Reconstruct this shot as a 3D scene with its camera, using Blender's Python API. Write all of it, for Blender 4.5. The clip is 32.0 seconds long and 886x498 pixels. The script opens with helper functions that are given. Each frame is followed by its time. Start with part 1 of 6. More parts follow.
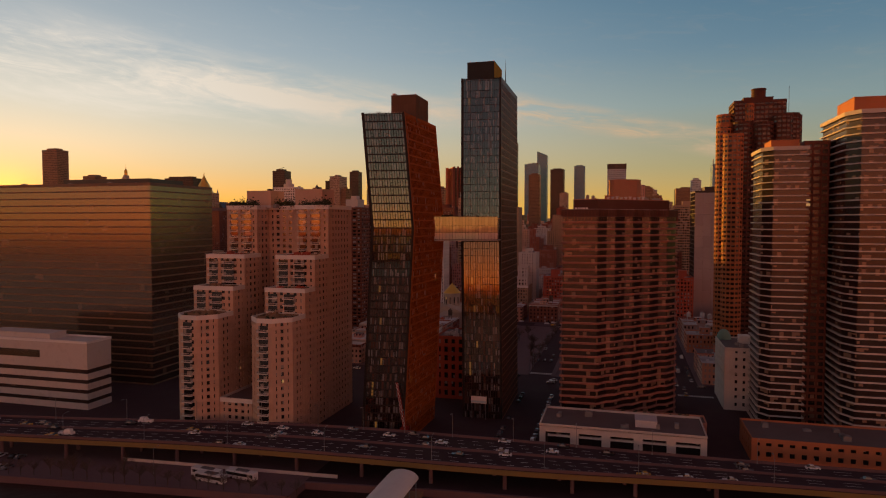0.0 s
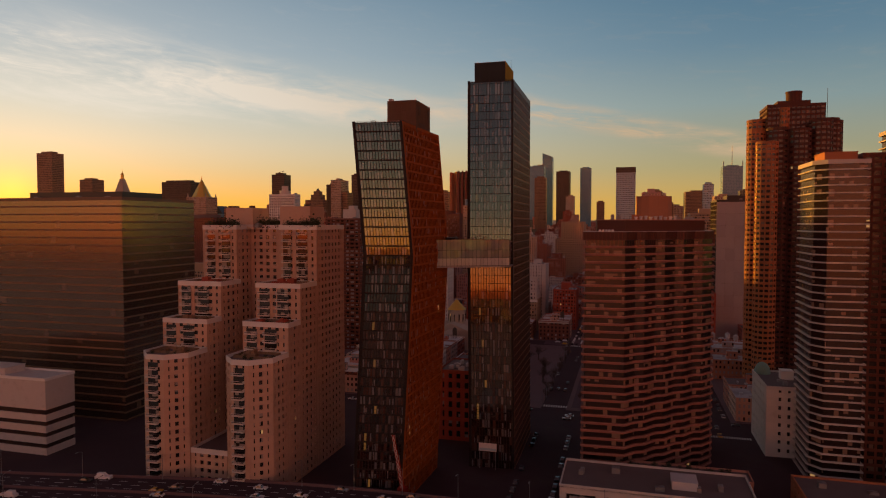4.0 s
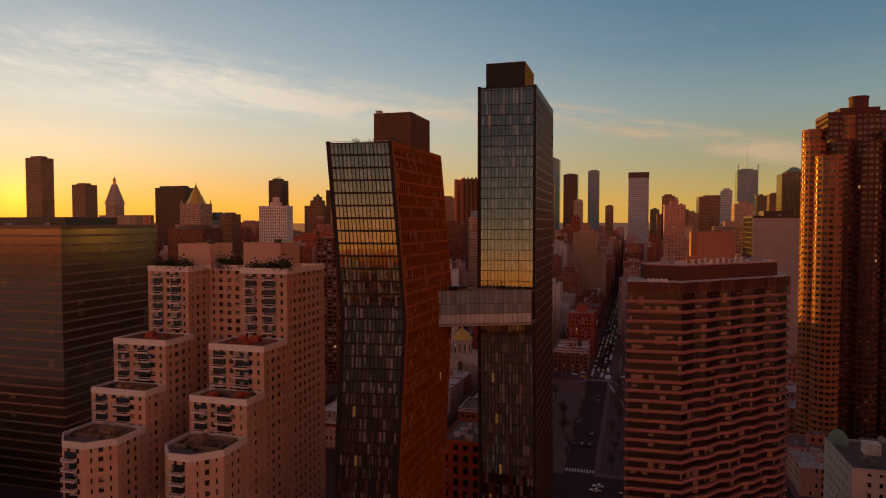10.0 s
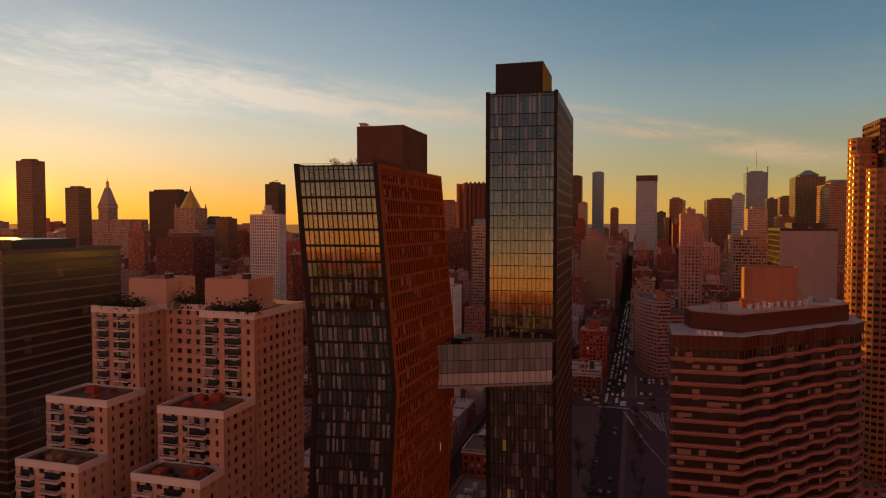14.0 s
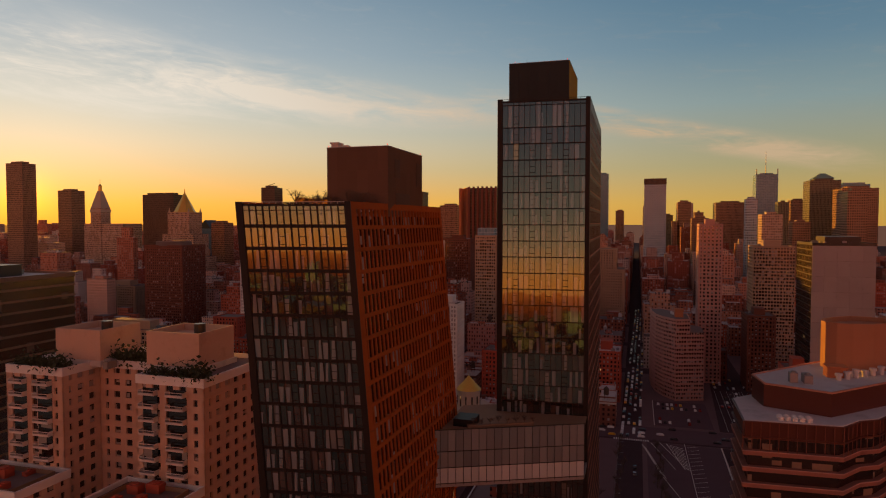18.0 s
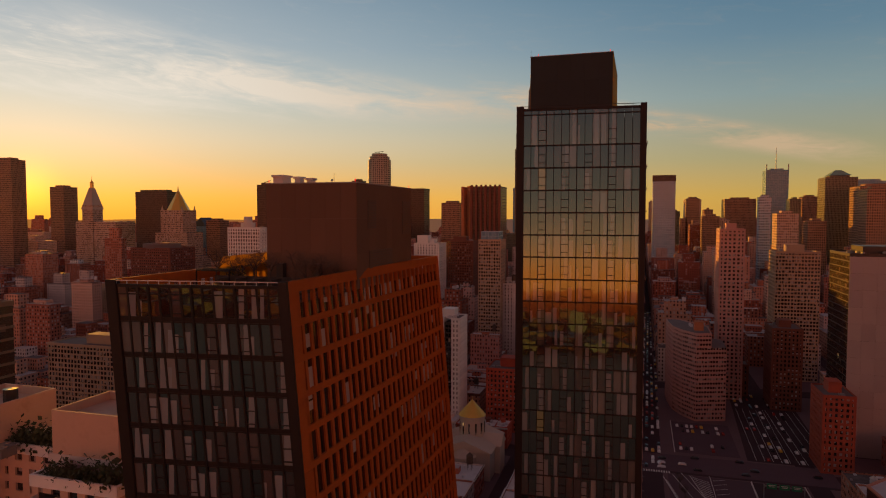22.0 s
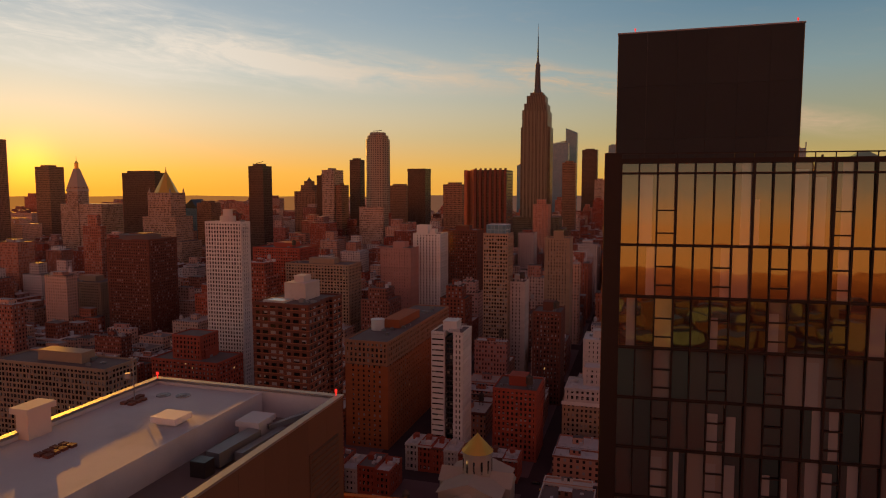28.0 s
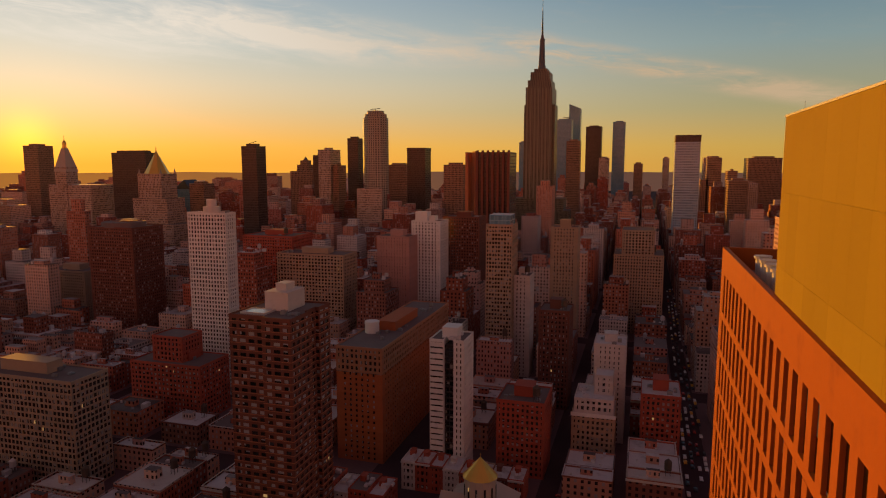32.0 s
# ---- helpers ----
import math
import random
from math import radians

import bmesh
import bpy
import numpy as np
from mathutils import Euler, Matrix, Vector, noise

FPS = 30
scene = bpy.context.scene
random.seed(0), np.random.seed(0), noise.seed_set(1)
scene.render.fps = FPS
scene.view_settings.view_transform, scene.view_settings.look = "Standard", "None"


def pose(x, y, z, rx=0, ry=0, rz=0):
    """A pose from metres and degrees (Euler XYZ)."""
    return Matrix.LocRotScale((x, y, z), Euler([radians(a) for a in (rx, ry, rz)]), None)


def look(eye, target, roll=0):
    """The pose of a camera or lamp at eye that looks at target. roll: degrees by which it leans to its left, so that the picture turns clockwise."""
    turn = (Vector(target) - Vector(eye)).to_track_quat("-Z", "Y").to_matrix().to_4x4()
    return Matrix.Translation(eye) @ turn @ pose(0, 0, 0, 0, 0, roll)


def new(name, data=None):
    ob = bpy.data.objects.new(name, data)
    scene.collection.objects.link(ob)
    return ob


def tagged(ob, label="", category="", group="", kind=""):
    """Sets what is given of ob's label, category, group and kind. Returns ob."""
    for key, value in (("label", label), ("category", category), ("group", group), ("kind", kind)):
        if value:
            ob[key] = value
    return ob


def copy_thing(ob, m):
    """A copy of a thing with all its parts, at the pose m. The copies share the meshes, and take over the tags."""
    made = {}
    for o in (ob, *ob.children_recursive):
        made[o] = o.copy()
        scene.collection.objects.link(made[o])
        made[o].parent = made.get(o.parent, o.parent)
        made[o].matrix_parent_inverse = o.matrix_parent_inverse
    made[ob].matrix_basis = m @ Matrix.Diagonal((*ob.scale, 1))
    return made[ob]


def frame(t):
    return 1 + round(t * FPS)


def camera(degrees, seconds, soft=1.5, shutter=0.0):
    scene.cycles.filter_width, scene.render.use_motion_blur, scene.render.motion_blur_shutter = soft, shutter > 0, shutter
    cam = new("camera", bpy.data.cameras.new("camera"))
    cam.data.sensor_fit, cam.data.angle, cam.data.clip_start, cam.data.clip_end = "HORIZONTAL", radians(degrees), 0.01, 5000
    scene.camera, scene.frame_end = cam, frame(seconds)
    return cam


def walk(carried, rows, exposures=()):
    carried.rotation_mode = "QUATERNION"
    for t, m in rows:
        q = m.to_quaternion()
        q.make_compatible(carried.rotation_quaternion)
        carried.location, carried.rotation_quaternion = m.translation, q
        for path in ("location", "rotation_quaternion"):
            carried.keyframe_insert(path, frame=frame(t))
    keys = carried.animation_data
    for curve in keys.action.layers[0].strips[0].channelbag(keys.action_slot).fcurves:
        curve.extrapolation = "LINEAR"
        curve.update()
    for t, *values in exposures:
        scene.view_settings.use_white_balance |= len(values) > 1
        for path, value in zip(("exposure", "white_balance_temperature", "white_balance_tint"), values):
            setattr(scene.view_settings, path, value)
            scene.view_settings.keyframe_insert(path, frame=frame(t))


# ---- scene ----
cam = camera(67.94, 32.0, soft=1.1)
PATH = [
    (0, pose(71.005, -287.744, 89.876, 87.651, 0.000, 15.390)),
    (1, pose(68.537, -278.840, 92.069, 87.654, 0.000, 15.488)),
    (2, pose(66.095, -269.940, 94.279, 87.685, 0.000, 15.578)),
    (3, pose(63.664, -261.051, 96.499, 87.675, 0.000, 15.657)),
    (6, pose(56.267, -234.340, 103.187, 87.762, 0.000, 15.888)),
    (8, pose(51.343, -216.454, 107.639, 87.740, 0.000, 16.021)),
    (9, pose(48.907, -207.483, 109.889, 87.760, 0.000, 16.074)),
    (10, pose(46.437, -198.522, 112.143, 87.741, 0.000, 16.122)),
    (12, pose(41.473, -180.677, 116.684, 87.753, 0.000, 16.208)),
    (13, pose(39.012, -171.745, 118.954, 87.754, 0.000, 16.251)),
    (14, pose(36.506, -162.820, 121.202, 87.722, 0.000, 16.301)),
    (17, pose(29.050, -135.889, 127.883, 87.704, 0.000, 16.442)),
    (18, pose(26.529, -126.967, 130.073, 87.694, 0.000, 16.486)),
    (19, pose(24.026, -118.122, 132.295, 87.670, 0.000, 16.526)),
    (20, pose(21.540, -109.324, 134.507, 87.556, 0.000, 16.571)),
    (21, pose(19.103, -100.526, 136.707, 87.345, 0.000, 16.616)),
    (22, pose(16.676, -91.701, 138.914, 87.087, 0.000, 16.660)),
    (23, pose(14.174, -82.893, 141.082, 86.784, 0.000, 16.705)),
    (24, pose(11.690, -74.045, 143.265, 86.483, 0.000, 16.735)),
    (25, pose(9.128, -65.163, 145.534, 86.173, 0.000, 16.767)),
    (27.5, pose(2.780, -42.886, 151.306, 85.109, 0.000, 16.845)),
    (28, pose(1.583, -38.467, 152.431, 84.867, 0.000, 16.857)),
    (29, pose(-0.844, -29.816, 154.654, 84.364, 0.000, 16.879)),
    (30, pose(-3.228, -21.410, 156.927, 83.821, 0.000, 16.901)),
    (31, pose(-5.464, -13.233, 159.306, 83.276, 0.000, 16.925)),
    (32, pose(-7.671, -5.164, 161.773, 82.702, 0.000, 16.938)),
]
walk(cam, PATH)

# ---- world, sun ----
SUN_AZ, SUN_EL = 49.0, 3.2   # degrees left of +y, degrees up
world = bpy.data.worlds.new("sky")
scene.world = world
world.use_nodes = True


class Nodes:
    """Short hand for building a node tree."""

    def __init__(self, tree):
        self.t = tree
        tree.nodes.clear()

    def n(self, kind, _props=None, **ins):
        node = self.t.nodes.new(kind)
        p = _props or {}
        if "operation" in p:
            node.operation = p["operation"]
        if "data_type" in p:
            node.data_type, node.blend_type = p["data_type"], p["blend_type"]
        if "interpolation_type" in p:
            node.interpolation_type = p["interpolation_type"]
        if "noise_dimensions" in p:
            node.noise_dimensions = p["noise_dimensions"]
        if "invert" in p:
            node.invert = p["invert"]
        for k, v in ins.items():
            key = int(k[1:]) if k[0] == "i" and k[1:].isdigit() else k.replace("_", " ")
            self.put(node.inputs[key], v)
        return node

    def put(self, sock, v):
        if isinstance(v, bpy.types.NodeSocket):
            self.t.links.new(v, sock)
        else:
            sock.default_value = v

    def m(self, op, a, b=0.0, c=0.0):
        return self.n("ShaderNodeMath", {"operation": op}, i0=a, i1=b, i2=c).outputs[0]

    def v(self, op, a, b=(0, 0, 0)):
        return self.n("ShaderNodeVectorMath", {"operation": op}, i0=a, i1=b).outputs[0]

    def mix(self, f, a, b, blend="MIX"):
        node = self.n("ShaderNodeMix", {"data_type": "RGBA", "blend_type": blend}, i0=f, i6=a, i7=b)
        return node.outputs[2]

    def ramp(self, f, stops):
        node = self.n("ShaderNodeValToRGB", i0=f)
        el = node.color_ramp.elements
        while len(el) < len(stops):
            el.new(0.5)
        for e, (p, c) in zip(el, stops):
            e.position, e.color = p, (*c, 1) if len(c) == 3 else c
        return node.outputs[0]

    def rng(self, f, a, b, c=0.0, d=1.0):
        return self.n("ShaderNodeMapRange", {"interpolation_type": "SMOOTHSTEP"}, i0=f, i1=a, i2=b, i3=c, i4=d).outputs[0]


def sky():
    N = Nodes(world.node_tree)
    d = N.n("ShaderNodeTexCoord").outputs["Generated"]
    s = N.n("ShaderNodeSeparateXYZ", i0=d).outputs
    tex = N.n("ShaderNodeTexSky")
    tex.sky_type, tex.sun_disc, tex.sun_elevation, tex.sun_rotation = "NISHITA", False, radians(SUN_EL), radians(-SUN_AZ)
    tex.air_density, tex.dust_density, tex.ozone_density = 1.0, 2.0, 2.0
    base = N.v("MULTIPLY", tex.outputs[0], (NISH, NISH, NISH))
    el = N.m("ARCSINE", s[2])                                   # elevation, radians
    az = N.m("ARCTAN2", N.m("MULTIPLY", s[0], -1.0), s[1])      # to the left of +y
    daz = N.m("ABSOLUTE", N.m("SUBTRACT", az, radians(SUN_AZ)))
    # evening sky colours by height: warm ring at the horizon, slate blue above
    west = N.ramp(N.m("DIVIDE", el, radians(90.0)), SKY_STOPS)
    east_c = N.ramp(N.m("DIVIDE", el, radians(90.0)), EAST_STOPS)
    cosd = N.m("COSINE", N.m("SUBTRACT", az, radians(22.0)))
    side = N.rng(az, radians(25.0), radians(-20.0))
    dims = [N.m("SUBTRACT", 1.0, N.m("MULTIPLY", side, k)) for k in (0.31, 0.21, 0.15)]
    west = N.v("MULTIPLY", west, N.n("ShaderNodeCombineXYZ", i0=dims[0], i1=dims[1], i2=dims[2]).outputs[0])
    veil = N.m("MULTIPLY", N.rng(daz, radians(60.0), 0.0), N.m("MULTIPLY", N.rng(el, radians(35.0), radians(8.0)), N.rng(el, radians(1.0), radians(7.0))))
    west = N.v("ADD", west, N.n("ShaderNodeCombineXYZ", i0=N.m("MULTIPLY", veil, 0.20), i1=N.m("MULTIPLY", veil, 0.18), i2=N.m("MULTIPLY", veil, 0.165)).outputs[0])
    grad = N.mix(N.rng(cosd, -0.05, -0.85), west, east_c)
    near = N.rng(daz, radians(62.0), 0.0)
    low = N.rng(el, radians(9.0), 0.0)
    glow = N.m("MULTIPLY", N.m("MULTIPLY", near, near), low)
    col = N.v("ADD", N.v("MULTIPLY", base, (1, 1, 1)), grad)
    g3 = N.n("ShaderNodeCombineXYZ", i0=N.m("MULTIPLY", glow, GLOW[0]), i1=N.m("MULTIPLY", glow, GLOW[1]), i2=N.m("MULTIPLY", glow, GLOW[2])).outputs[0]
    col = N.v("ADD", col, g3)
    # disc of light round the low sun
    dist = N.m("SQRT", N.m("ADD", N.m("MULTIPLY", daz, daz), N.m("POWER", N.m("SUBTRACT", el, radians(SUN_EL - 1.2)), 2.0)))
    disc = N.m("POWER", N.rng(dist, radians(5.0), 0.0), 3.0)
    d3 = N.n("ShaderNodeCombineXYZ", i0=N.m("MULTIPLY", disc, 0.9), i1=N.m("MULTIPLY", disc, 0.25), i2=N.m("MULTIPLY", disc, 0.0)).outputs[0]
    col = N.v("ADD", col, d3)
    # cloud streaks in azimuth and height
    p = N.n("ShaderNodeCombineXYZ", i0=N.m("MULTIPLY", az, 3.0), i1=N.m("ADD", N.m("MULTIPLY", el, 15.0), N.m("MULTIPLY", az, -1.3)), i2=0.3).outputs[0]
    n1 = N.n("ShaderNodeTexNoise", Vector=p, Scale=1.7, Detail=7.0, Roughness=0.58, Distortion=0.7).outputs[0]
    n2 = N.n("ShaderNodeTexNoise", Vector=p, Scale=5.0, Detail=6.0, Roughness=0.65, Distortion=1.1).outputs[0]
    mid = N.m("ADD", N.m("MULTIPLY", N.m("SUBTRACT", az, radians(11.5)), 0.075), radians(9.1))
    band = N.m("ABSOLUTE", N.m("SUBTRACT", el, mid))
    wid = N.m("ADD", N.m("MULTIPLY", N.rng(az, radians(5.0), radians(52.0)), radians(3.4)), radians(1.3))
    streak = N.m("MULTIPLY", N.rng(N.m("DIVIDE", band, wid), 1.1, 0.0), N.rng(az, radians(-2.0), radians(22.0)))
    band2 = N.m("ABSOLUTE", N.m("SUBTRACT", el, N.m("ADD", N.m("MULTIPLY", az, 0.212), radians(7.9))))
    streak2 = N.m("MULTIPLY", N.rng(band2, radians(1.5), 0.0), N.m("MULTIPLY", N.rng(az, radians(16.0), radians(7.0)), N.rng(az, radians(-20.0), radians(-10.0))))
    cl = N.m("MULTIPLY", N.m("ADD", streak, N.m("MULTIPLY", streak2, 1.3)), N.m("ADD", N.rng(n1, 0.36, 0.68), N.m("MULTIPLY", N.rng(n2, 0.4, 0.75), 0.5)))
    wisps = N.m("MULTIPLY", N.rng(n2, 0.5, 0.85), N.m("MULTIPLY", N.rng(el, radians(4.0), radians(12.0)), 0.10))
    cl = N.m("MINIMUM", N.m("ADD", cl, wisps), 1.0)
    ccol = N.mix(N.rng(az, radians(0.0), radians(45.0)), (0.60, 0.42, 0.26, 1), (0.90, 0.79, 0.66, 1))
    col = N.mix(N.m("MULTIPLY", cl, 0.80), col, ccol)
    bg = N.n("ShaderNodeBackground", Color=col, Strength=SKY_STRENGTH)
    N.n("ShaderNodeOutputWorld", Surface=bg.outputs[0])


NISH = 0.012
SKY_STRENGTH = 1.0
GLOW = (0.19, 0.012, -0.035)
SKY_STOPS = [(0.0, (0.82, 0.40, 0.07)), (0.017, (0.78, 0.43, 0.09)), (0.05, (0.52, 0.40, 0.19)), (0.105, (0.32, 0.37, 0.345)),
             (0.155, (0.175, 0.265, 0.325)), (0.205, (0.11, 0.205, 0.285)), (0.28, (0.090, 0.110, 0.140)), (0.4, (0.098, 0.070, 0.082)), (1.0, (0.108, 0.052, 0.062))]
EAST_STOPS = [(0.0, (3.5, 0.56, 0.09)), (0.012, (3.1, 0.62, 0.15)), (0.035, (1.80, 0.54, 0.24)), (0.07, (0.80, 0.350, 0.23)), (0.14, (0.37, 0.190, 0.19)), (0.30, (0.215, 0.096, 0.106)), (0.55, (0.125, 0.058, 0.068)), (1.0, (0.108, 0.052, 0.062))]
sky()
sun = new("sun", bpy.data.lights.new("sun", "SUN"))
sun.data.energy, sun.data.angle, sun.data.color = 5.0, radians(0.6), (1.0, 0.38, 0.02)
S = Vector((-math.sin(radians(SUN_AZ)), math.cos(radians(SUN_AZ)), math.tan(radians(SUN_EL))))
sun.matrix_world = look((0, 0, 400), Vector((0, 0, 400)) - S)

# ---- materials ----
MATS = {}


def surface(name, color, rough=0.8, metal=0.0, var=0.25, scale=0.25, fine=6.0, bump=0.15, per_object=0.12, spec=0.5, tint=None, island=0.0):
    """A weathered surface: patches, fine grain, relief and a shift of tone from piece to piece."""
    mat = bpy.data.materials.new(name)
    mat.use_nodes = True
    N = Nodes(mat.node_tree)
    pos = N.n("ShaderNodeNewGeometry").outputs
    big = N.n("ShaderNodeTexNoise", Vector=pos["Position"], Scale=scale, Detail=4.0, Roughness=0.6).outputs[0]
    small = N.n("ShaderNodeTexNoise", Vector=pos["Position"], Scale=fine, Detail=5.0, Roughness=0.65).outputs[0]
    rnd = N.n("ShaderNodeObjectInfo").outputs["Random"]
    f = N.m("ADD", 1.0 - var * 0.5 - per_object * 0.5, N.m("ADD", N.m("MULTIPLY", big, var * 0.7), N.m("MULTIPLY", small, var * 0.3)))
    f = N.m("ADD", f, N.m("MULTIPLY", rnd, per_object))
    if island:
        f = N.m("ADD", f, N.m("MULTIPLY", N.m("SUBTRACT", pos["Random Per Island"], 0.5), island))
    col = N.v("MULTIPLY", (*color[:3],), N.n("ShaderNodeCombineXYZ", i0=f, i1=f, i2=f).outputs[0])
    if tint:
        col = N.mix(N.m("MULTIPLY", N.rng(big, 0.5, 0.75), 0.6), col, (*tint, 1))
    rg = N.m("ADD", rough - 0.08, N.m("MULTIPLY", small, 0.16))
    bmp = N.n("ShaderNodeBump", Strength=bump, Distance=0.05, Height=small).outputs[0]
    b = N.n("ShaderNodeBsdfPrincipled", Base_Color=col, Roughness=rg, Metallic=metal, Normal=bmp)
    b.inputs["Specular IOR Level"].default_value = spec
    N.n("ShaderNodeOutputMaterial", Surface=b.outputs[0])
    MATS[name] = mat
    return mat


def facade_uv(N, per_object=True):
    """Metres along a wall and up it, for walls that follow the street grid."""
    g = N.n("ShaderNodeNewGeometry").outputs
    p = N.n("ShaderNodeSeparateXYZ", i0=g["Position"]).outputs
    nrm = N.n("ShaderNodeSeparateXYZ", i0=g["True Normal"]).outputs
    side = N.m("GREATER_THAN", N.m("ABSOLUTE", nrm[0]), N.m("ABSOLUTE", nrm[1]))
    u = N.m("ADD", N.m("MULTIPLY", side, p[1]), N.m("MULTIPLY", N.m("SUBTRACT", 1.0, side), p[0]))
    wall = N.m("LESS_THAN", N.m("ABSOLUTE", nrm[2]), 0.5)
    return g, u, p[2], wall, side


def glazing(name, cw=1.5, ch=3.05, tone=(0.010, 0.009, 0.009), mirror=0.08, blind=0.2, rough=0.06, blind_tone=(0.33, 0.30, 0.27), lit=0.0015):
    """Window glass with a room's dark behind it, blinds drawn in some bays and a few lamps on."""
    mat = bpy.data.materials.new(name)
    mat.use_nodes = True
    N = Nodes(mat.node_tree)
    g, u, z, wall, side = facade_uv(N)
    cell = N.n("ShaderNodeCombineXYZ", i0=N.m("FLOOR", N.m("DIVIDE", u, cw)), i1=N.m("FLOOR", N.m("DIVIDE", z, ch)), i2=side).outputs[0]
    w = N.n("ShaderNodeTexWhiteNoise", {"noise_dimensions": "3D"}, Vector=cell).outputs
    drawn = N.m("LESS_THAN", w[0], blind)
    fr = N.m("FRACT", N.m("DIVIDE", z, ch))
    half = N.m("GREATER_THAN", fr, N.m("MULTIPLY", N.n("ShaderNodeSeparateXYZ", i0=w[1]).outputs[1], 0.8))
    col = N.mix(N.m("MULTIPLY", drawn, half), (*tone, 1), (*blind_tone, 1))
    lamp = N.m("GREATER_THAN", w[0], 1.0 - lit)
    b = N.n("ShaderNodeBsdfPrincipled", Base_Color=col, Roughness=rough, Metallic=0.0)
    b.inputs["IOR"].default_value = 1.5
    N.put(b.inputs["Emission Color"], (1.0, 0.55, 0.2, 1))
    N.put(b.inputs["Emission Strength"], N.m("MULTIPLY", lamp, 0.35))
    gl = N.n("ShaderNodeBsdfGlossy", Color=(0.85, 0.88, 0.9, 1), Roughness=rough)
    out = N.n("ShaderNodeMixShader", i0=mirror, i1=b.outputs[0], i2=gl.outputs[0])
    N.n("ShaderNodeOutputMaterial", Surface=out.outputs[0])
    MATS[name] = mat
    return mat


DIM = [(0.0, (0.012, 0.003, 0.002)), (0.60, (0.034, 0.009, 0.006)), (0.80, (0.07, 0.024, 0.016)), (0.92, (0.10, 0.065, 0.055)), (1.0, (0.20, 0.18, 0.17))]
VEILED = [(0.0, (0.15, 0.15, 0.15)), (1.0, (0.24, 0.235, 0.23))]
FROSTED = [(0.0, (0.42, 0.43, 0.42)), (1.0, (0.52, 0.53, 0.52))]


def pane_glass(name, mirror, island=False, tones=DIM, strips=0.34, pale=0.40, tint=(0.46, 0.98, 0.96)):
    """A curtain-wall pane: coated glass over a dim room or a pale blind, from pane to pane."""
    mat = bpy.data.materials.new(name)
    mat.use_nodes = True
    N = Nodes(mat.node_tree)
    r = N.n("ShaderNodeNewGeometry").outputs["Random Per Island"] if island else N.n("ShaderNodeObjectInfo").outputs["Random"]
    g = N.n("ShaderNodeNewGeometry").outputs
    nz = N.n("ShaderNodeTexNoise", Vector=g["Position"], Scale=0.35, Detail=2.0).outputs[0]
    col = N.ramp(r, tones)
    lit = 0.0
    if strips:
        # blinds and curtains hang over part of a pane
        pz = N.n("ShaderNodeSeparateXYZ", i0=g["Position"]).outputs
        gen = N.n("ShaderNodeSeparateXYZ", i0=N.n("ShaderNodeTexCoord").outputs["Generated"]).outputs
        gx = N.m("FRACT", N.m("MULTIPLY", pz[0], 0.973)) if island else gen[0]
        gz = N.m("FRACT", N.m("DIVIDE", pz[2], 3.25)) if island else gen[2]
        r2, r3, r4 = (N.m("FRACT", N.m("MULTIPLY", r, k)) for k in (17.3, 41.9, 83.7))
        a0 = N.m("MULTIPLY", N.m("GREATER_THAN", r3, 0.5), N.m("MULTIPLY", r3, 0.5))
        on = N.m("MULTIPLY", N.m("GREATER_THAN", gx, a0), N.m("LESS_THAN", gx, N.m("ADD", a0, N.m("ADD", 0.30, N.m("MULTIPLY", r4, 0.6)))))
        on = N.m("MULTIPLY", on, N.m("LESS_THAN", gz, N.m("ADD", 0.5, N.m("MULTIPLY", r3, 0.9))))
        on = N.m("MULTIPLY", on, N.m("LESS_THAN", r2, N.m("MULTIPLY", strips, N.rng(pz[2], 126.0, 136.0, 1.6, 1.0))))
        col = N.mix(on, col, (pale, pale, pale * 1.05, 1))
        # a few panes glow orange in place of reflected evening light
        lit = N.m("MULTIPLY", N.m("GREATER_THAN", r2, 0.985), N.m("ADD", 0.03, N.m("MULTIPLY", r4, 0.12)))
    bmp = N.n("ShaderNodeBump", Strength=0.10, Distance=0.10, Height=nz).outputs[0]
    b = N.n("ShaderNodeBsdfPrincipled", Base_Color=col, Roughness=0.12, Normal=bmp)
    b.inputs["Specular IOR Level"].default_value = 0.25
    N.put(b.inputs["Emission Color"], (1.0, 0.42, 0.10, 1))
    N.put(b.inputs["Emission Strength"], lit)
    gl = N.n("ShaderNodeBsdfGlossy", Color=(*tint, 1), Roughness=0.02, Normal=bmp)
    out = N.n("ShaderNodeMixShader", i0=mirror, i1=b.outputs[0], i2=gl.outputs[0])
    N.n("ShaderNodeOutputMaterial", Surface=out.outputs[0])
    MATS[name] = mat
    return mat


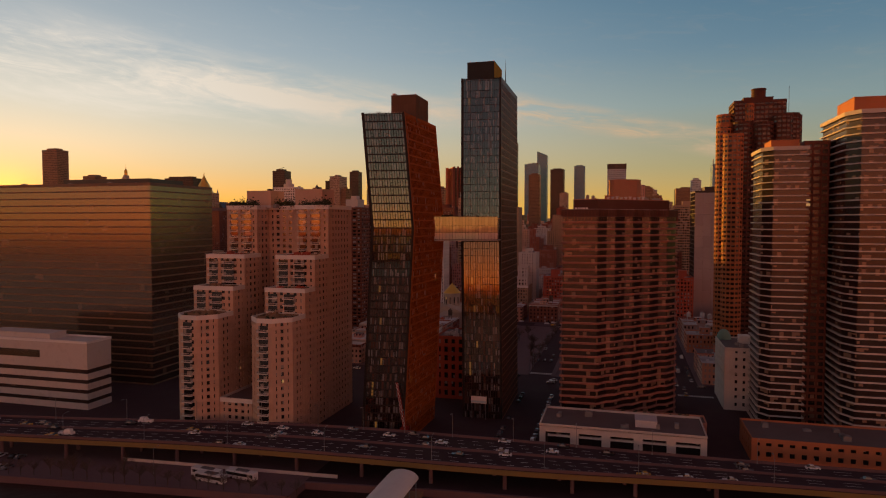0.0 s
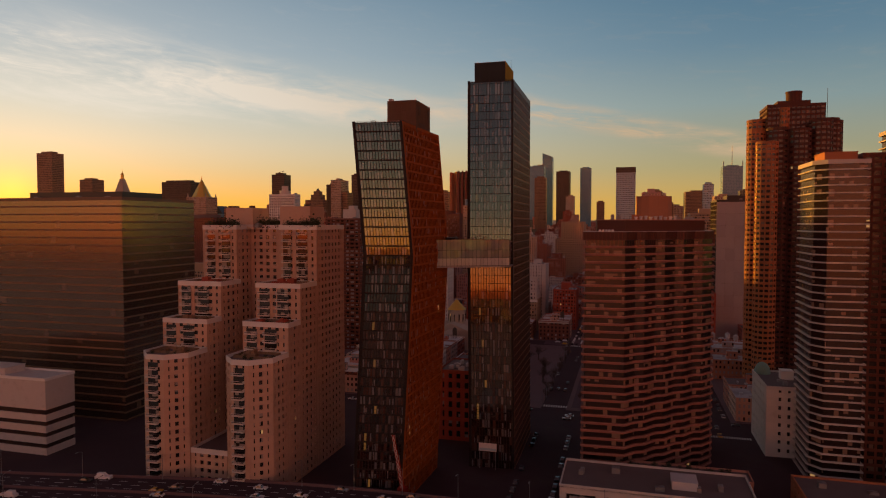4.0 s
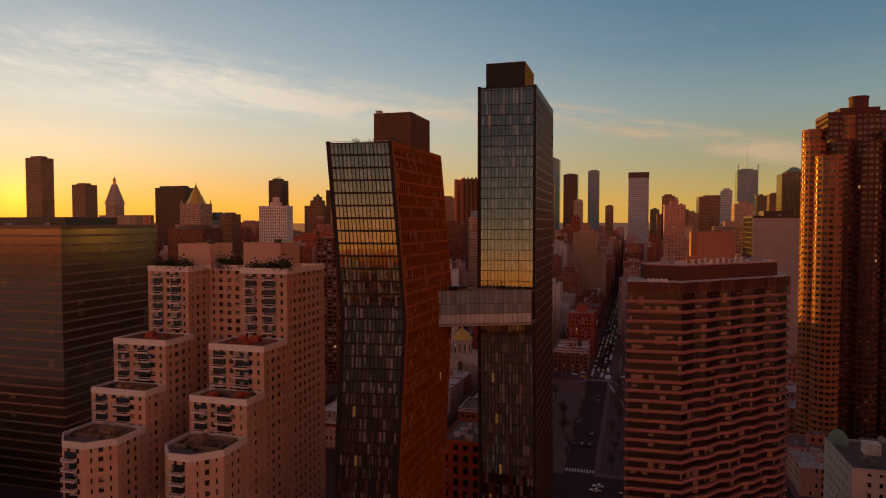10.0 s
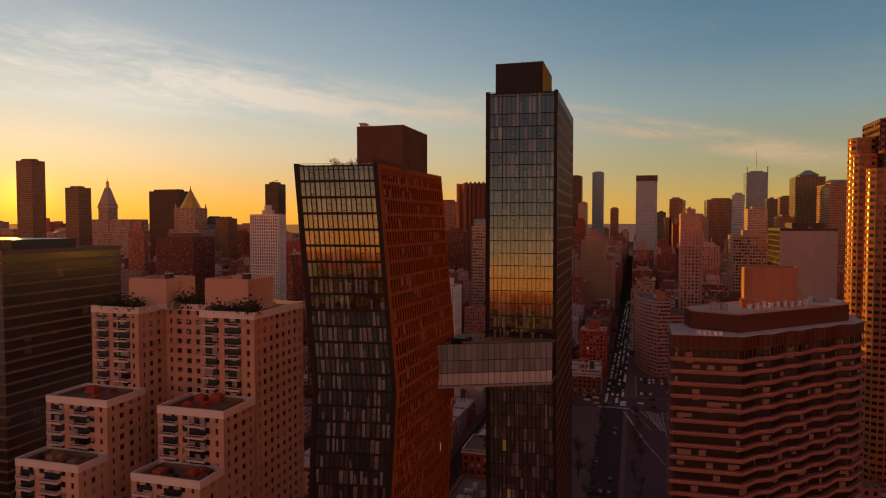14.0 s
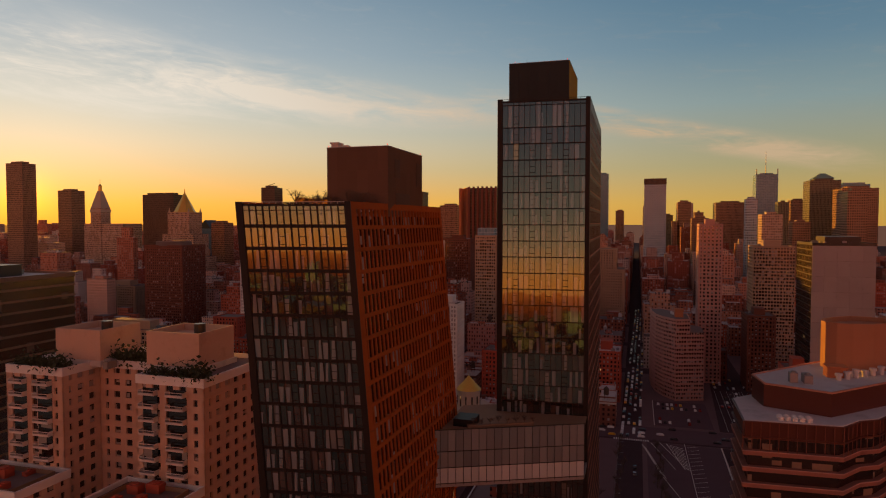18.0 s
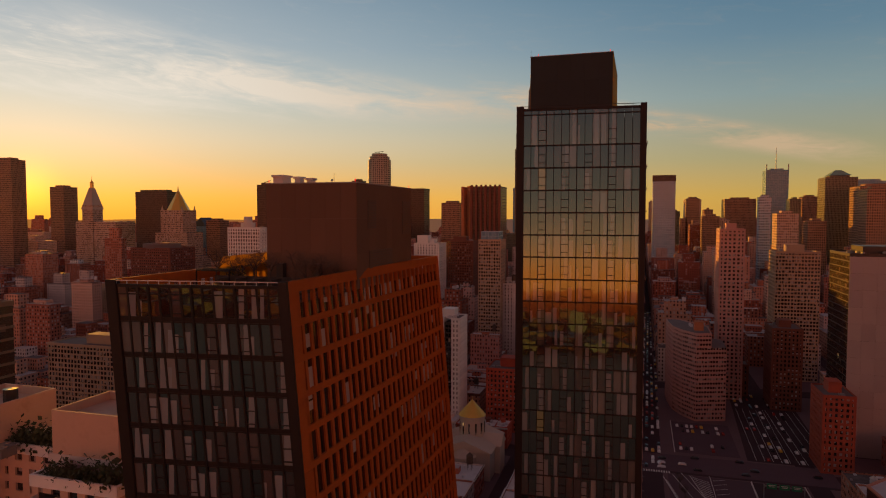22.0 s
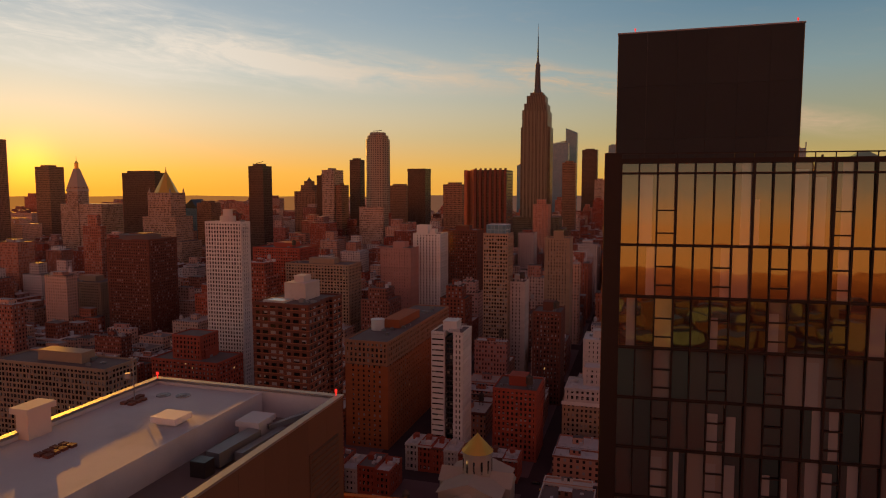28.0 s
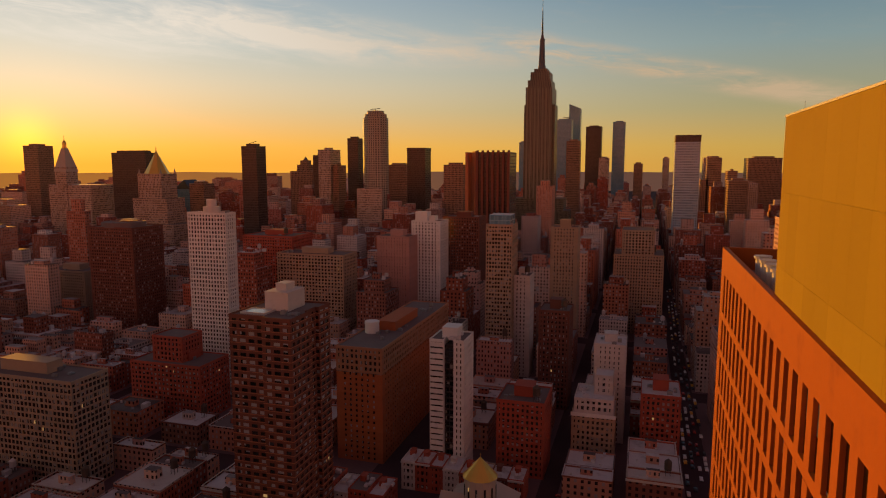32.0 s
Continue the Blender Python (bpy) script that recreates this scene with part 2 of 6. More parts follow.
def masonry(name, palette, bay=2.9, st=3.15, win_w=0.45, win_h=0.55, tone=(0.040, 0.027, 0.026), rough=0.85, island=False, blind=(0.40, 0.36, 0.34)):
    """Far walls: a masonry tone chosen by the house, windows in bays and storeys, sunk by relief."""
    mat = bpy.data.materials.new(name)
    mat.use_nodes = True
    N = Nodes(mat.node_tree)
    g, u, z, wall, side = facade_uv(N)
    rnd = N.n("ShaderNodeObjectInfo").outputs["Random"]
    if island:
        rnd = N.m("FRACT", N.m("ADD", rnd, g["Random Per Island"]))
    r2 = N.m("FRACT", N.m("MULTIPLY", rnd, 37.7))
    r3 = N.m("FRACT", N.m("MULTIPLY", rnd, 61.3))
    bw = N.m("MULTIPLY", N.m("ADD", 0.8, N.m("MULTIPLY", r2, 0.55)), bay)
    uu = N.m("DIVIDE", N.m("ADD", u, N.m("MULTIPLY", rnd, 50.0)), bw)
    zz = N.m("DIVIDE", z, st)
    fu, fz = N.m("FRACT", uu), N.m("FRACT", zz)
    inw = N.m("MULTIPLY", N.m("LESS_THAN", N.m("ABSOLUTE", N.m("SUBTRACT", fu, 0.5)), win_w / 2), N.m("LESS_THAN", N.m("ABSOLUTE", N.m("SUBTRACT", fz, 0.5)), win_h / 2))
    inw = N.m("MULTIPLY", inw, wall)
    cell = N.n("ShaderNodeCombineXYZ", i0=N.m("FLOOR", uu), i1=N.m("FLOOR", zz), i2=N.m("ADD", side, N.m("MULTIPLY", rnd, 90.0))).outputs[0]
    wn = N.n("ShaderNodeTexWhiteNoise", {"noise_dimensions": "3D"}, Vector=cell).outputs[0]
    big = N.n("ShaderNodeTexNoise", Vector=g["Position"], Scale=0.06, Detail=5.0, Roughness=0.65).outputs[0]
    fine = N.n("ShaderNodeTexNoise", Vector=g["Position"], Scale=2.0, Detail=4.0).outputs[0]
    k = len(palette)
    wallc = N.ramp(rnd, [(i / k, c) for i, c in enumerate(palette)])
    f = N.m("ADD", 0.72, N.m("ADD", N.m("MULTIPLY", big, 0.4), N.m("MULTIPLY", fine, 0.16)))
    wallc = N.v("MULTIPLY", wallc, N.n("ShaderNodeCombineXYZ", i0=f, i1=f, i2=f).outputs[0])
    flat = N.ramp(r3, [(0.0, (0.07, 0.055, 0.055)), (0.45, (0.16, 0.13, 0.13)), (0.62, (0.40, 0.39, 0.40)), (1.0, (0.66, 0.65, 0.66))])
    flat = N.mix(N.m("MULTIPLY", N.rng(big, 0.45, 0.62), 0.5), flat, (0.20, 0.17, 0.165, 1))
    wallc = N.mix(wall, flat, wallc)
    glass = N.mix(N.m("LESS_THAN", wn, 0.3), (*tone, 1), (*blind, 1))
    col = N.mix(inw, wallc, glass)
    bmp = N.n("ShaderNodeBump", {"invert": True}, Strength=0.8, Distance=0.25, Height=inw).outputs[0]
    rg = N.m("SUBTRACT", rough, N.m("MULTIPLY", inw, rough - 0.15))
    b = N.n("ShaderNodeBsdfPrincipled", Base_Color=col, Roughness=rg, Normal=bmp)
    b.inputs["Specular IOR Level"].default_value = 0.35
    N.n("ShaderNodeOutputMaterial", Surface=b.outputs[0])
    MATS[name] = mat
    return mat


surface("beige_concrete", (0.56, 0.39, 0.29), tint=(0.40, 0.26, 0.18))
surface("band_concrete", (0.54, 0.26, 0.18), tint=(0.38, 0.17, 0.11))
surface("pink_concrete", (0.50, 0.27, 0.23))
surface("white_concrete", (0.60, 0.55, 0.51), tint=(0.42, 0.37, 0.34))
surface("white_paint", (0.75, 0.73, 0.70), rough=0.6)
surface("red_brick", (0.38, 0.075, 0.04), fine=9.0)
surface("shaded_brick", (0.095, 0.030, 0.018), fine=9.0)
surface("russet_concrete", (0.30, 0.125, 0.090), tint=(0.20, 0.08, 0.055))
surface("mast_metal", (0.085, 0.105, 0.115), rough=0.5)
surface("brown_brick", (0.17, 0.055, 0.034), fine=9.0)
surface("orange_brick", (0.44, 0.16, 0.07), fine=9.0)
surface("tan_brick", (0.40, 0.28, 0.19), fine=9.0)
surface("sunlit_brick", (0.40, 0.14, 0.05), fine=9.0)
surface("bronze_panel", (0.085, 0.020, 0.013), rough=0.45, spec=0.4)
surface("buff_render", (0.40, 0.19, 0.105))
surface("slab_band", (0.20, 0.115, 0.065), rough=0.5)
surface("slab_brick", (0.40, 0.11, 0.036), fine=9.0)
surface("lawn", (0.085, 0.080, 0.026), var=0.5, scale=0.08, fine=2.0, rough=0.95, tint=(0.10, 0.065, 0.035))
surface("dark_panel", (0.035, 0.03, 0.03), rough=0.35, var=0.4)
surface("black_metal", (0.014, 0.012, 0.012), rough=0.5, spec=0.25)
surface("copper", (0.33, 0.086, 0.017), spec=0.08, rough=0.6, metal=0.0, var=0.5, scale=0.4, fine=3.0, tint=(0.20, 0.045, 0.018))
surface("shaded_copper", (0.085, 0.034, 0.020), rough=0.45, spec=0.4)
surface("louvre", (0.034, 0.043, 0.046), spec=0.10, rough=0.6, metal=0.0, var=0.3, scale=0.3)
surface("screen_metal", (0.14, 0.088, 0.062), spec=0.05, rough=0.7, metal=0.0, var=0.2, scale=0.15)
surface("sunlit_screen", (0.30, 0.205, 0.022), spec=0.04, rough=0.75, var=0.25, scale=0.15)
surface("roof_tar", (0.17, 0.13, 0.125), spec=0.25, var=0.5, scale=0.12)
surface("roof_pale", (0.58, 0.56, 0.57), var=0.4, scale=0.15, tint=(0.25, 0.24, 0.24))
surface("roof_mixed", (0.48, 0.46, 0.47), var=0.3, island=0.7)
surface("worn_asphalt", (0.125, 0.078, 0.090), spec=0.15, rough=0.95, var=0.5, scale=0.06, tint=(0.10, 0.075, 0.08))
surface("asphalt", (0.070, 0.043, 0.048), spec=0.12, rough=0.95, var=0.5, scale=0.05, tint=(0.08, 0.06, 0.056))
surface("paving", (0.17, 0.105, 0.11), spec=0.2, var=0.4, scale=0.1)
surface("steel_yellow", (0.22, 0.15, 0.045), rough=0.6)
surface("grey_steel", (0.26, 0.26, 0.27), rough=0.5, metal=0.5)
surface("line_paint", (0.72, 0.70, 0.66), var=0.35, fine=3.0)
surface("gold_leaf", (0.80, 0.50, 0.10), rough=0.38, metal=0.7)
surface("limestone", (0.46, 0.40, 0.33), fine=2.0)
surface("green_copper", (0.20, 0.36, 0.30), rough=0.7)
surface("soil", (0.07, 0.05, 0.035), var=0.6)
surface("weathered_stone", (0.215, 0.215, 0.155), fine=2.0)
surface("bark", (0.085, 0.06, 0.045), fine=12.0)
surface("twig", (0.11, 0.07, 0.05), var=0.3)
surface("evergreen", (0.035, 0.05, 0.02), var=0.5, fine=4.0, island=0.4)
surface("white_car", (0.72, 0.72, 0.72), rough=0.25, var=0.08, per_object=0.05)
surface("dark_car", (0.03, 0.03, 0.035), rough=0.22, var=0.1)
surface("grey_car", (0.24, 0.24, 0.26), rough=0.25, metal=0.4, var=0.1)
surface("red_car", (0.30, 0.03, 0.02), rough=0.25, var=0.1)
surface("taxi_yellow", (0.65, 0.36, 0.03), rough=0.28, var=0.1)
surface("rubber", (0.02, 0.02, 0.02), rough=0.9)
surface("sign_green", (0.02, 0.22, 0.10), rough=0.5)
surface("wood_deck", (0.26, 0.16, 0.09), fine=5.0)
surface("pool_blue", (0.50, 0.66, 0.72), rough=0.25, var=0.1)
surface("tower_glass", (0.10, 0.13, 0.16), rough=0.18, metal=0.55, var=0.3, scale=0.02, fine=0.3)
surface("blank_white", (0.41, 0.34, 0.32), var=0.3, scale=0.03, tint=(0.33, 0.27, 0.25), fine=0.6)
glazing("window_glass")
glazing("city_glass", cw=1.25, ch=3.0, tone=(0.022, 0.013, 0.012), mirror=0.05, blind=0.30, rough=0.12, blind_tone=(0.36, 0.33, 0.31))
glazing("slab_glass", cw=3.0, ch=4.0, tone=(0.055, 0.032, 0.018), mirror=0.12, rough=0.16, blind=0.05, blind_tone=(0.16, 0.11, 0.08))
glazing("bronze_glass", cw=1.6, ch=2.85, tone=(0.02, 0.008, 0.006), mirror=0.02, rough=0.25, blind=0.16, blind_tone=(0.26, 0.17, 0.12))
glazing("paired_window", cw=3.1, ch=2.97, blind=0.42, blind_tone=(0.40, 0.40, 0.40), mirror=0.05)
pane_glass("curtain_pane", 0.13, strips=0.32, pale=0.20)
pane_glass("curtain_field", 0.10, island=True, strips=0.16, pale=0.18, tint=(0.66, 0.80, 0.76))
pane_glass("bridge_pane", 0.14, tones=VEILED, strips=0.0)
pane_glass("bridge_pane_low", 0.10, tones=FROSTED, strips=0.0)
TONES = [(0.366, 0.078, 0.044), (0.537, 0.195, 0.117), (0.195, 0.058, 0.039), (0.659, 0.408, 0.295), (0.415, 0.088, 0.049), (0.75, 0.681, 0.624), (0.268, 0.078, 0.049), (0.561, 0.244, 0.156), (0.75, 0.522, 0.408), (0.317, 0.088, 0.054)]
masonry("city_wall", TONES, bay=2.5, win_w=0.42, win_h=0.52)
masonry("far_wall", TONES, bay=2.6, win_w=0.42, win_h=0.52, island=True)
masonry("grey_stone", [(0.165, 0.165, 0.115), (0.19, 0.19, 0.13)], bay=2.3, st=3.6, win_w=0.5, win_h=0.7, blind=(0.12, 0.09, 0.07))
masonry("grey_grid", [(0.34, 0.33, 0.27), (0.38, 0.36, 0.29)], bay=2.6, st=3.6, win_w=0.55, win_h=0.6, blind=(0.16, 0.14, 0.11))
masonry("stone_wall", [(0.46, 0.33, 0.24), (0.54, 0.41, 0.31)], bay=2.3, st=3.6, win_w=0.5, win_h=0.6)
masonry("brown_wall", [(0.29, 0.18, 0.11), (0.34, 0.21, 0.13)], bay=2.4, st=3.6, win_w=0.55, win_h=0.62, blind=(0.16, 0.12, 0.10))
masonry("glass_wall", [(0.17, 0.36, 0.48), (0.21, 0.40, 0.51)], bay=3.0, st=3.9, win_w=0.88, win_h=0.85, tone=(0.12, 0.25, 0.33), blind=(0.16, 0.30, 0.38), rough=0.4)
masonry("dark_wall", [(0.07, 0.052, 0.04), (0.09, 0.066, 0.05)], bay=1.8, st=3.8, win_w=0.6, win_h=0.75, rough=0.6, blind=(0.07, 0.055, 0.05))
masonry("white_grid", [(0.44, 0.55, 0.62), (0.44, 0.55, 0.62)], bay=2.6, st=4.0, win_w=0.55, win_h=0.5)


def water_material():
    mat = bpy.data.materials.new("river_water")
    mat.use_nodes = True
    N = Nodes(mat.node_tree)
    pos = N.n("ShaderNodeNewGeometry").outputs["Position"]
    a = N.n("ShaderNodeTexNoise", Vector=pos, Scale=0.25, Detail=6.0, Roughness=0.6).outputs[0]
    bmp = N.n("ShaderNodeBump", Strength=0.6, Distance=0.4, Height=a).outputs[0]
    b = N.n("ShaderNodeBsdfPrincipled", Base_Color=(0.026, 0.014, 0.012, 1), Roughness=0.3, Normal=bmp)
    b.inputs["IOR"].default_value = 1.33
    N.n("ShaderNodeOutputMaterial", Surface=b.outputs[0])
    MATS["river_water"] = mat


water_material()


def amber_material():
    """Tinted glass that lets the low sun through."""
    mat = bpy.data.materials.new("amber_glass")
    mat.use_nodes = True
    N = Nodes(mat.node_tree)
    pos = N.n("ShaderNodeNewGeometry").outputs["Position"]
    nz = N.n("ShaderNodeTexNoise", Vector=pos, Scale=1.2, Detail=4.0).outputs[0]
    col = N.mix(nz, (0.62, 0.40, 0.06, 1), (0.78, 0.55, 0.12, 1))
    t = N.n("ShaderNodeBsdfTranslucent", Color=col)
    d = N.n("ShaderNodeBsdfPrincipled", Base_Color=(0.30, 0.20, 0.05, 1), Roughness=0.2)
    out = N.n("ShaderNodeMixShader", i0=0.6, i1=d.outputs[0], i2=t.outputs[0])
    N.n("ShaderNodeOutputMaterial", Surface=out.outputs[0])
    MATS["amber_glass"] = mat


amber_material()


def distance_material():
    """Far hills: miles of evening haze painted as a glow, warmer towards the sun."""
    mat = bpy.data.materials.new("hill_haze")
    mat.use_nodes = True
    N = Nodes(mat.node_tree)
    g = N.n("ShaderNodeNewGeometry").outputs["Position"]
    p = N.n("ShaderNodeSeparateXYZ", i0=g).outputs
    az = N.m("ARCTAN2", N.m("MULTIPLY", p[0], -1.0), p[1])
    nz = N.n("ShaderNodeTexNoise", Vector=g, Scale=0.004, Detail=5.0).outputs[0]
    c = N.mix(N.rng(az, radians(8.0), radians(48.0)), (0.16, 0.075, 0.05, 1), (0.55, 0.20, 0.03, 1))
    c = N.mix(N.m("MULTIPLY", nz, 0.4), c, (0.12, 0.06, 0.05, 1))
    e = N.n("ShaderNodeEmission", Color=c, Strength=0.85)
    N.n("ShaderNodeOutputMaterial", Surface=e.outputs[0])
    MATS["hill_haze"] = mat


distance_material()


def haze_material():
    """Land miles off across the river; its sunlit evening haze is painted as a glow."""
    mat = bpy.data.materials.new("far_haze")
    mat.use_nodes = True
    N = Nodes(mat.node_tree)
    g = N.n("ShaderNodeNewGeometry").outputs["Position"]
    y = N.n("ShaderNodeSeparateXYZ", i0=g).outputs[1]
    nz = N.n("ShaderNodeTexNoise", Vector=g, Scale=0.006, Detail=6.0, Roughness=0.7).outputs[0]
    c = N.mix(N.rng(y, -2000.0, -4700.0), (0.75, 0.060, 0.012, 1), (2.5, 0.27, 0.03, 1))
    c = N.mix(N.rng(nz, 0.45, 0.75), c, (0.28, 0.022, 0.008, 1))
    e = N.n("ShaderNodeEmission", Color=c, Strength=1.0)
    N.n("ShaderNodeOutputMaterial", Surface=e.outputs[0])
    MATS["far_haze"] = mat


haze_material()

# ---- building kit ----


class Shape:
    """Collects boxes, prisms and discs into one mesh."""

    def __init__(self):
        self.v, self.f = [], []

    def add(self, pts, faces):
        k = len(self.v)
        self.v += [tuple(p) for p in pts]
        self.f += [tuple(i + k for i in f) for f in faces]
        return self

    def box(self, x0, x1, y0, y1, z0, z1):
        return self.prism([(x0, y0), (x1, y0), (x1, y1), (x0, y1)], z0, z1)

    def prism(self, pts, z0, z1, top=None):
        n = len(pts)
        up = top or pts
        self.add([(x, y, z0) for x, y in pts] + [(x, y, z1) for x, y in up],
                 [tuple(range(n - 1, -1, -1)), tuple(range(n, 2 * n))] + [(i, (i + 1) % n, n + (i + 1) % n, n + i) for i in range(n)])
        return self

    def ring(self, pts, t, z0, z1):
        """A wall of thickness t inside the outline."""
        n, inn = len(pts), inset(pts, t)
        vs = [(x, y, z) for z in (z0, z1) for x, y in pts] + [(x, y, z) for z in (z0, z1) for x, y in inn]
        fs = []
        for i in range(n):
            j = (i + 1) % n
            fs += [(i, j, n + j, n + i), (2 * n + j, 2 * n + i, 3 * n + i, 3 * n + j), (n + i, n + j, 3 * n + j, 3 * n + i), (j, i, 2 * n + i, 2 * n + j)]
        return self.add(vs, fs)

    def cyl(self, x, y, r, z0, z1, n=12, r1=None):
        r1 = r if r1 is None else r1
        return self.prism([(x + r * math.cos(6.2832 * i / n), y + r * math.sin(6.2832 * i / n)) for i in range(n)], z0, z1,
                          [(x + r1 * math.cos(6.2832 * i / n), y + r1 * math.sin(6.2832 * i / n)) for i in range(n)])

    def beam(self, a, b, w, h):
        """A bar from a to b, w wide and h high."""
        a, b = Vector(a), Vector(b)
        d = (b - a).normalized()
        s = d.cross(Vector((0, 0, 1)))
        s = s.normalized() if s.length > 1e-4 else Vector((1, 0, 0))
        u = s.cross(d)
        vs = [p + s * (i * w / 2) + u * (j * h / 2) for p in (a, b) for i, j in ((-1, -1), (1, -1), (1, 1), (-1, 1))]
        return self.add(vs, [(0, 1, 2, 3), (7, 6, 5, 4), (0, 4, 5, 1), (1, 5, 6, 2), (2, 6, 7, 3), (3, 7, 4, 0)])

    def mesh(self, name, mat):
        me = bpy.data.meshes.new(name)
        me.from_pydata(self.v, [], self.f)
        me.materials.append(MATS[mat])
        bm = bmesh.new()
        bm.from_mesh(me)
        bmesh.ops.recalc_face_normals(bm, faces=bm.faces)
        bm.to_mesh(me)
        bm.free()
        return me


def inset(pts, t):
    """The outline moved inwards by t (counter-clockwise outlines)."""
    n, out = len(pts), []
    for i in range(n):
        p, a, b = Vector(pts[i]), Vector(pts[i - 1]), Vector(pts[(i + 1) % n])
        d1, d2 = (p - a).normalized(), (b - p).normalized()
        n1, n2 = Vector((-d1.y, d1.x)), Vector((-d2.y, d2.x))
        k = n1 + n2
        k = k / max(0.35, k.length_squared / 2) if k.length > 1e-6 else n1
        out.append(tuple(p + k * t))
    return out


def thing(name, label, category, at=(0, 0, 0), group="", kind=""):
    ob = new(name)
    ob.empty_display_size = 1.0
    ob.location = at
    return tagged(ob, label, category, group, kind)


def piece(name, me, parent, at=(0, 0, 0), label="", kind=""):
    ob = new(name, me)
    ob.parent = parent
    ob.location = at
    return tagged(ob, label, kind=kind)


def part(name, shape, mat, parent, label="", at=(0, 0, 0), kind=""):
    return piece(name, shape.mesh(name, mat), parent, at, label, kind)


def setting(name, shape, mat, label, category):
    return tagged(new(name, shape.mesh(name, mat)), label, category, kind="structure")


def storey_shape(pts, h, sill, bay, pier, deep, head=0.0, skip=()):
    """One storey's wall: spandrel ring, head strip and piers between the windows."""
    s = Shape()
    s.ring(pts, deep, 0, sill)
    if head:
        s.ring(pts, deep, h - head, h)
    inn = inset(pts, deep)
    if pier > 0:
        for i, p in enumerate(pts):
            if i in skip:
                continue
            a, b = Vector(p), Vector(pts[(i + 1) % len(pts)])
            ln = (b - a).length
            if ln < pier * 1.5:
                continue
            d = (b - a) / ln
            nrm = Vector((-d.y, d.x)) * deep
            k = max(1, round(ln / bay))
            for j in range(k + 1):
                c = min(max(j * ln / k, pier / 2), ln - pier / 2)
                q0, q1 = a + d * (c - pier / 2), a + d * (c + pier / 2)
                vs = [(q.x, q.y, z) for z in (sill, h - head) for q in (q0, q1, q1 + nrm, q0 + nrm)]
                s.add(vs, [(0, 1, 5, 4), (1, 2, 6, 5), (3, 0, 4, 7)])
    return s


STOREYS = {}


def body(parent, pts, z0, z1, h, wall, glass="window_glass", sill=1.3, bay=3.0, pier=1.4, deep=0.35, head=0.0, roof="roof_tar", parapet=1.0, rim=None, roof_label=""):
    """Storeys of wall pieces round a glazed core, with a roof and a parapet."""
    n = max(1, round((z1 - z0) / h))
    hh = (z1 - z0) / n
    core = Shape().prism(inset(pts, deep), z0, z1)
    part("window_core", core, glass, parent, "glass behind the wall")
    me = storey_shape(pts, hh, sill, bay, pier, deep, head).mesh("storey", wall)
    for i in range(n):
        piece("storey", me, parent, (0, 0, z0 + i * hh))
    part("roof", Shape().prism(inset(pts, 0.3), z1, z1 + 0.25), roof, parent, roof_label)
    if parapet:
        part("parapet", Shape().ring(inset(pts, -0.06), 0.42, z1 - 0.6, z1 + parapet), rim or wall, parent)


def rect(x0, x1, y0, y1):
    return [(x0, y0), (x1, y0), (x1, y1), (x0, y1)]


def water_tank(parent, x, y, z, r=2.0):
    s = Shape()
    for i in range(4):
        s.box(x + (i % 2 * 2 - 1) * r * 0.6 - 0.1, x + (i % 2 * 2 - 1) * r * 0.6 + 0.1, y + (i // 2 * 2 - 1) * r * 0.6 - 0.1, y + (i // 2 * 2 - 1) * r * 0.6 + 0.1, z, z + 3)
    s.cyl(x, y, r, z + 3, z + 7, 12).cyl(x, y, r * 1.08, z + 7, z + 8.6, 12, 0.1)
    part("water_tank", s, "bark", parent, "timber roof tank with a conical lid")


def roof_box(parent, x0, x1, y0, y1, z0, z1, mat, name="bulkhead", label=""):
    s = Shape().box(x0, x1, y0, y1, z0, z1).box(x0 - 0.15, x1 + 0.15, y0 - 0.15, y1 + 0.15, z1, z1 + 0.25)
    return part(name, s, mat, parent, label)


def roof_units(parent, x0, x1, y0, y1, z, n, rng, mat="grey_steel"):
    for _ in range(n):
        x, y = rng.uniform(x0, x1 - 2), rng.uniform(y0, y1 - 2)
        w, d, h = rng.uniform(1.2, 3.2), rng.uniform(1.2, 3.0), rng.uniform(0.8, 2.0)
        s = Shape().box(x, x + w, y, y + d, z, z + h).cyl(x + w / 2, y + d / 2, min(w, d) * 0.35, z + h, z + h + 0.25, 10)
        part("roof_unit", s, mat, parent, "metal roof unit with a fan")

# ---- ground, river, roads ----
shore = [(-1500, -112), (-140, -109), (-34, -98), (-34, -86), (16, -80), (140, -72), (1500, -66), (1500, 4900), (-4900, 4900), (-4900, -112)]
setting("ground", Shape().prism(shore, -6.0, 0.0), "asphalt", "dark asphalt streets and city ground", "ground")
setting("water", Shape().box(-4900, 4900, -1050, -60, -7, -1.6), "river_water", "dark rippled river water along the quay", "water")
far_bank = Shape()
rb = random.Random(5)
for row in range(6):
    x = -1300.0 - row * 60
    while x < 1500 + row * 60:
        w = rb.uniform(22, 60) * (1 + row * 0.06)
        y = -1060 - row * 150 - rb.uniform(0, 40)
        z = rb.uniform(7, 19) + row * 2
        if rb.random() < 0.07:
            z, w = rb.uniform(28, 62), min(w, 30)
        far_bank.box(x, x + w, y - rb.uniform(30, 80), y, -3, z)
        x += w + rb.uniform(4, 22)
tagged(new("far_bank_blocks", far_bank.mesh("far_bank_blocks", "far_wall")), "rows of masonry blocks and towers on the far river bank", "buildings", kind="stuff")
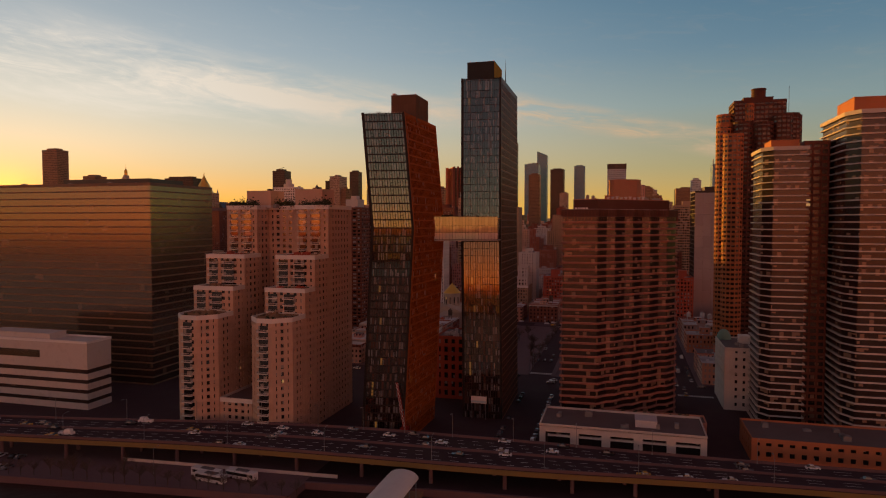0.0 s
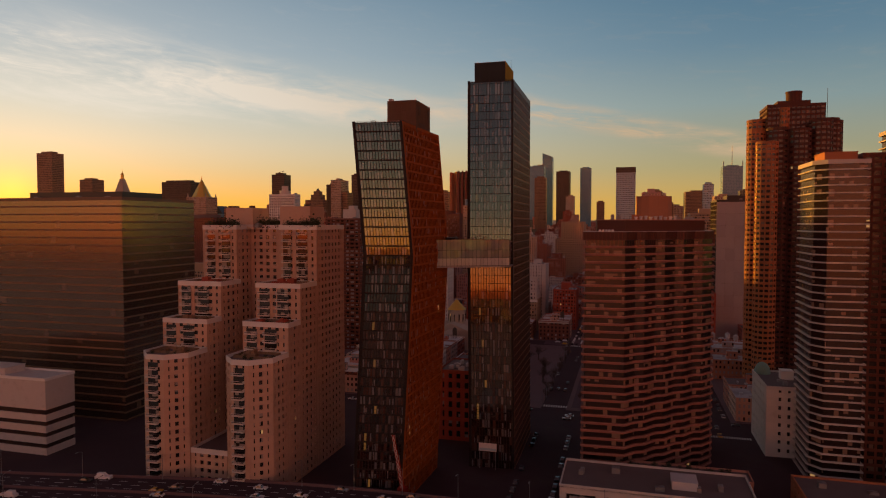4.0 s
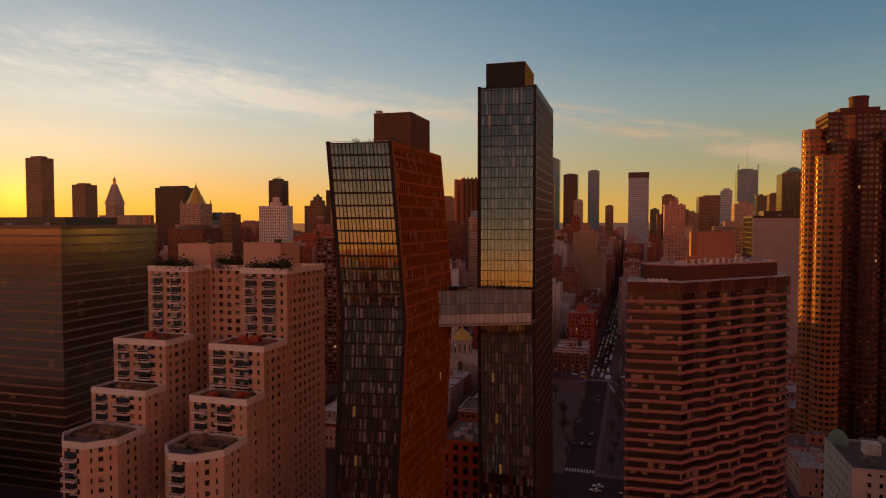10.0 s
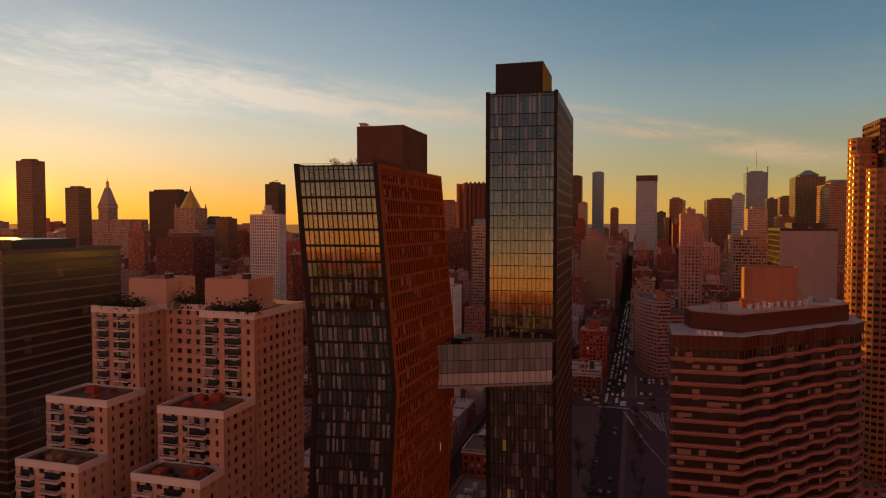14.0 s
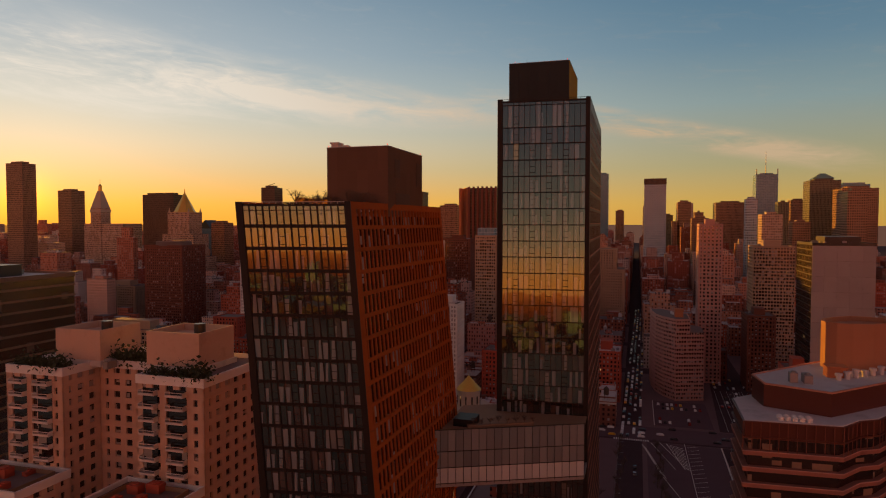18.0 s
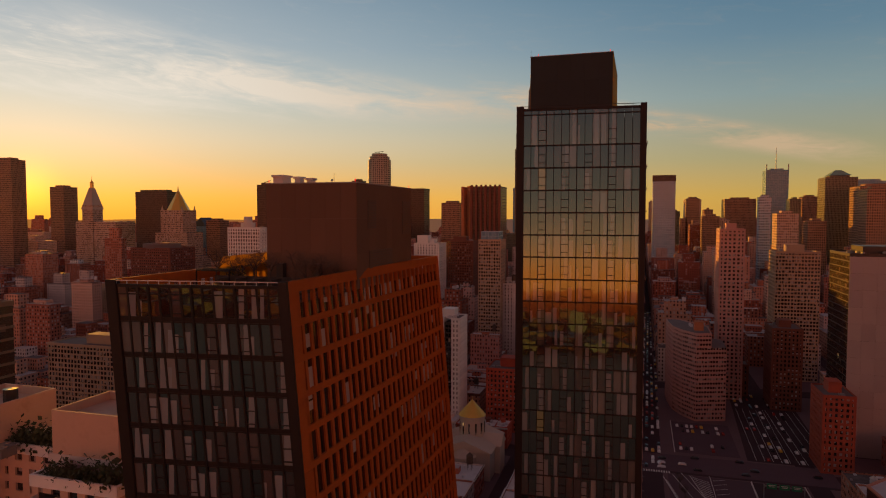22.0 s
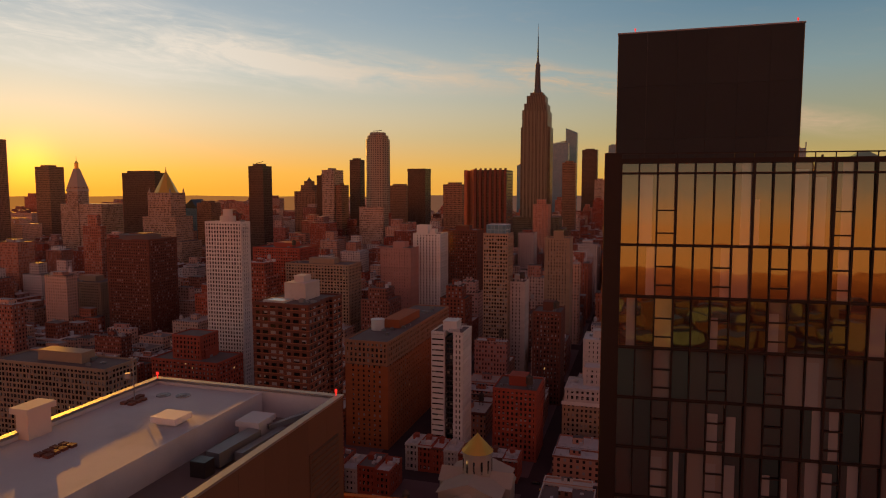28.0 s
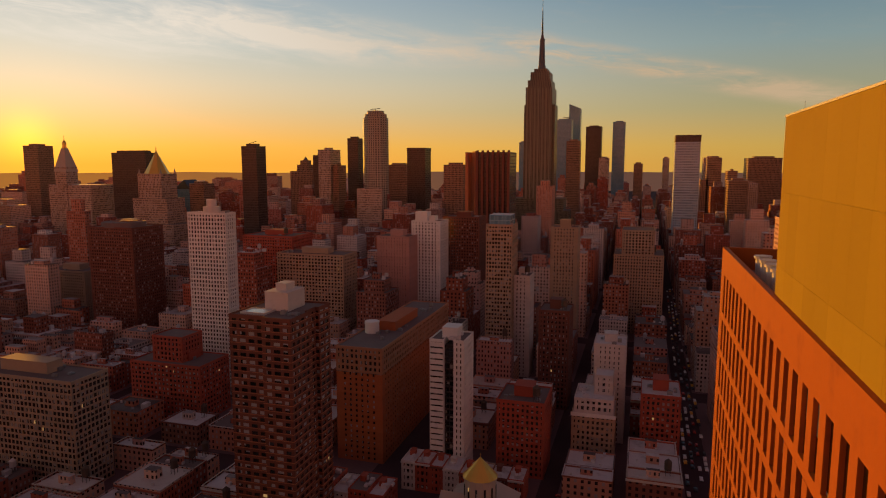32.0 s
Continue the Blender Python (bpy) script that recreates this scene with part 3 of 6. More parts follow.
# unseen glowing sheet, added for the tower glass to reflect its red haze
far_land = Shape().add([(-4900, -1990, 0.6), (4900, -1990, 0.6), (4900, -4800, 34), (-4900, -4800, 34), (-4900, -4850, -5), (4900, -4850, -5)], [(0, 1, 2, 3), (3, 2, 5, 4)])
setting("backdrop_far_land", far_land, "far_haze", "low land across the river, red haze painted as a glow", "backdrop")
setting("ground_far_bank", Shape().box(-4900, 4900, -4900, -1040, -6, 0.5), "asphalt", "flat dark ground across the river", "ground")

STREETS = [-2600, -2445, -2290, -2135, -1980, -1825, -1670, -1515, -1360, -1210, -1056, -978, -901, -824, -746, -668, -591, -513, -436, -358, -281, -205, -128, -48, 24, 106, 184, 262, 340, 418]
AVENUES = [85, 287, 470, 600, 730, 860, 1010, 1320, 1570, 1850, 2120, 2400]
WIDE = {-128: 15, 24: 9}


def half(x):
    return WIDE.get(x, 7.5)


setting("pavement_quay", Shape().prism([(-700, -110.5), (-140, -107.8), (-34.8, -97), (-34.8, -60), (-700, -80)], -0.2, 0.09), "paving", "pale concrete parking apron on the quay", "pavement")
quay = Shape().beam((-1500, -112, -0.4), (-140, -109, -0.4), 1.2, 2.4).beam((-140, -109, -0.4), (-34, -98, -0.4), 1.2, 2.4).beam((-34, -98, -0.4), (-34, -86, -0.4), 1.2, 2.4)
quay.beam((-34, -86, -0.4), (16, -80, -0.4), 1.2, 2.4).beam((16, -80, -0.4), (140, -72, -0.4), 1.2, 2.4).beam((140, -72, -0.4), (1500, -66, -0.4), 1.2, 2.4)
setting("quay_wall", quay, "paving", "weathered concrete quay wall at the river", "quay wall")


def hills():
    s = Shape()
    r = random.Random(3)
    pts = []
    for i in range(90):
        a = radians(-60 + i * 150 / 89)
        d = 4550
        z = 112 + 14 * noise.noise((i * 0.21, 3.1, 0)) + 7 * noise.noise((i * 0.7, 9.0, 0))
        pts.append((-math.sin(a) * d, math.cos(a) * d, z))
    for i in range(89):
        a, b = pts[i], pts[i + 1]
        k = 0.93
        s.add([(a[0] * k, a[1] * k, 0), (b[0] * k, b[1] * k, 0), b, a, (b[0] * 1.03, b[1] * 1.03, 0), (a[0] * 1.03, a[1] * 1.03, 0)], [(0, 1, 2, 3), (3, 2, 4, 5)])
    setting("backdrop_hills", s, "hill_haze", "low hills along the horizon, haze painted as a glow", "hills")


hills()

setting("ground_park", Shape().prism([(-44, 108), (12, 108), (14.5, 270), (-40, 270)], -0.2, 0.12), "lawn", "worn winter lawn of the park", "lawn")

# elevated riverside drive
NEAR = [(-700, -118), (-300, -112), (-158, -94), (-68, -81), (35, -75.5), (138, -62), (400, -45), (900, -40)]
FAR = [(-700, -98), (-300, -91), (-170, -73), (-57, -51), (20, -47), (138, -42), (400, -25), (900, -20)]
DECK = [9.0, 9.0, 8.5, 8.0, 8.0, 6.5, 5.0, 5.0]


def smooth(pts, k=8):
    out = []
    for i in range(len(pts) - 1):
        p0, p1, p2, p3 = (Vector(pts[max(0, min(len(pts) - 1, i + j))]) for j in (-1, 0, 1, 2))
        for j in range(k):
            t = j / k
            out.append(0.5 * ((2 * p1) + (p2 - p0) * t + (2 * p0 - 5 * p1 + 4 * p2 - p3) * t * t + (3 * p1 - p0 - 3 * p2 + p3) * t ** 3))
    return out + [Vector(pts[-1])]


near_line = smooth([(x, y, z) for (x, y), z in zip(NEAR, DECK)])
far_line = smooth([(x, y, z) for (x, y), z in zip(FAR, DECK)])


def strip(s, a, b, top, bottom):
    """A long slab between two lines, from bottom to top over them."""
    n = len(a)
    vs = [(p.x, p.y, p.z + top) for p in a] + [(p.x, p.y, p.z + top) for p in b] + [(p.x, p.y, p.z + bottom) for p in a] + [(p.x, p.y, p.z + bottom) for p in b]
    fs = []
    for i in range(n - 1):
        fs += [(i, i + 1, n + i + 1, n + i), (2 * n + i + 1, 2 * n + i, 3 * n + i, 3 * n + i + 1), (i + 1, i, 2 * n + i, 2 * n + i + 1), (n + i, n + i + 1, 3 * n + i + 1, 3 * n + i)]
    fs += [(0, n, 3 * n, 2 * n), (n - 1, 3 * n - 1, 4 * n - 1, 2 * n - 1)]
    return s.add(vs, fs)


def lerp_line(k):
    return [a.lerp(b, k) for a, b in zip(near_line, far_line)]


drive = thing("elevated_road", "elevated asphalt riverside drive on steel girders with lane lines", "road", kind="structure")
part("deck", strip(Shape(), near_line, far_line, 0.0, -1.0), "asphalt", drive)
part("girder", strip(Shape(), lerp_line(-0.01), lerp_line(0.005), -0.2, -1.9), "steel_yellow", drive, "yellow-painted steel edge girder")
part("barrier", strip(Shape(), lerp_line(0.005), lerp_line(0.025), 0.95, 0.0), "paving", drive)
part("barrier", strip(Shape(), lerp_line(0.975), lerp_line(0.995), 0.95, 0.0), "paving", drive)
part("median", strip(Shape(), lerp_line(0.49), lerp_line(0.51), 0.85, 0.0), "paving", drive)
for k in (0.14, 0.26, 0.38, 0.62, 0.74, 0.86):
    la, lb = lerp_line(k - 0.004), lerp_line(k + 0.004)
    s = Shape()
    for i in range(0, len(la) - 1):
        for j in range(2):
            t0, t1 = j / 2 + 0.05, j / 2 + 0.28
            q = [la[i].lerp(la[i + 1], t0), la[i].lerp(la[i + 1], t1), lb[i].lerp(lb[i + 1], t1), lb[i].lerp(lb[i + 1], t0)]
            s.add([(p.x, p.y, p.z + 0.012) for p in q], [(0, 1, 2, 3)])
    part("lane_line", s, "line_paint", drive, "dashed white lane line")
col = Shape().cyl(0, 0, 0.7, -9, -1.8, 10).box(-1.2, 1.2, -1.2, 1.2, -2.2, -1.7).mesh("column", "paving")
for k in (0.12, 0.5, 0.88):
    for p in lerp_line(k)[4:-6:2]:
        piece("column", col, drive, (p.x, p.y, p.z))


def lamp_post(x, y, z, turn=0, tall=9.0):
    ob = thing("street_lamp", "grey steel street lamp with a curved arm", "street lamp", (x, y, z), "street lamps")
    part("pole", Shape().cyl(0, 0, 0.11, 0, tall, 8, 0.07).cyl(0, 0, 0.22, 0, 0.5, 8), "grey_steel", ob)
    part("arm", Shape().beam((0, 0, tall - 0.1), (0, 1.2, tall + 0.35), 0.08, 0.08).beam((0, 1.2, tall + 0.35), (0, 2.4, tall + 0.45), 0.08, 0.08), "grey_steel", ob)
    part("lamp_head", Shape().box(-0.16, 0.16, 2.0, 2.9, tall + 0.36, tall + 0.52), "grey_steel", ob)
    ob.rotation_euler[2] = radians(turn)
    return ob


lamp0 = lamp_post(far_line[10].x, far_line[10].y - 0.6, far_line[10].z, 180)
for i, p in enumerate(lerp_line(0.985)[13:44:2]):
    copy_thing(lamp0, pose(p.x, p.y - 0.4, p.z, 0, 0, 180))
for i, p in enumerate(lerp_line(0.015)[12:44:3]):
    copy_thing(lamp0, pose(p.x, p.y + 0.4, p.z, 0, 0, 0))

# ---- the two leaning copper towers ----


class Leaning:
    """A tower outline that shifts sideways with height, bent at one level."""

    def __init__(self, corners, levels):
        self.c, self.lv = corners, levels

    def shift(self, z):
        for (z0, s0), (z1, s1) in zip(self.lv, self.lv[1:]):
            if z <= z1:
                return s0 + (s1 - s0) * (z - z0) / (z1 - z0)
        return self.lv[-1][1]

    def at(self, z, t=0.0):
        s = self.shift(z)
        return [(x + s, y) for x, y in (inset(self.c, t) if t else self.c)]


def leaning_tower(name, label, tw, floors, per_floor_parts, band, top_floor=0.0, ladders=(2, 5, 8, 11, 14), rib=(1.42, 0.40), stagger=0.3, dark_side=False, tilt=0.0):
    """top_floor: height of a taller last storey; rib: pitch and width of the copper ribs; dark_side: copper painted
    dark, as in shade, on the flank away from the sun; tilt: how far each pane leans back at its head.
    """
    top = tw.lv[-1][0]
    h = (top - top_floor) / floors
    rows = [(i * h, h) for i in range(floors)] + ([(top - top_floor, top_floor)] if top_floor else [])
    ob = thing(name, label, "skyscraper")
    SE, NE, NW, SW = (Vector(p) for p in tw.c)
    # dark glazed core, one block a leg
    for (z0, s0), (z1, s1) in zip(tw.lv, tw.lv[1:]):
        zt = z1 if z1 < top else top - 1.6
        part("window_core", Shape().prism(tw.at(z0, 0.13), z0, zt, tw.at(zt, 0.13)), "window_glass", ob, "dark glass behind the copper")
    # east front: panes in fifteen bays
    wide = (NE - SE)
    ln = wide.length
    d = wide / ln
    b0, b1 = 0.95, 0.75
    bay = (ln - b0 - b1) / 15
    out = Vector((d.y, -d.x))
    meshes = {}
    field = Shape()
    for i, (z, h) in enumerate(rows):
        s0, s1 = tw.shift(z), tw.shift(z + h)
        lean = round((s1 - s0), 3)

        def pane(shape, j, ox, oy, oz):
            a = SE + d * (b0 + bay * j + 0.045) + out * 0.02
            w = d * (bay - 0.09)
            f0, f1 = band * (0.5 if h == top_floor else 1.0), 0.99
            q = [(a.x + lean * f0 + ox, a.y + oy, h * f0 + oz), (a.x + w.x + lean * f0 + ox, a.y + w.y + oy, h * f0 + oz),
                 (a.x + w.x + lean * f1 + ox - out.x * tilt, a.y + w.y + oy - out.y * tilt, h * f1 + oz), (a.x + lean * f1 + ox - out.x * tilt, a.y + oy - out.y * tilt, h * f1 + oz)]
            q += [(x - out.x * 0.06, y - out.y * 0.06, zz) for x, y, zz in q]
            shape.add(q, [(0, 1, 2, 3), (0, 4, 5, 1), (1, 5, 6, 2), (2, 6, 7, 3), (3, 7, 4, 0)])

        if i >= len(rows) - per_floor_parts:
            for j in range(15):
                key = (j, lean, h)
                if key not in meshes:
                    s = Shape()
                    pane(s, j, 0, 0, 0)
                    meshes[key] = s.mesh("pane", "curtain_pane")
                piece("pane", meshes[key], ob, (s0, 0, z))
        else:
            for j in range(15):
                pane(field, j, s0, 0, z)
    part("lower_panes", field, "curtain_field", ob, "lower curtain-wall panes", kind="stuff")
    # mullions and floor bars
    for j in range(16):
        heavy = j in (0, 3, 7, 11, 15)
        w = 0.13 if heavy else 0.07
        s = Shape()
        for (z0, s0), (z1, s1) in zip(tw.lv, tw.lv[1:]):
            a = SE + d * (b0 + bay * j) + out * (0.10 if heavy else 0.05)
            s.beam((a.x + s0, a.y, z0), (a.x + s1, a.y, z1), w, 0.2)
        part("mullion", s, "black_metal", ob)
    bar = {}
    for i, (z, h) in enumerate(rows):
        lean = round(tw.shift(min(top, z + h)) - tw.shift(z), 3)
        last = bool(top_floor) and i == len(rows) - 1
        sp = h * band * (0.5 if last else 1.0)
        key = (lean, last)
        if key not in bar:
            s = Shape()
            a, b = SE + d * b0 + out * 0.04, NE - d * b1 + out * 0.04
            s.beam((a.x, a.y, 0), (b.x, b.y, 0), 0.14, 0.11)
            s.beam((a.x - out.x * 0.03, a.y - out.y * 0.03, sp / 2), (b.x - out.x * 0.03, b.y - out.y * 0.03, sp / 2), 0.1, sp)
            for j in (ladders[0], ladders[3]) if last else ladders:
                for fz in (0.15, 0.42) if last else (0.24, 0.60):
                    p = SE + d * (b0 + bay * j) + out * 0.06
                    q = p + d * bay
                    s.beam((p.x + lean * fz, p.y, h * fz), (q.x + lean * fz, q.y, h * fz), 0.09, 0.09)
            bar[key] = s.mesh("floor_bar", "black_metal")
        piece("floor_bar", bar[key], ob, (tw.shift(z), 0, z))
    part("top_bar", Shape().beam((SE.x + tw.shift(top), SE.y, top), (NE.x + tw.shift(top), NE.y, top), 0.2, 0.3), "black_metal", ob)
    for p0, p1, nm in ((SE - d * 0.05, SE + d * b0, "edge_fin"), (NE - d * b1, NE + d * 0.05, "edge_fin")):
        s = Shape()
        for (z0, s0), (z1, s1) in zip(tw.lv, tw.lv[1:]):
            zt = z1 + 0.5 if z1 == top else z1
            q = [p0 + out * 0.22, p1 + out * 0.22, p1 - out * 0.5, p0 - out * 0.5]
            s.prism([(p.x + s0, p.y) for p in q], z0, zt, [(p.x + s1, p.y) for p in q])
        part(nm, s, "black_metal", ob, "dark metal edge fin")
    # copper storeys on the other three sides
    mesh3, meshd = {}, {}
    line = Shape()
    sides = ((NE, NW), (NW, SW), (SW, SE))
    for i, (z, h) in enumerate(rows):
        lean = round(tw.shift(min(top, z + h)) - tw.shift(z), 3)
        last = i == len(rows) - 1
        key = (lean, (i // 2) % 2 if stagger else 0, last)
        if key not in mesh3:
            for meshes, runs, mat in ((mesh3, sides[1:] if dark_side else sides, "copper"), (meshd, sides[:1], "shaded_copper")):
                s = Shape()
                for a, b in runs:
                    l2 = (b - a).length
                    e = (b - a) / l2
                    o = Vector((e.y, -e.x)) * 0.07
                    inn = Vector((-e.y, e.x)) * 0.3

                    def slab(c0, c1, f0, f1):
                        q = [a + e * c0 + o, a + e * c1 + o, a + e * c1 + inn, a + e * c0 + inn]
                        s.prism([(p.x + lean * f0, p.y) for p in q], h * f0, h * f1, [(p.x + lean * f1, p.y) for p in q])
                    hi = 0.90
                    if last:
                        hi = 1.0 - 1.7 / h if top_floor else 0.84
                        slab(0, l2, hi, 1.0 + 0.5 / h)
                    slab(0, l2, -0.3 / h, 0.3 / h)
                    slab(0, 1.6, 0.3 / h, hi)
                    slab(l2 - 1.0, l2, 0.3 / h, hi)
                    k = round((l2 - 2.6) / rib[0])
                    pitch = (l2 - 2.6) / k
                    for j in range(k + 1):
                        c = 1.6 + j * pitch + pitch * stagger * key[1]
                        if c + rib[1] / 2 < l2 - 1.0:
                            slab(c - rib[1] / 2, c + rib[1] / 2, 0.3 / h, hi)
                meshes[key] = s.mesh("copper_storey", mat)
        piece("copper_storey", mesh3[key], ob, (tw.shift(z), 0, z), "copper ribs and spandrels")
        # shade of this flank is put into the ribs' colour
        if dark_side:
            piece("bronze_storey", meshd[key], ob, (tw.shift(z), 0, z), "copper ribs and spandrels painted dark as in shade")
            p, q = NE + Vector((0.18, 0)), NW + Vector((0.18, 0))
            line.beam((p.x + tw.shift(z), p.y, z + 0.25), (q.x + tw.shift(z), q.y, z + 0.25), 0.10, 0.13)
    if dark_side:
        part("floor_line", line, "band_concrete", ob, "pale lines at the floors", kind="stuff")
    part("roof", Shape().prism(tw.at(top, 0.4), top - 1.6, top - 1.35), "roof_tar", ob)
    # glass rail over the front
    a, b = SE + d * b0, NE - d * b1
    sft = tw.shift(top)
    rail = Shape().beam((a.x + sft, a.y, top + 0.45), (b.x + sft, b.y, top + 0.45), 0.08, 0.08)
    for j in range(16):
        p = SE + d * (b0 + bay * j)
        rail.beam((p.x + sft, p.y, top - 0.2), (p.x + sft, p.y, top + 0.45), 0.06, 0.06)
    tr = Shape().beam((a.x + tw.shift(top - 0.75), a.y - 0.06, top - 0.75), (b.x + tw.shift(top - 0.75), b.y - 0.06, top - 0.75), 0.12, 0.12)
    part("transom", tr, "black_metal", ob)
    part("rail", rail, "white_concrete" if stagger else "black_metal", ob)
    return ob


def screen_box(parent, x0, x1, y0, y1, z0, z1, mat, cols, rows, sink=1.2, front="louvre"):
    """A roof screen of metal panels on a frame, open above its own low roof."""
    part("screen_core", Shape().box(x0 + 0.15, x1 - 0.15, y0 + 0.15, y1 - 0.15, z0, z1 - sink), "roof_tar", parent, "grey roof deck behind the screen")
    part("screen_frame", Shape().ring(rect(x0 + 0.13, x1 - 0.13, y0 + 0.13, y1 - 0.13), 0.1, z1 - sink, z1 - 0.05), "roof_pale", parent)
    ph = (z1 - z0) / rows
    for ax in range(4):
        ln = (x1 - x0) if ax % 2 == 0 else (y1 - y0)
        n = max(1, round(cols * ln / (x1 - x0)))
        pw = ln / n
        g = 0.005
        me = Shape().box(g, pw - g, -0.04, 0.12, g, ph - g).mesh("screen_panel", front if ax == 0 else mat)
        for i in range(n):
            for j in range(rows):
                o = ((x0 + i * pw, y0, z0 + j * ph), (x1, y0 + i * pw, z0 + j * ph), (x1 - i * pw, y1, z0 + j * ph), (x0, y1 - i * pw, z0 + j * ph))[ax]
                ob = piece("screen_panel", me, parent, o)
                ob.rotation_euler[2] = radians(90 * ax)
    part("coping", Shape().ring(rect(x0 - 0.08, x1 + 0.08, y0 - 0.08, y1 + 0.08), 0.34, z1, z1 + 0.1), "grey_steel", parent)


def red_light(parent, x, y, z):
    mat = MATS.get("beacon")
    if mat is None:
        mat = bpy.data.materials.new("beacon")
        mat.use_nodes = True
        N = Nodes(mat.node_tree)
        e = N.n("ShaderNodeEmission", Color=(1.0, 0.03, 0.02, 1), Strength=1.3)
        N.n("ShaderNodeOutputMaterial", Surface=e.outputs[0])
        MATS["beacon"] = mat
    part("beacon", Shape().cyl(x, y, 0.03, z, z + 0.18, 6).cyl(x, y, 0.06, z + 0.18, z + 0.32, 8), "beacon", parent, "red obstruction lamp")


rt = random.Random(11)
east = Leaning([(-29.7, -43.4), (-12.8, -40.8), (-11.3, -1.0), (-28.4, -2.8)], [(0, -0.8), (87.3, 3.9), (132.6, 0.0)])
et = leaning_tower("copper_tower", "bent copper-clad tower with glass front and roof pool", east, 41, 20, 0.14)
screen_box(et, -23.0, -12.2, -27.3, -10.0, 131.0, 142.4, "screen_metal", 6, 3, 1.3, "screen_metal")
part("parapet_wall", Shape().box(-16.54, -16.36, -26.9, -10.4, 141.1, 142.36), "roof_pale", et)
for y in (-25.0, -22.6):
    part("roof_unit", Shape().box(-15.4, -14.2, y, y + 1.3, 141.1, 141.75).cyl(-14.8, y + 0.65, 0.3, 141.75, 141.9, 8), "roof_pale", et)
roof_box(et, -22.8, -21.6, -26.2, -24.4, 142.2, 143.2, "white_concrete")
roof_box(et, -22.85, -22.2, -21.3, -20.2, 142.2, 143.3, "white_concrete", "vent_box", "pale metal vent box at the rim")
roof_box(et, -22.85, -22.2, -18.4, -17.3, 142.2, 143.3, "white_concrete", "vent_box", "pale metal vent box at the rim")
roof_box(et, -18.6, -17.6, -15.3, -14.5, 142.2, 142.32, "white_paint", "skylight", "pale roof skylight")
for cx, cy, n in ((-22.1, -13.6, 7), (-20.6, -19.6, 8)):
    for i in range(n):
        px, py = cx + (i % 2) * 0.42 + rt.uniform(-0.06, 0.06), cy + (i // 2) * 0.36
        part("paver", Shape().box(px, px + 0.3, py, py + 0.26, 142.2, 142.32), "brown_brick", et)
# plant in the sunken strip beside the roof deck
part("fan_unit", Shape().box(-15.5, -14.5, -13.7, -12.5, 141.1, 141.9).box(-15.6, -14.4, -13.8, -12.4, 141.9, 142.15), "roof_pale", et)
part("duct", Shape().beam((-14.4, -13.0, 141.7), (-13.1, -10.9, 141.9), 0.22, 0.22), "grey_steel", et)
part("duct", Shape().beam((-14.9, -16.4, 141.5), (-14.6, -13.8, 141.6), 0.7, 0.6).beam((-14.1, -15.8, 141.4), (-13.9, -12.6, 141.4), 0.4, 0.5), "grey_steel", et)
part("hatch", Shape().box(-15.3, -14.6, -17.3, -16.7, 141.1, 141.75), "dark_panel", et)
part("lightning_mast", Shape().cyl(-21.7, -13.1, 0.03, 141.9, 144.4, 6).cyl(-21.95, -13.2, 0.16, 143.4, 143.65, 8), "grey_steel", et)
# ventilation grilles let into the screen's street side
for y0, y1, z0, z1 in ((-24.4, -22.0, 137.5, 140.6), (-13.4, -10.6, 136.6, 140.8), (-24.0, -17.0, 133.0, 135.0)):
    gr = part("grille", Shape().box(-12.2, -12.1, y0, y1, z0, z1), "bark", et, "dark ventilation grille")
    blade = Shape()
    k = 0
    while z0 + 0.2 + k * 0.28 < z1:
        blade.box(-12.1, -12.05, y0 + 0.1, y1 - 0.1, z0 + 0.14 + k * 0.28, z0 + 0.2 + k * 0.28)
        k += 1
    part("grille_insert", blade, "screen_metal", gr)
part("roof_deck", Shape().box(-22.7, -16.55, -26.9, -10.3, 141.1, 142.2), "roof_pale", et)
for x, y in ((-21.1, -11.8), (-20.1, -11.6)):
    part("roof_drain", Shape().cyl(x, y, 0.36, 142.2, 142.24, 12).cyl(x, y, 0.18, 142.24, 142.28, 10), "grey_steel", et)
for x, y in ((-22.8, -10.2), (-12.4, -10.2), (-12.4, -27.1), (-22.8, -27.1)):
    red_light(et, x, y, 142.5)
part("pool_deck", Shape().prism([(-28.6, -42.6), (-13.6, -40.3), (-13.2, -28.5), (-28.2, -28.5)], 131.3, 131.45), "paving", et)
part("pool_edge", Shape().ring(rect(-27.5, -17.0, -40.6, -34.0), 0.7, 131.45, 131.75), "white_paint", et)
part("pool_water", Shape().box(-26.9, -17.6, -40.0, -34.6, 131.3, 131.62), "pool_blue", et, "pale blue rooftop pool water")
part("planter", Shape().box(-15.4, -13.7, -37.5, -25.5, 131.3, 131.7), "soil", et, "long planting bed inside the parapet")
part("pergola", Shape().beam((-28, -33, 133.2), (-24, -33, 133.2), 0.12, 0.2).beam((-28, -31.8, 133.2), (-24, -31.8, 133.2), 0.12, 0.2)
     .beam((-28, -33, 131.4), (-28, -33, 133.2), 0.12, 0.12).beam((-24, -33, 131.4), (-24, -33, 133.2), 0.12, 0.12), "black_metal", et)
west = Leaning([(-0.68, 3.9), (17.35, 5.3), (16.9, 53.5), (-0.83, 56.4)], [(0, 0.9), (88.3, 0.0), (154.2, 0.0)])
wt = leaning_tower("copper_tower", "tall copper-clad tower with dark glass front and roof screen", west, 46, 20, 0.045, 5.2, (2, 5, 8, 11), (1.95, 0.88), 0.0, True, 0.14)
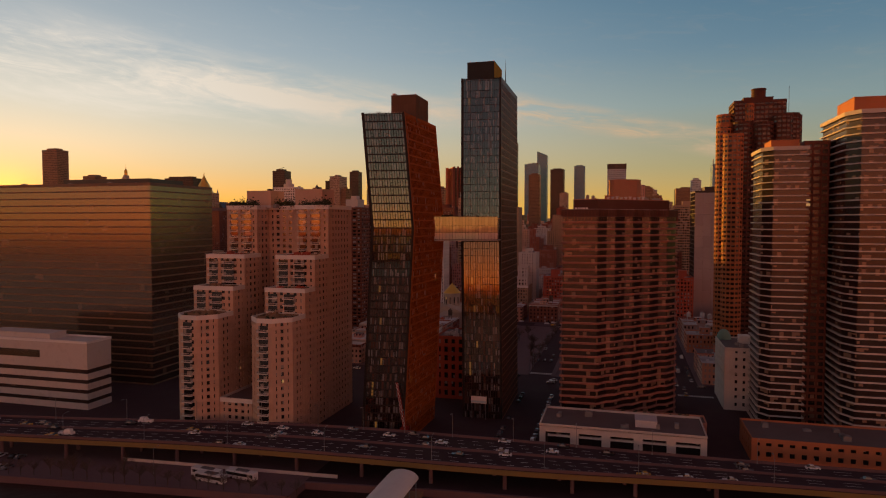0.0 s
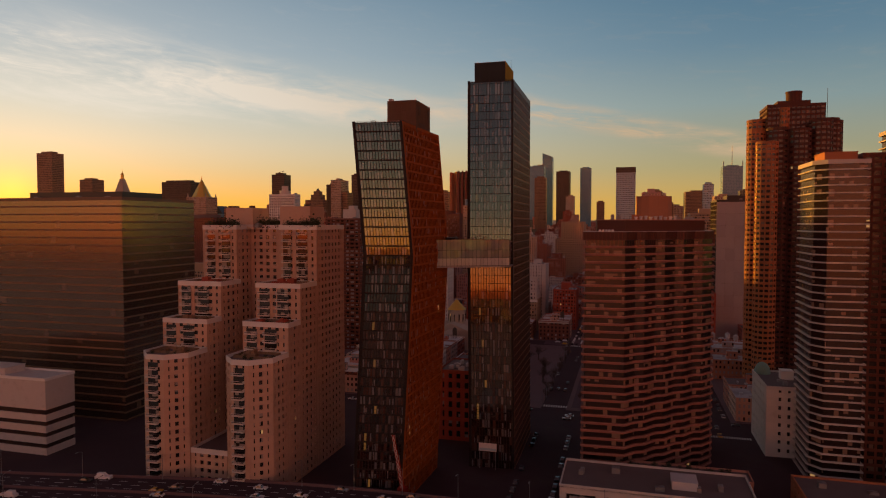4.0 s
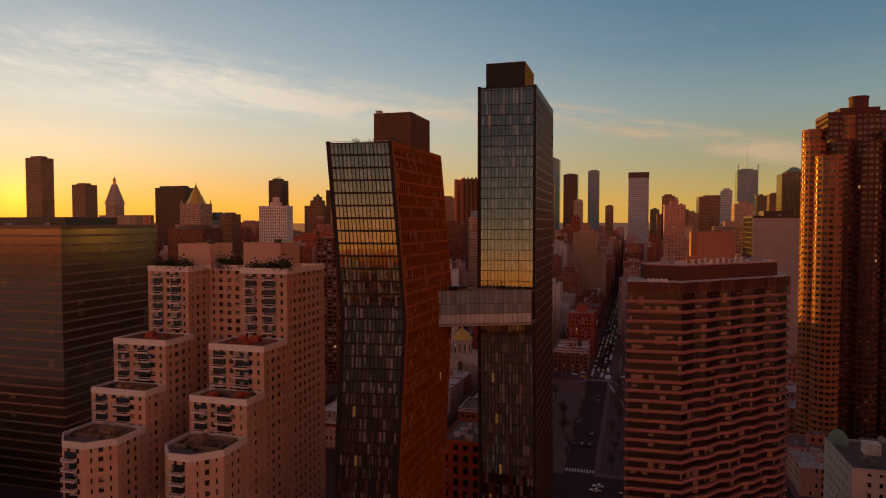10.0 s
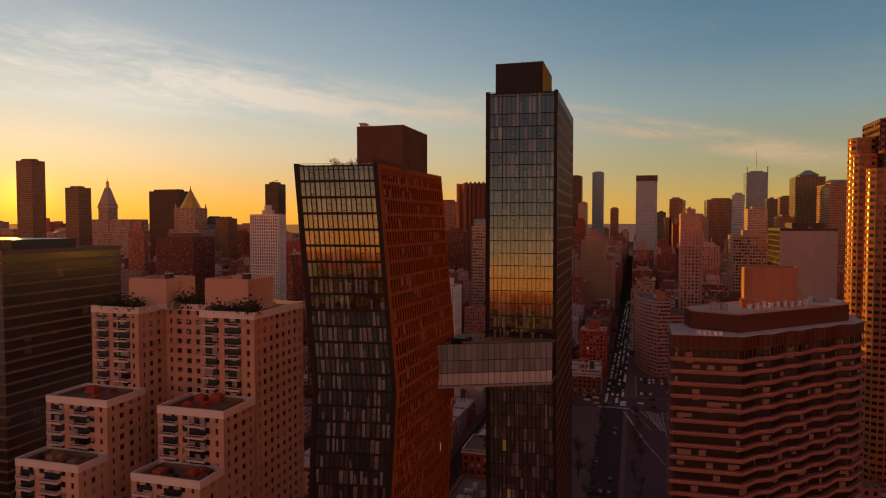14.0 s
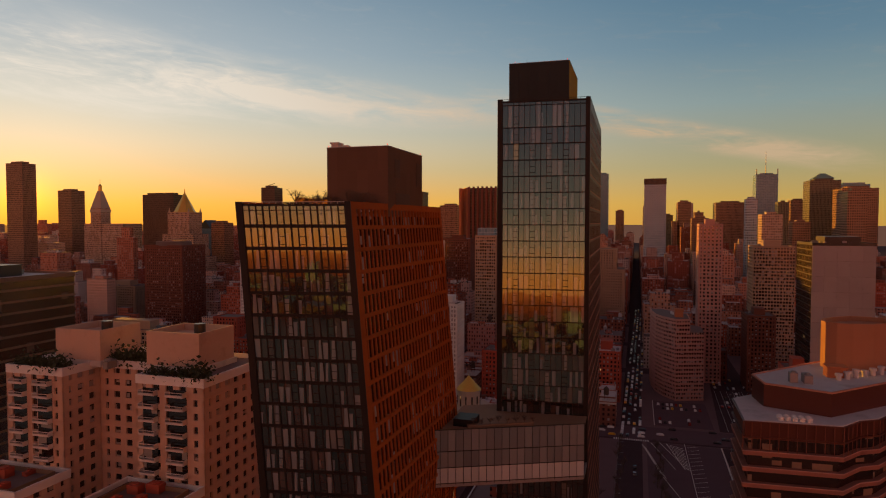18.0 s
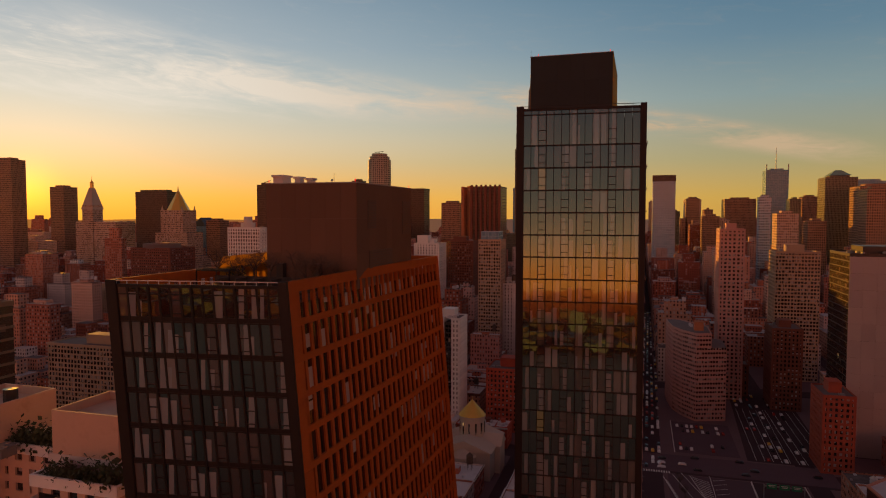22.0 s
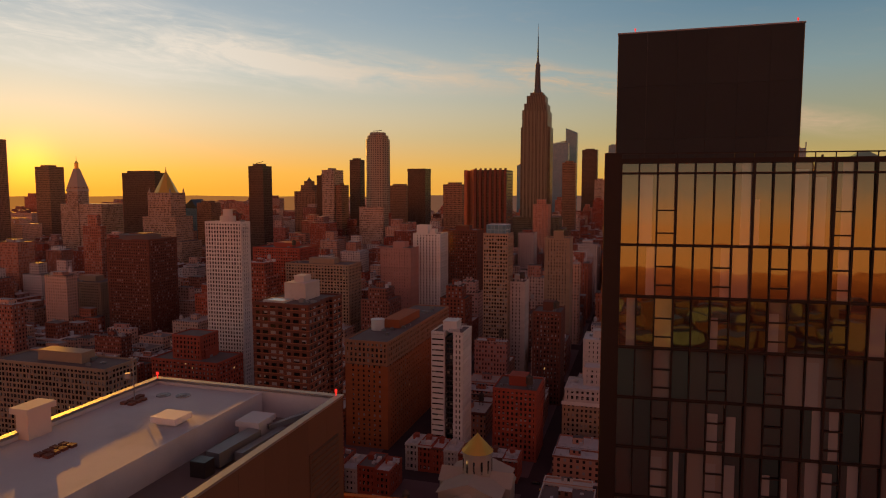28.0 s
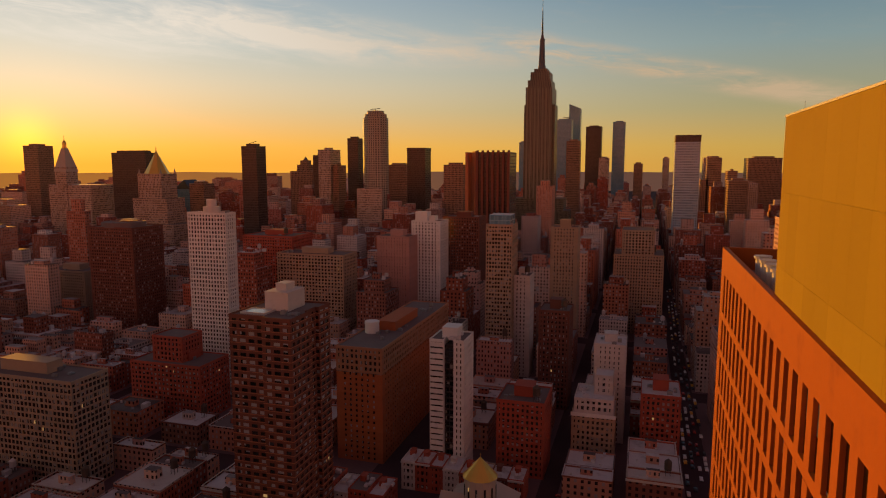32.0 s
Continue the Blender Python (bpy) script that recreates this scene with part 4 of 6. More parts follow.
# gold of the low sun is put into the side panels' colour
screen_box(wt, -0.5, 12.3, 15.0, 34.4, 152.3, 164.3, "sunlit_screen", 6, 3, 1.3)
for x, y in ((0.7, 15.2), (11.9, 15.2), (11.9, 33.8), (0.7, 33.8)):
    red_light(wt, x, y, 164.4)
roof_units(wt, 1, 15, 36, 49, 152.4, 7, rt)
for i in range(6):
    part("roof_pipe", Shape().cyl(0.9, 36.5 + i * 2.2, 0.5, 152.4, 154.95, 12).cyl(0.9, 36.5 + i * 2.2, 0.62, 154.95, 155.15, 12).cyl(2.2, 36.5 + i * 2.2, 0.5, 152.4, 154.7, 12), "roof_pale", wt)
for i in range(6):
    cx, cy = 3.2 + 3.0 * (i % 3), 39.0 + 4.6 * (i // 3)
    fan = part("condenser", Shape().box(cx, cx + 2.2, cy, cy + 2.6, 153.0, 154.7).box(cx + 0.1, cx + 0.3, cy + 0.1, cy + 2.5, 152.4, 153.0).box(cx + 1.9, cx + 2.1, cy + 0.1, cy + 2.5, 152.4, 153.0), "roof_pale", wt, "pale metal rooftop condenser")
    part("fan_shroud", Shape().cyl(cx + 1.1, cy + 1.3, 0.85, 154.7, 155.05, 16), "grey_steel", fan)
part("antenna", Shape().cyl(15.0, 20, 0.09, 152.4, 155.2, 6).cyl(11.0, 30, 0.05, 164.4, 165.6, 6), "black_metal", wt)

sg = thing("site_sign", "white and teal hoarding sign at the tower foot", "sign", (7.9, 3.0, 0))
part("panel", Shape().box(-3.6, 3.6, -0.1, 0.1, 7.2, 10.4), "white_paint", sg)
part("stripe", Shape().box(-3.4, 3.4, -0.13, -0.1, 7.5, 8.4), "pool_blue", sg)
part("post", Shape().box(-3.3, -3.1, -0.1, 0.1, 0, 7.2).box(3.1, 3.3, -0.1, 0.1, 0, 7.2), "grey_steel", sg)

# glazed bridge between the towers
bridge = thing("sky_bridge", "glazed three-storey bridge joining two copper towers", "sky bridge")
BR = [(-8.9, -14.1), (17.35, -2.1), (17.35, 5.2), (-0.5, 3.8), (-0.8, 9.0), (-8.3, 6.0)]
part("window_core", Shape().prism(inset(BR, 0.25), 82.2, 91.3), "window_glass", bridge)
part("floor_slab", Shape().prism(BR, 81.6, 82.3), "grey_steel", bridge)
part("floor_slab", Shape().prism(inset(BR, 0.1), 91.2, 91.6), "wood_deck", bridge, "planked roof terrace")
a, b = Vector(BR[0]), Vector(BR[1])
d = (b - a).normalized()
o = Vector((d.y, -d.x))
L = (b - a).length
me = {}
for i in range(20):
    for j, (z0, z1) in enumerate(((82.35, 85.2), (85.25, 88.2), (88.25, 92.2))):
        w = L / 20
        if j not in me:
            s = Shape()
            p, q = o * 0.02 + d * 0.03, o * 0.02 + d * (w - 0.03)
            vs = [(k.x, k.y, z) for z in (0, z1 - z0) for k in (p, q)]
            vs += [(x - o.x * 0.06, y - o.y * 0.06, z) for x, y, z in vs]
            s.add(vs, [(0, 1, 3, 2), (0, 4, 5, 1), (2, 3, 7, 6), (0, 2, 6, 4), (1, 5, 7, 3)])
            me[j] = s.mesh("pane", "bridge_pane_low" if j == 0 else "bridge_pane")
        piece("pane", me[j], bridge, (a.x + d.x * w * i, a.y + d.y * w * i, z0))
s = Shape()
for i in range(21):
    p = a + d * (L * i / 20) + o * 0.05
    s.beam((p.x, p.y, 82), (p.x, p.y, 92.3), 0.07, 0.14)
part("mullion", s, "black_metal", bridge)
for z in (82.3, 85.22, 88.22, 92.25):
    p, q = a + o * 0.05, b + o * 0.05
    part("floor_bar", Shape().beam((p.x, p.y, z), (q.x, q.y, z), 0.12, 0.12), "black_metal", bridge)
part("planter", Shape().beam((-3.5, -9.6, 92.0), (8, -4.4, 92.0), 0.9, 0.9), "wood_deck", bridge)
part("lounge_box", Shape().box(-6.5, -2.5, -8.5, -4.0, 91.6, 93.0), "black_metal", bridge)


def bare_tree(x, y, z, tall, seed, name="bare_tree", label="small bare winter tree with fine twigs"):
    r = random.Random(seed)
    ob = thing(name, label, "tree", (x, y, z), "bare trees")
    trunk, twigs = Shape(), Shape()
    trunk.cyl(0, 0, tall * 0.022, 0, tall * 0.45, 6, tall * 0.014)
    for i in range(9):
        a, el = r.uniform(0, 6.28), r.uniform(0.5, 1.2)
        b = Vector((0, 0, tall * r.uniform(0.28, 0.45)))
        e = b + Vector((math.cos(a) * math.cos(el), math.sin(a) * math.cos(el), math.sin(el))) * tall * r.uniform(0.3, 0.5)
        trunk.beam(b, e, tall * 0.012, tall * 0.012)
        for j in range(7):
            k = r.uniform(0.3, 1.0)
            p = b.lerp(e, k)
            q = p + Vector((r.uniform(-1, 1), r.uniform(-1, 1), r.uniform(0.1, 1))) * tall * 0.16
            twigs.beam(p, q, tall * 0.005, tall * 0.005)
            for m in range(3):
                q2 = p.lerp(q, r.uniform(0.4, 1)) + Vector((r.uniform(-1, 1), r.uniform(-1, 1), r.uniform(0, 1))) * tall * 0.08
                twigs.beam(p.lerp(q, 0.5), q2, tall * 0.003, tall * 0.003)
    part("trunk", trunk, "bark", ob)
    part("crown", twigs, "twig", ob, kind="stuff")
    return ob


# cabanas, chimney blocks, lanterns and a wind screen round the pool
for i in range(5):
    part("cabana_wall", Shape().box(-25.9 + i * 2.1, -25.75 + i * 2.1, -32.4, -30.4, 131.45, 132.3), "bark", et)
part("cabana_back", Shape().box(-27.8, -17.4, -30.2, -30.05, 131.45, 132.4), "bark", et)
for x in (-21.3, -16.9):
    part("chimney_block", Shape().box(x, x + 0.8, -28.3, -27.6, 131.45, 133.7), "dark_panel", et)
for x, y in ((-15.9, -30.2), (-15.0, -29.0), (-21.2, -28.9)):
    part("planter_pot", Shape().prism(rect(x, x + 0.55, y, y + 0.55), 131.45, 132.1, rect(x - 0.08, x + 0.63, y - 0.08, y + 0.63)), "white_paint", et)
part("pool_steps", Shape().box(-26.9, -25.9, -40.0, -34.6, 131.62, 131.66).box(-19.0, -17.6, -40.0, -34.6, 131.62, 131.66), "white_paint", et)
part("wind_screen", Shape().box(-28.42, -28.36, -28.4, -12.0, 131.0, 134.3), "amber_glass", et, "amber glass wind screen")
trees = [bare_tree(-27.0, -31.0, 131.5, 4.6, 1), bare_tree(-24.5, -30.9, 131.5, 3.6, 2), bare_tree(-20.5, -30.8, 131.5, 4.2, 3)]
for i, (x, y) in enumerate(((-17.5, -31.0), (-15.6, -30.8), (-22.4, -30.9))):
    copy_thing(trees[i], pose(x, y, 131.5, 0, 0, 70 * i + 20))
for i, (x, y) in enumerate(((-15.1, -30.4), (-14.3, -28.2), (-14.3, -26.2), (-14.9, -33.5), (-14.6, -35.8), (-27.4, -25.5), (-27.2, -23.0))):
    copy_thing(trees[i % 3], pose(x, y, 131.4, 0, 0, 83 * i + 10) @ Matrix.Scale(0.9, 4))
for i in range(8):
    copy_thing(trees[i % 3], pose(-2.5 + i * 1.5, -9.2 + i * 0.68, 92.0, 0, 0, 50 * i) @ Matrix.Scale(0.5, 4))


def shrub(x, y, z, r, seed, name="evergreen_shrub"):
    q = random.Random(seed)
    ob = thing(name, "dark evergreen shrub in a roof planter", "shrub", (x, y, z), "roof shrubs")
    s = Shape()
    for i in range(260):
        a, b, c = q.gauss(0, 0.45), q.gauss(0, 0.45), abs(q.gauss(0.6, 0.5))
        p = Vector((a, b, c)) * r
        u, v = Vector((q.uniform(-1, 1), q.uniform(-1, 1), q.uniform(-1, 1))) * 0.22 * r, Vector((q.uniform(-1, 1), q.uniform(-1, 1), q.uniform(-1, 1))) * 0.22 * r
        s.add([p, p + u, p + u + v, p + v], [(0, 1, 2, 3)])
    part("leaves", s, "evergreen", ob, kind="stuff")
    part("stem", Shape().cyl(0, 0, 0.05 * r, 0, r, 5), "bark", ob)
    return ob


shrub0 = shrub(-26, -28.9, 131.45, 1.1, 4)

# ---- neighbours along the river ----
rn = random.Random(21)


def chamfer(x0, x1, y0, y1, c):
    """A plan with its two river-side corners cut."""
    return [(x0 + c, y0), (x1 - c, y0), (x1, y0 + c), (x1, y1), (x0, y1), (x0, y0 + c)]


riv = thing("apartment_house", "stepped beige concrete apartment house with terraced wings", "building")
RB = dict(wall="beige_concrete", glass="city_glass", sill=1.0, bay=3.1, pier=1.6, deep=0.4, head=0.35, parapet=1.3, rim="white_paint")
for x0, x1, y0 in ((-112, -95.7, -12), (-95.65, -76.05, -1.5), (-76, -59, -12)):
    body(riv, rect(x0, x1, y0, 14), 0, 96.4, 2.84, **RB)
for x0, x1 in ((-114, -94), (-78.5, -59.2)):
    body(riv, rect(x0, x1, -25.8, -12.05), 0, 74, 2.84, **RB)
    body(riv, rect(x0, x1, -35.2, -25.85), 0, 60.3, 2.84, **RB)
    body(riv, chamfer(x0 + 0.5, x1, -52.6, -35.25, 6.0), 0, 49.6, 2.84, **RB)
    # balconies with rails on the river side
    for yy, z0, z1, xa, xb in ((-26.0, 60.5, 73, x0 + 1.5, x0 + 6.3), (-35.4, 50, 59, x0 + 1.5, x0 + 6.3), (-52.8, 3, 48, x0 + 7.2, x0 + 11.8), (-12.2, 76, 95, x0 + 4.2, x0 + 8.2), (-26.0, 60.5, 73, x0 + 9.2, x0 + 14.6), (-35.4, 50, 59, x0 + 9.2, x0 + 14.6), (-12.2, 76, 95, x0 + 11.0, x0 + 15.4)):
        me = Shape().box(xa, xb, yy - 1.3, yy + 0.1, 0, 0.18).box(xa, xb, yy - 1.3, yy - 1.22, 0.18, 0.5).box(xa, xa + 0.08, yy - 1.3, yy, 0.18, 1.1).box(xb - 0.08, xb, yy - 1.3, yy, 0.18, 1.1).box(xa, xb, yy - 1.3, yy - 1.24, 0.95, 1.1).mesh("balcony", "white_concrete")
        z = math.ceil(z0 / 2.84) * 2.84
        # flat dark glass stands in for the shade of a balcony recess
        part("balcony_glazing", Shape().box(xa + 0.2, xb - 0.2, yy + 0.08, yy + 0.3, z0, z1), "window_glass", riv, "dark glass panel in place of the shaded balcony recess")
        while z < z1:
            piece("balcony", me, riv, (0, 0, z))
            z += 2.84
body(riv, rect(-94, -78.5, -46, -1.6), 0, 14.2, 2.84, **RB)
for x0, x1, z in ((-106, -93, 105.0), (-80, -66, 105.5)):
    part("penthouse", Shape().ring(rect(x0, x1, -4, 9), 0.4, 97.9, z).box(x0 + 0.4, x1 - 0.4, -3.6, 8.6, 97.9, z - 1.6), "beige_concrete", riv, "plain plastered roof house")
    part("penthouse_base", Shape().box(x0 - 0.5, x1 + 0.5, -4.5, 9.5, 96.6, 97.9), "white_concrete", riv)
    part("tank_top", Shape().cyl((x0 + x1) / 2 + 2, 3, 1.3, z - 1.6, z + 1.1, 10), "dark_panel", riv)
roof_units(riv, -92, -82, -10, 8, 96.6, 5, rn)
for x0, x1 in ((-114, -94), (-78.5, -59.2)):
    for y0, y1, z in ((-24.5, -14, 74.25), (-34.2, -27, 60.55), (-45, -37, 49.85)):
        roof_units(riv, x0 + 4, x1 - 3, y0, y1, z, 4, rn, rn.choice(("red_brick", "roof_pale", "wood_deck")))
        part("terrace_rail", Shape().ring(rect(x0 + 2.6, x1 - 2.2, y0 - 0.4, y1), 0.12, z, z + 1.0), "wood_deck", riv, "timber terrace fence")
for i in range(26):
    sx = -111 + i * 2.05 + rn.uniform(-0.6, 0.6)
    copy_thing(shrub0, pose(sx, (-0.3 if -97 < sx < -75 else -10.8) + rn.uniform(0, 1.2), 96.6, 0, 0, 40 * i) @ Matrix.Scale(rn.uniform(1.2, 2.6), 4))
for x0 in (-113, -77):
    for i in range(5):
        copy_thing(shrub0, pose(x0 + 3 + i * 3.2, -30 - rn.uniform(-3, 3), 60.5, 0, 0, 60 * i) @ Matrix.Scale(0.8, 4))
        copy_thing(shrub0, pose(x0 + 3 + i * 3.2, -44 - rn.uniform(-3, 3), 49.8, 0, 0, 80 * i) @ Matrix.Scale(0.8, 4))

# banded apartment block with a dark crown
mp = thing("apartment_block", "banded brown-red apartment block with dark glass crown", "building")
MP = [(44.7, -2.5), (60.6, -1.8), (64.5, 3.0), (68, 5.0), (72, 10.5), (75.5, 12.5), (79.5, 18), (83, 20), (87, 25.5), (90.5, 27), (95, 33.5), (95, 62), (70, 38.5), (44.8, 13)]
body(mp, MP, 0, 92.16, 2.88, "russet_concrete", "bronze_glass", sill=0.85, bay=5.2, pier=0, deep=1.0, parapet=0)
part("crown_core", Shape().prism(inset(MP, 0.3), 92.41, 95.2), "bronze_panel", mp, "dark bronze glass crown")
for z in (92.3, 95.0):
    part("crown_band", Shape().ring(inset(MP, -0.05), 0.4, z, z + 0.28), "bronze_panel", mp)
lip = Shape().ring(inset(MP, -0.10), 0.16, 0.70, 0.84).mesh("balcony_lip", "pink_concrete")
for i in range(32):
    piece("balcony_lip", lip, mp, (0, 0, i * 2.88))
s = Shape()
for i in range(12):
    a, b = Vector(MP[i]), Vector(MP[(i + 1) % len(MP)])
    k = max(1, round((b - a).length / 1.5))
    for j in range(k):
        p = a.lerp(b, j / k)
        s.box(p.x - 0.06, p.x + 0.06, p.y - 0.06, p.y + 0.06, 90.1, 95.2)
part("crown_mullions", s, "brown_brick", mp, kind="stuff")
part("roof", Shape().prism(inset(MP, 0.3), 95.2, 95.4), "roof_pale", mp, "weathered roof")
UP = [(48.75, 15.4), (49.7, 8.1), (60, 3.6), (79.3, 22), (91, 33.5), (91, 56), (67.5, 36.0)]
part("upper_crown", Shape().prism(UP, 95.4, 99.6), "bronze_panel", mp)
part("upper_rim", Shape().ring(inset(UP, -0.1), 0.4, 99.6, 99.9), "band_concrete", mp)
part("upper_roof", Shape().prism(inset(UP, 0.3), 99.6, 99.7), "roof_pale", mp)
PH = [(67.4, 34.5), (65.0, 31.5), (64.0, 28.6), (64.4, 26.6), (66.2, 25.3), (69, 24.8), (73, 25.4), (76.4, 27.4), (78.1, 30.6), (78.4, 36), (72, 38)]
part("penthouse", Shape().prism(inset(PH, 0.4), 99.7, 108.4).ring(PH, 0.45, 99.7, 109.4), "buff_render", mp, "plain orange-brown penthouse with rounded front")
roof_box(mp, 62.5, 66, 17, 20, 99.7, 101.6, "orange_brick")
roof_units(mp, 54, 60, 8, 14, 99.7, 2, rn)
roof_units(mp, 78, 88, 34, 47, 99.7, 6, rn)
for i in range(9):
    part("duct", Shape().cyl(0, 0, 0.5, 0, 0.9 + 0.2 * (i % 3), 8).cyl(0, 0, 0.7, 0.9 + 0.2 * (i % 3), 1.3 + 0.2 * (i % 3), 8), "roof_pale", mp, at=(64 + i * 1.9, 15.2 + i * 1.5, 99.7))
for i in range(10):
    part("vent_hood", Shape().cyl(0, 0, 0.45, 0, 0.5, 10).cyl(0, 0, 0.55, 0.5, 0.75, 10, 0.2), "white_paint", mp, at=(51.0 + (i % 5) * 1.15, -0.6 + (i // 5) * 1.3, 95.4))
part("lit_panel", Shape().box(0, 8, -0.1, 0.1, 0, 1.8), "orange_brick", mp, at=(76, 19.0, 92.6)).rotation_euler[2] = radians(42)

# low garage with five bays
gar = thing("garage", "low white garage with five dark bays and a black roof", "garage")
part("rear_wall", Shape().box(40.5, 100, -31.5, -8, 0, 9.6), "dark_panel", gar)
for i in range(6):
    x = 40 + i * 11.8
    part("pier", Shape().box(x, x + (3.2 if 0 < i < 5 else 2.2), -33.2, -31.4, 0, 10.4), "white_concrete", gar)
part("lintel", Shape().box(40, 101.2, -33.0, -31.5, 8.4, 11.0), "white_concrete", gar)
for i in range(5):
    x = 43.2 + i * 11.8
    part("bay_door", Shape().box(x, x + 8.6, -31.9, -31.6, 0, 6.6), "black_metal", gar)
    for dx in (0.4, 4.5):
        part("clerestory", Shape().box(x + dx, x + dx + 3.7, -31.9, -31.6, 7.3, 8.4), "window_glass", gar)
    part("sill_beam", Shape().box(x, x + 8.6, -32.8, -31.5, 6.6, 7.3), "white_concrete", gar)
part("roof", Shape().box(40, 101.2, -33, -8, 10.4, 10.7), "roof_tar", gar)
part("parapet", Shape().ring(rect(39.9, 101.3, -33.2, -7.9), 0.4, 10.7, 11.5), "white_concrete", gar)
roof_box(gar, 76, 84, -26, -18, 10.7, 13.2, "roof_pale")
roof_units(gar, 45, 98, -30, -12, 10.7, 8, rn)
# terrace behind the garage
ter = thing("terrace_building", "low podium with a paved roof terrace and hedges", "building")
body(ter, rect(52, 104, -7.5, 3.5), 0, 8, 4.0, "band_concrete", sill=1.2, bay=5, pier=1.0)
for i in range(16):
    copy_thing(shrub0, pose(54 + i * 2.9 + rn.uniform(-0.8, 0.8), 1.5 + rn.uniform(-4, 1), 8.3, 0, 0, 33 * i))

# white low building and glass slab by the hospital
low = thing("hospital_building", "low white building with long window bands", "building")
body(low, rect(-262, -175, -33, -18), 0, 19.2, 4.8, "white_concrete", "slab_glass", sill=2.9, bay=12, pier=0.0, deep=0.5, parapet=0)
part("upper_wall", Shape().box(-262.1, -174.9, -33.1, -17.9, 19.46, 32.2), "white_concrete", low)
part("window_strip", Shape().box(-258, -203, -33.25, -33.0, 24.0, 27.6), "slab_glass", low, "long dark window strip")
part("coping", Shape().ring(rect(-262.3, -174.7, -33.3, -17.7), 0.5, 31.8, 33.0), "white_paint", low)
roof_box(low, -240, -200, -30, -20, 32.2, 35, "white_concrete")
slab = thing("glass_office_slab", "tall bronze glass slab with thin floor bands", "building")
body(slab, rect(-330, -178, 16, 72), 0, 110.4, 3.95, "slab_band", "slab_glass", sill=0.8, bay=2.4, pier=0.0, deep=0.2, roof="roof_pale")
roof_box(slab, -250, -190, 30, 60, 110.6, 114.5, "dark_panel")
roof_units(slab, -300, -185, 20, 66, 110.6, 12, rn)

# round-bayed brick tower
cor = thing("round_bay_tower", "brown brick tower of clustered round bays", "building")


def drum(x, y, r, z, n=14, z0=0, brick="sunlit_brick"):
    pts = [(x + r * math.cos(6.28319 * i / n), y + r * math.sin(6.28319 * i / n)) for i in range(n)]
    body(cor, pts, z0, z, 2.9, brick, "bronze_glass", sill=1.5, bay=2.3, pier=0.34, deep=0.3, parapet=0.9)


# one brick: sunward drums painted as sunlit, the others darkened as in shade
for x, y, r, z in ((131.5, 163, 5.0, 150), (135.5, 153.5, 6.0, 143), (142.5, 160, 6.5, 151), (152.5, 157, 6.2, 150), (164, 160, 6.2, 155), (171, 166, 5.5, 155), (134, 174, 6.0, 158), (172, 178, 6.0, 158)):
    drum(x, y, r, z, brick="sunlit_brick" if x < 140 else "shaded_brick")
body(cor, rect(137, 167, 163, 186), 0, 165, 2.9, "shaded_brick", "bronze_glass", sill=1.25, bay=2.4, pier=0.5, deep=0.3)
drum(146, 163, 2.6, 163, 10, 150)
part("drum_tank", Shape().cyl(152.5, 172, 4.2, 165, 174.0, 20).cyl(152.5, 172, 4.5, 173.4, 174.2, 20), "shaded_brick", cor)
roof_box(cor, 143, 160, 166, 182, 165.2, 168, "shaded_brick")
part("antenna", Shape().cyl(171, 176, 0.12, 158, 176, 6), "black_metal", cor)

# banded tower with a recess, and its orange podium
hor = thing("banded_tower", "tall apartment tower with pink concrete balcony bands", "building")
HB = dict(wall="white_concrete", glass="bronze_glass", sill=0.5, bay=6.0, pier=0, deep=0.9)
body(hor, [(128, 26), (132, 21), (146, 21), (146, 48), (128, 48)], 0, 121, 2.88, **HB)
body(hor, rect(146.05, 156, 30, 50), 0, 124, 2.88, "brown_brick", "bronze_glass", sill=1.1, bay=3, pier=0.8)
body(hor, [(156.05, 12), (160, 5), (178, 5), (184, 12), (184, 46), (156.05, 46)], 0, 133, 2.88, **HB)
roof_box(hor, 132, 143, 26, 40, 121, 125, "orange_brick")
roof_box(hor, 160, 178, 14, 36, 133, 140, "orange_brick")
pod = thing("podium_building", "long low orange brick podium beside the drive", "building")
body(pod, rect(118, 210, -22, 4), 0, 8, 4.0, "orange_brick", sill=2.2, bay=4, pier=2.2)
roof_units(pod, 122, 200, -20, 0, 8.3, 8, rn)

# white low house with a green dome
wh = thing("white_house", "white plastered building with green copper dome", "building")
body(wh, rect(118, 139, 49, 82), 0, 29, 3.6, "white_concrete", sill=2.0, bay=3.6, pier=2.4, roof="roof_tar")
s = Shape()
for i in range(6):
    a0, a1 = i * 15, (i + 1) * 15
    s.cyl(121.5, 78, 3.6 * math.cos(radians(a0)), 29 + 5.5 * math.sin(radians(a0)), 29 + 5.5 * math.sin(radians(a1)), 16, max(0.02, 3.6 * math.cos(radians(a1))))
part("dome", s, "green_copper", wh, "green copper dome")
roof_box(wh, 127, 132, 66, 71, 29.2, 33, "white_paint")
roof_units(wh, 122, 136, 52, 64, 29.2, 3, rn)

# blank-sided slab
bl = thing("office_slab", "dark glass slab with a blank pale end wall", "building")
body(bl, rect(131, 166, 331, 372), 0, 116.5, 3.9, "dark_panel", "bronze_glass", sill=0.6, bay=2, pier=0.12, deep=0.15)
me = Shape().box(0.03, 6.97, -0.12, 0.05, 0.03, 9.57).mesh("wall_panel", "blank_white")
for i in range(5):
    for j in range(12):
        piece("wall_panel", me, bl, (131 + i * 7, 330.9, 0.5 + j * 9.6))
roof_box(bl, 140, 160, 340, 362, 116.7, 121, "dark_panel")
roof_units(bl, 134, 162, 334, 360, 116.7, 8, rn)

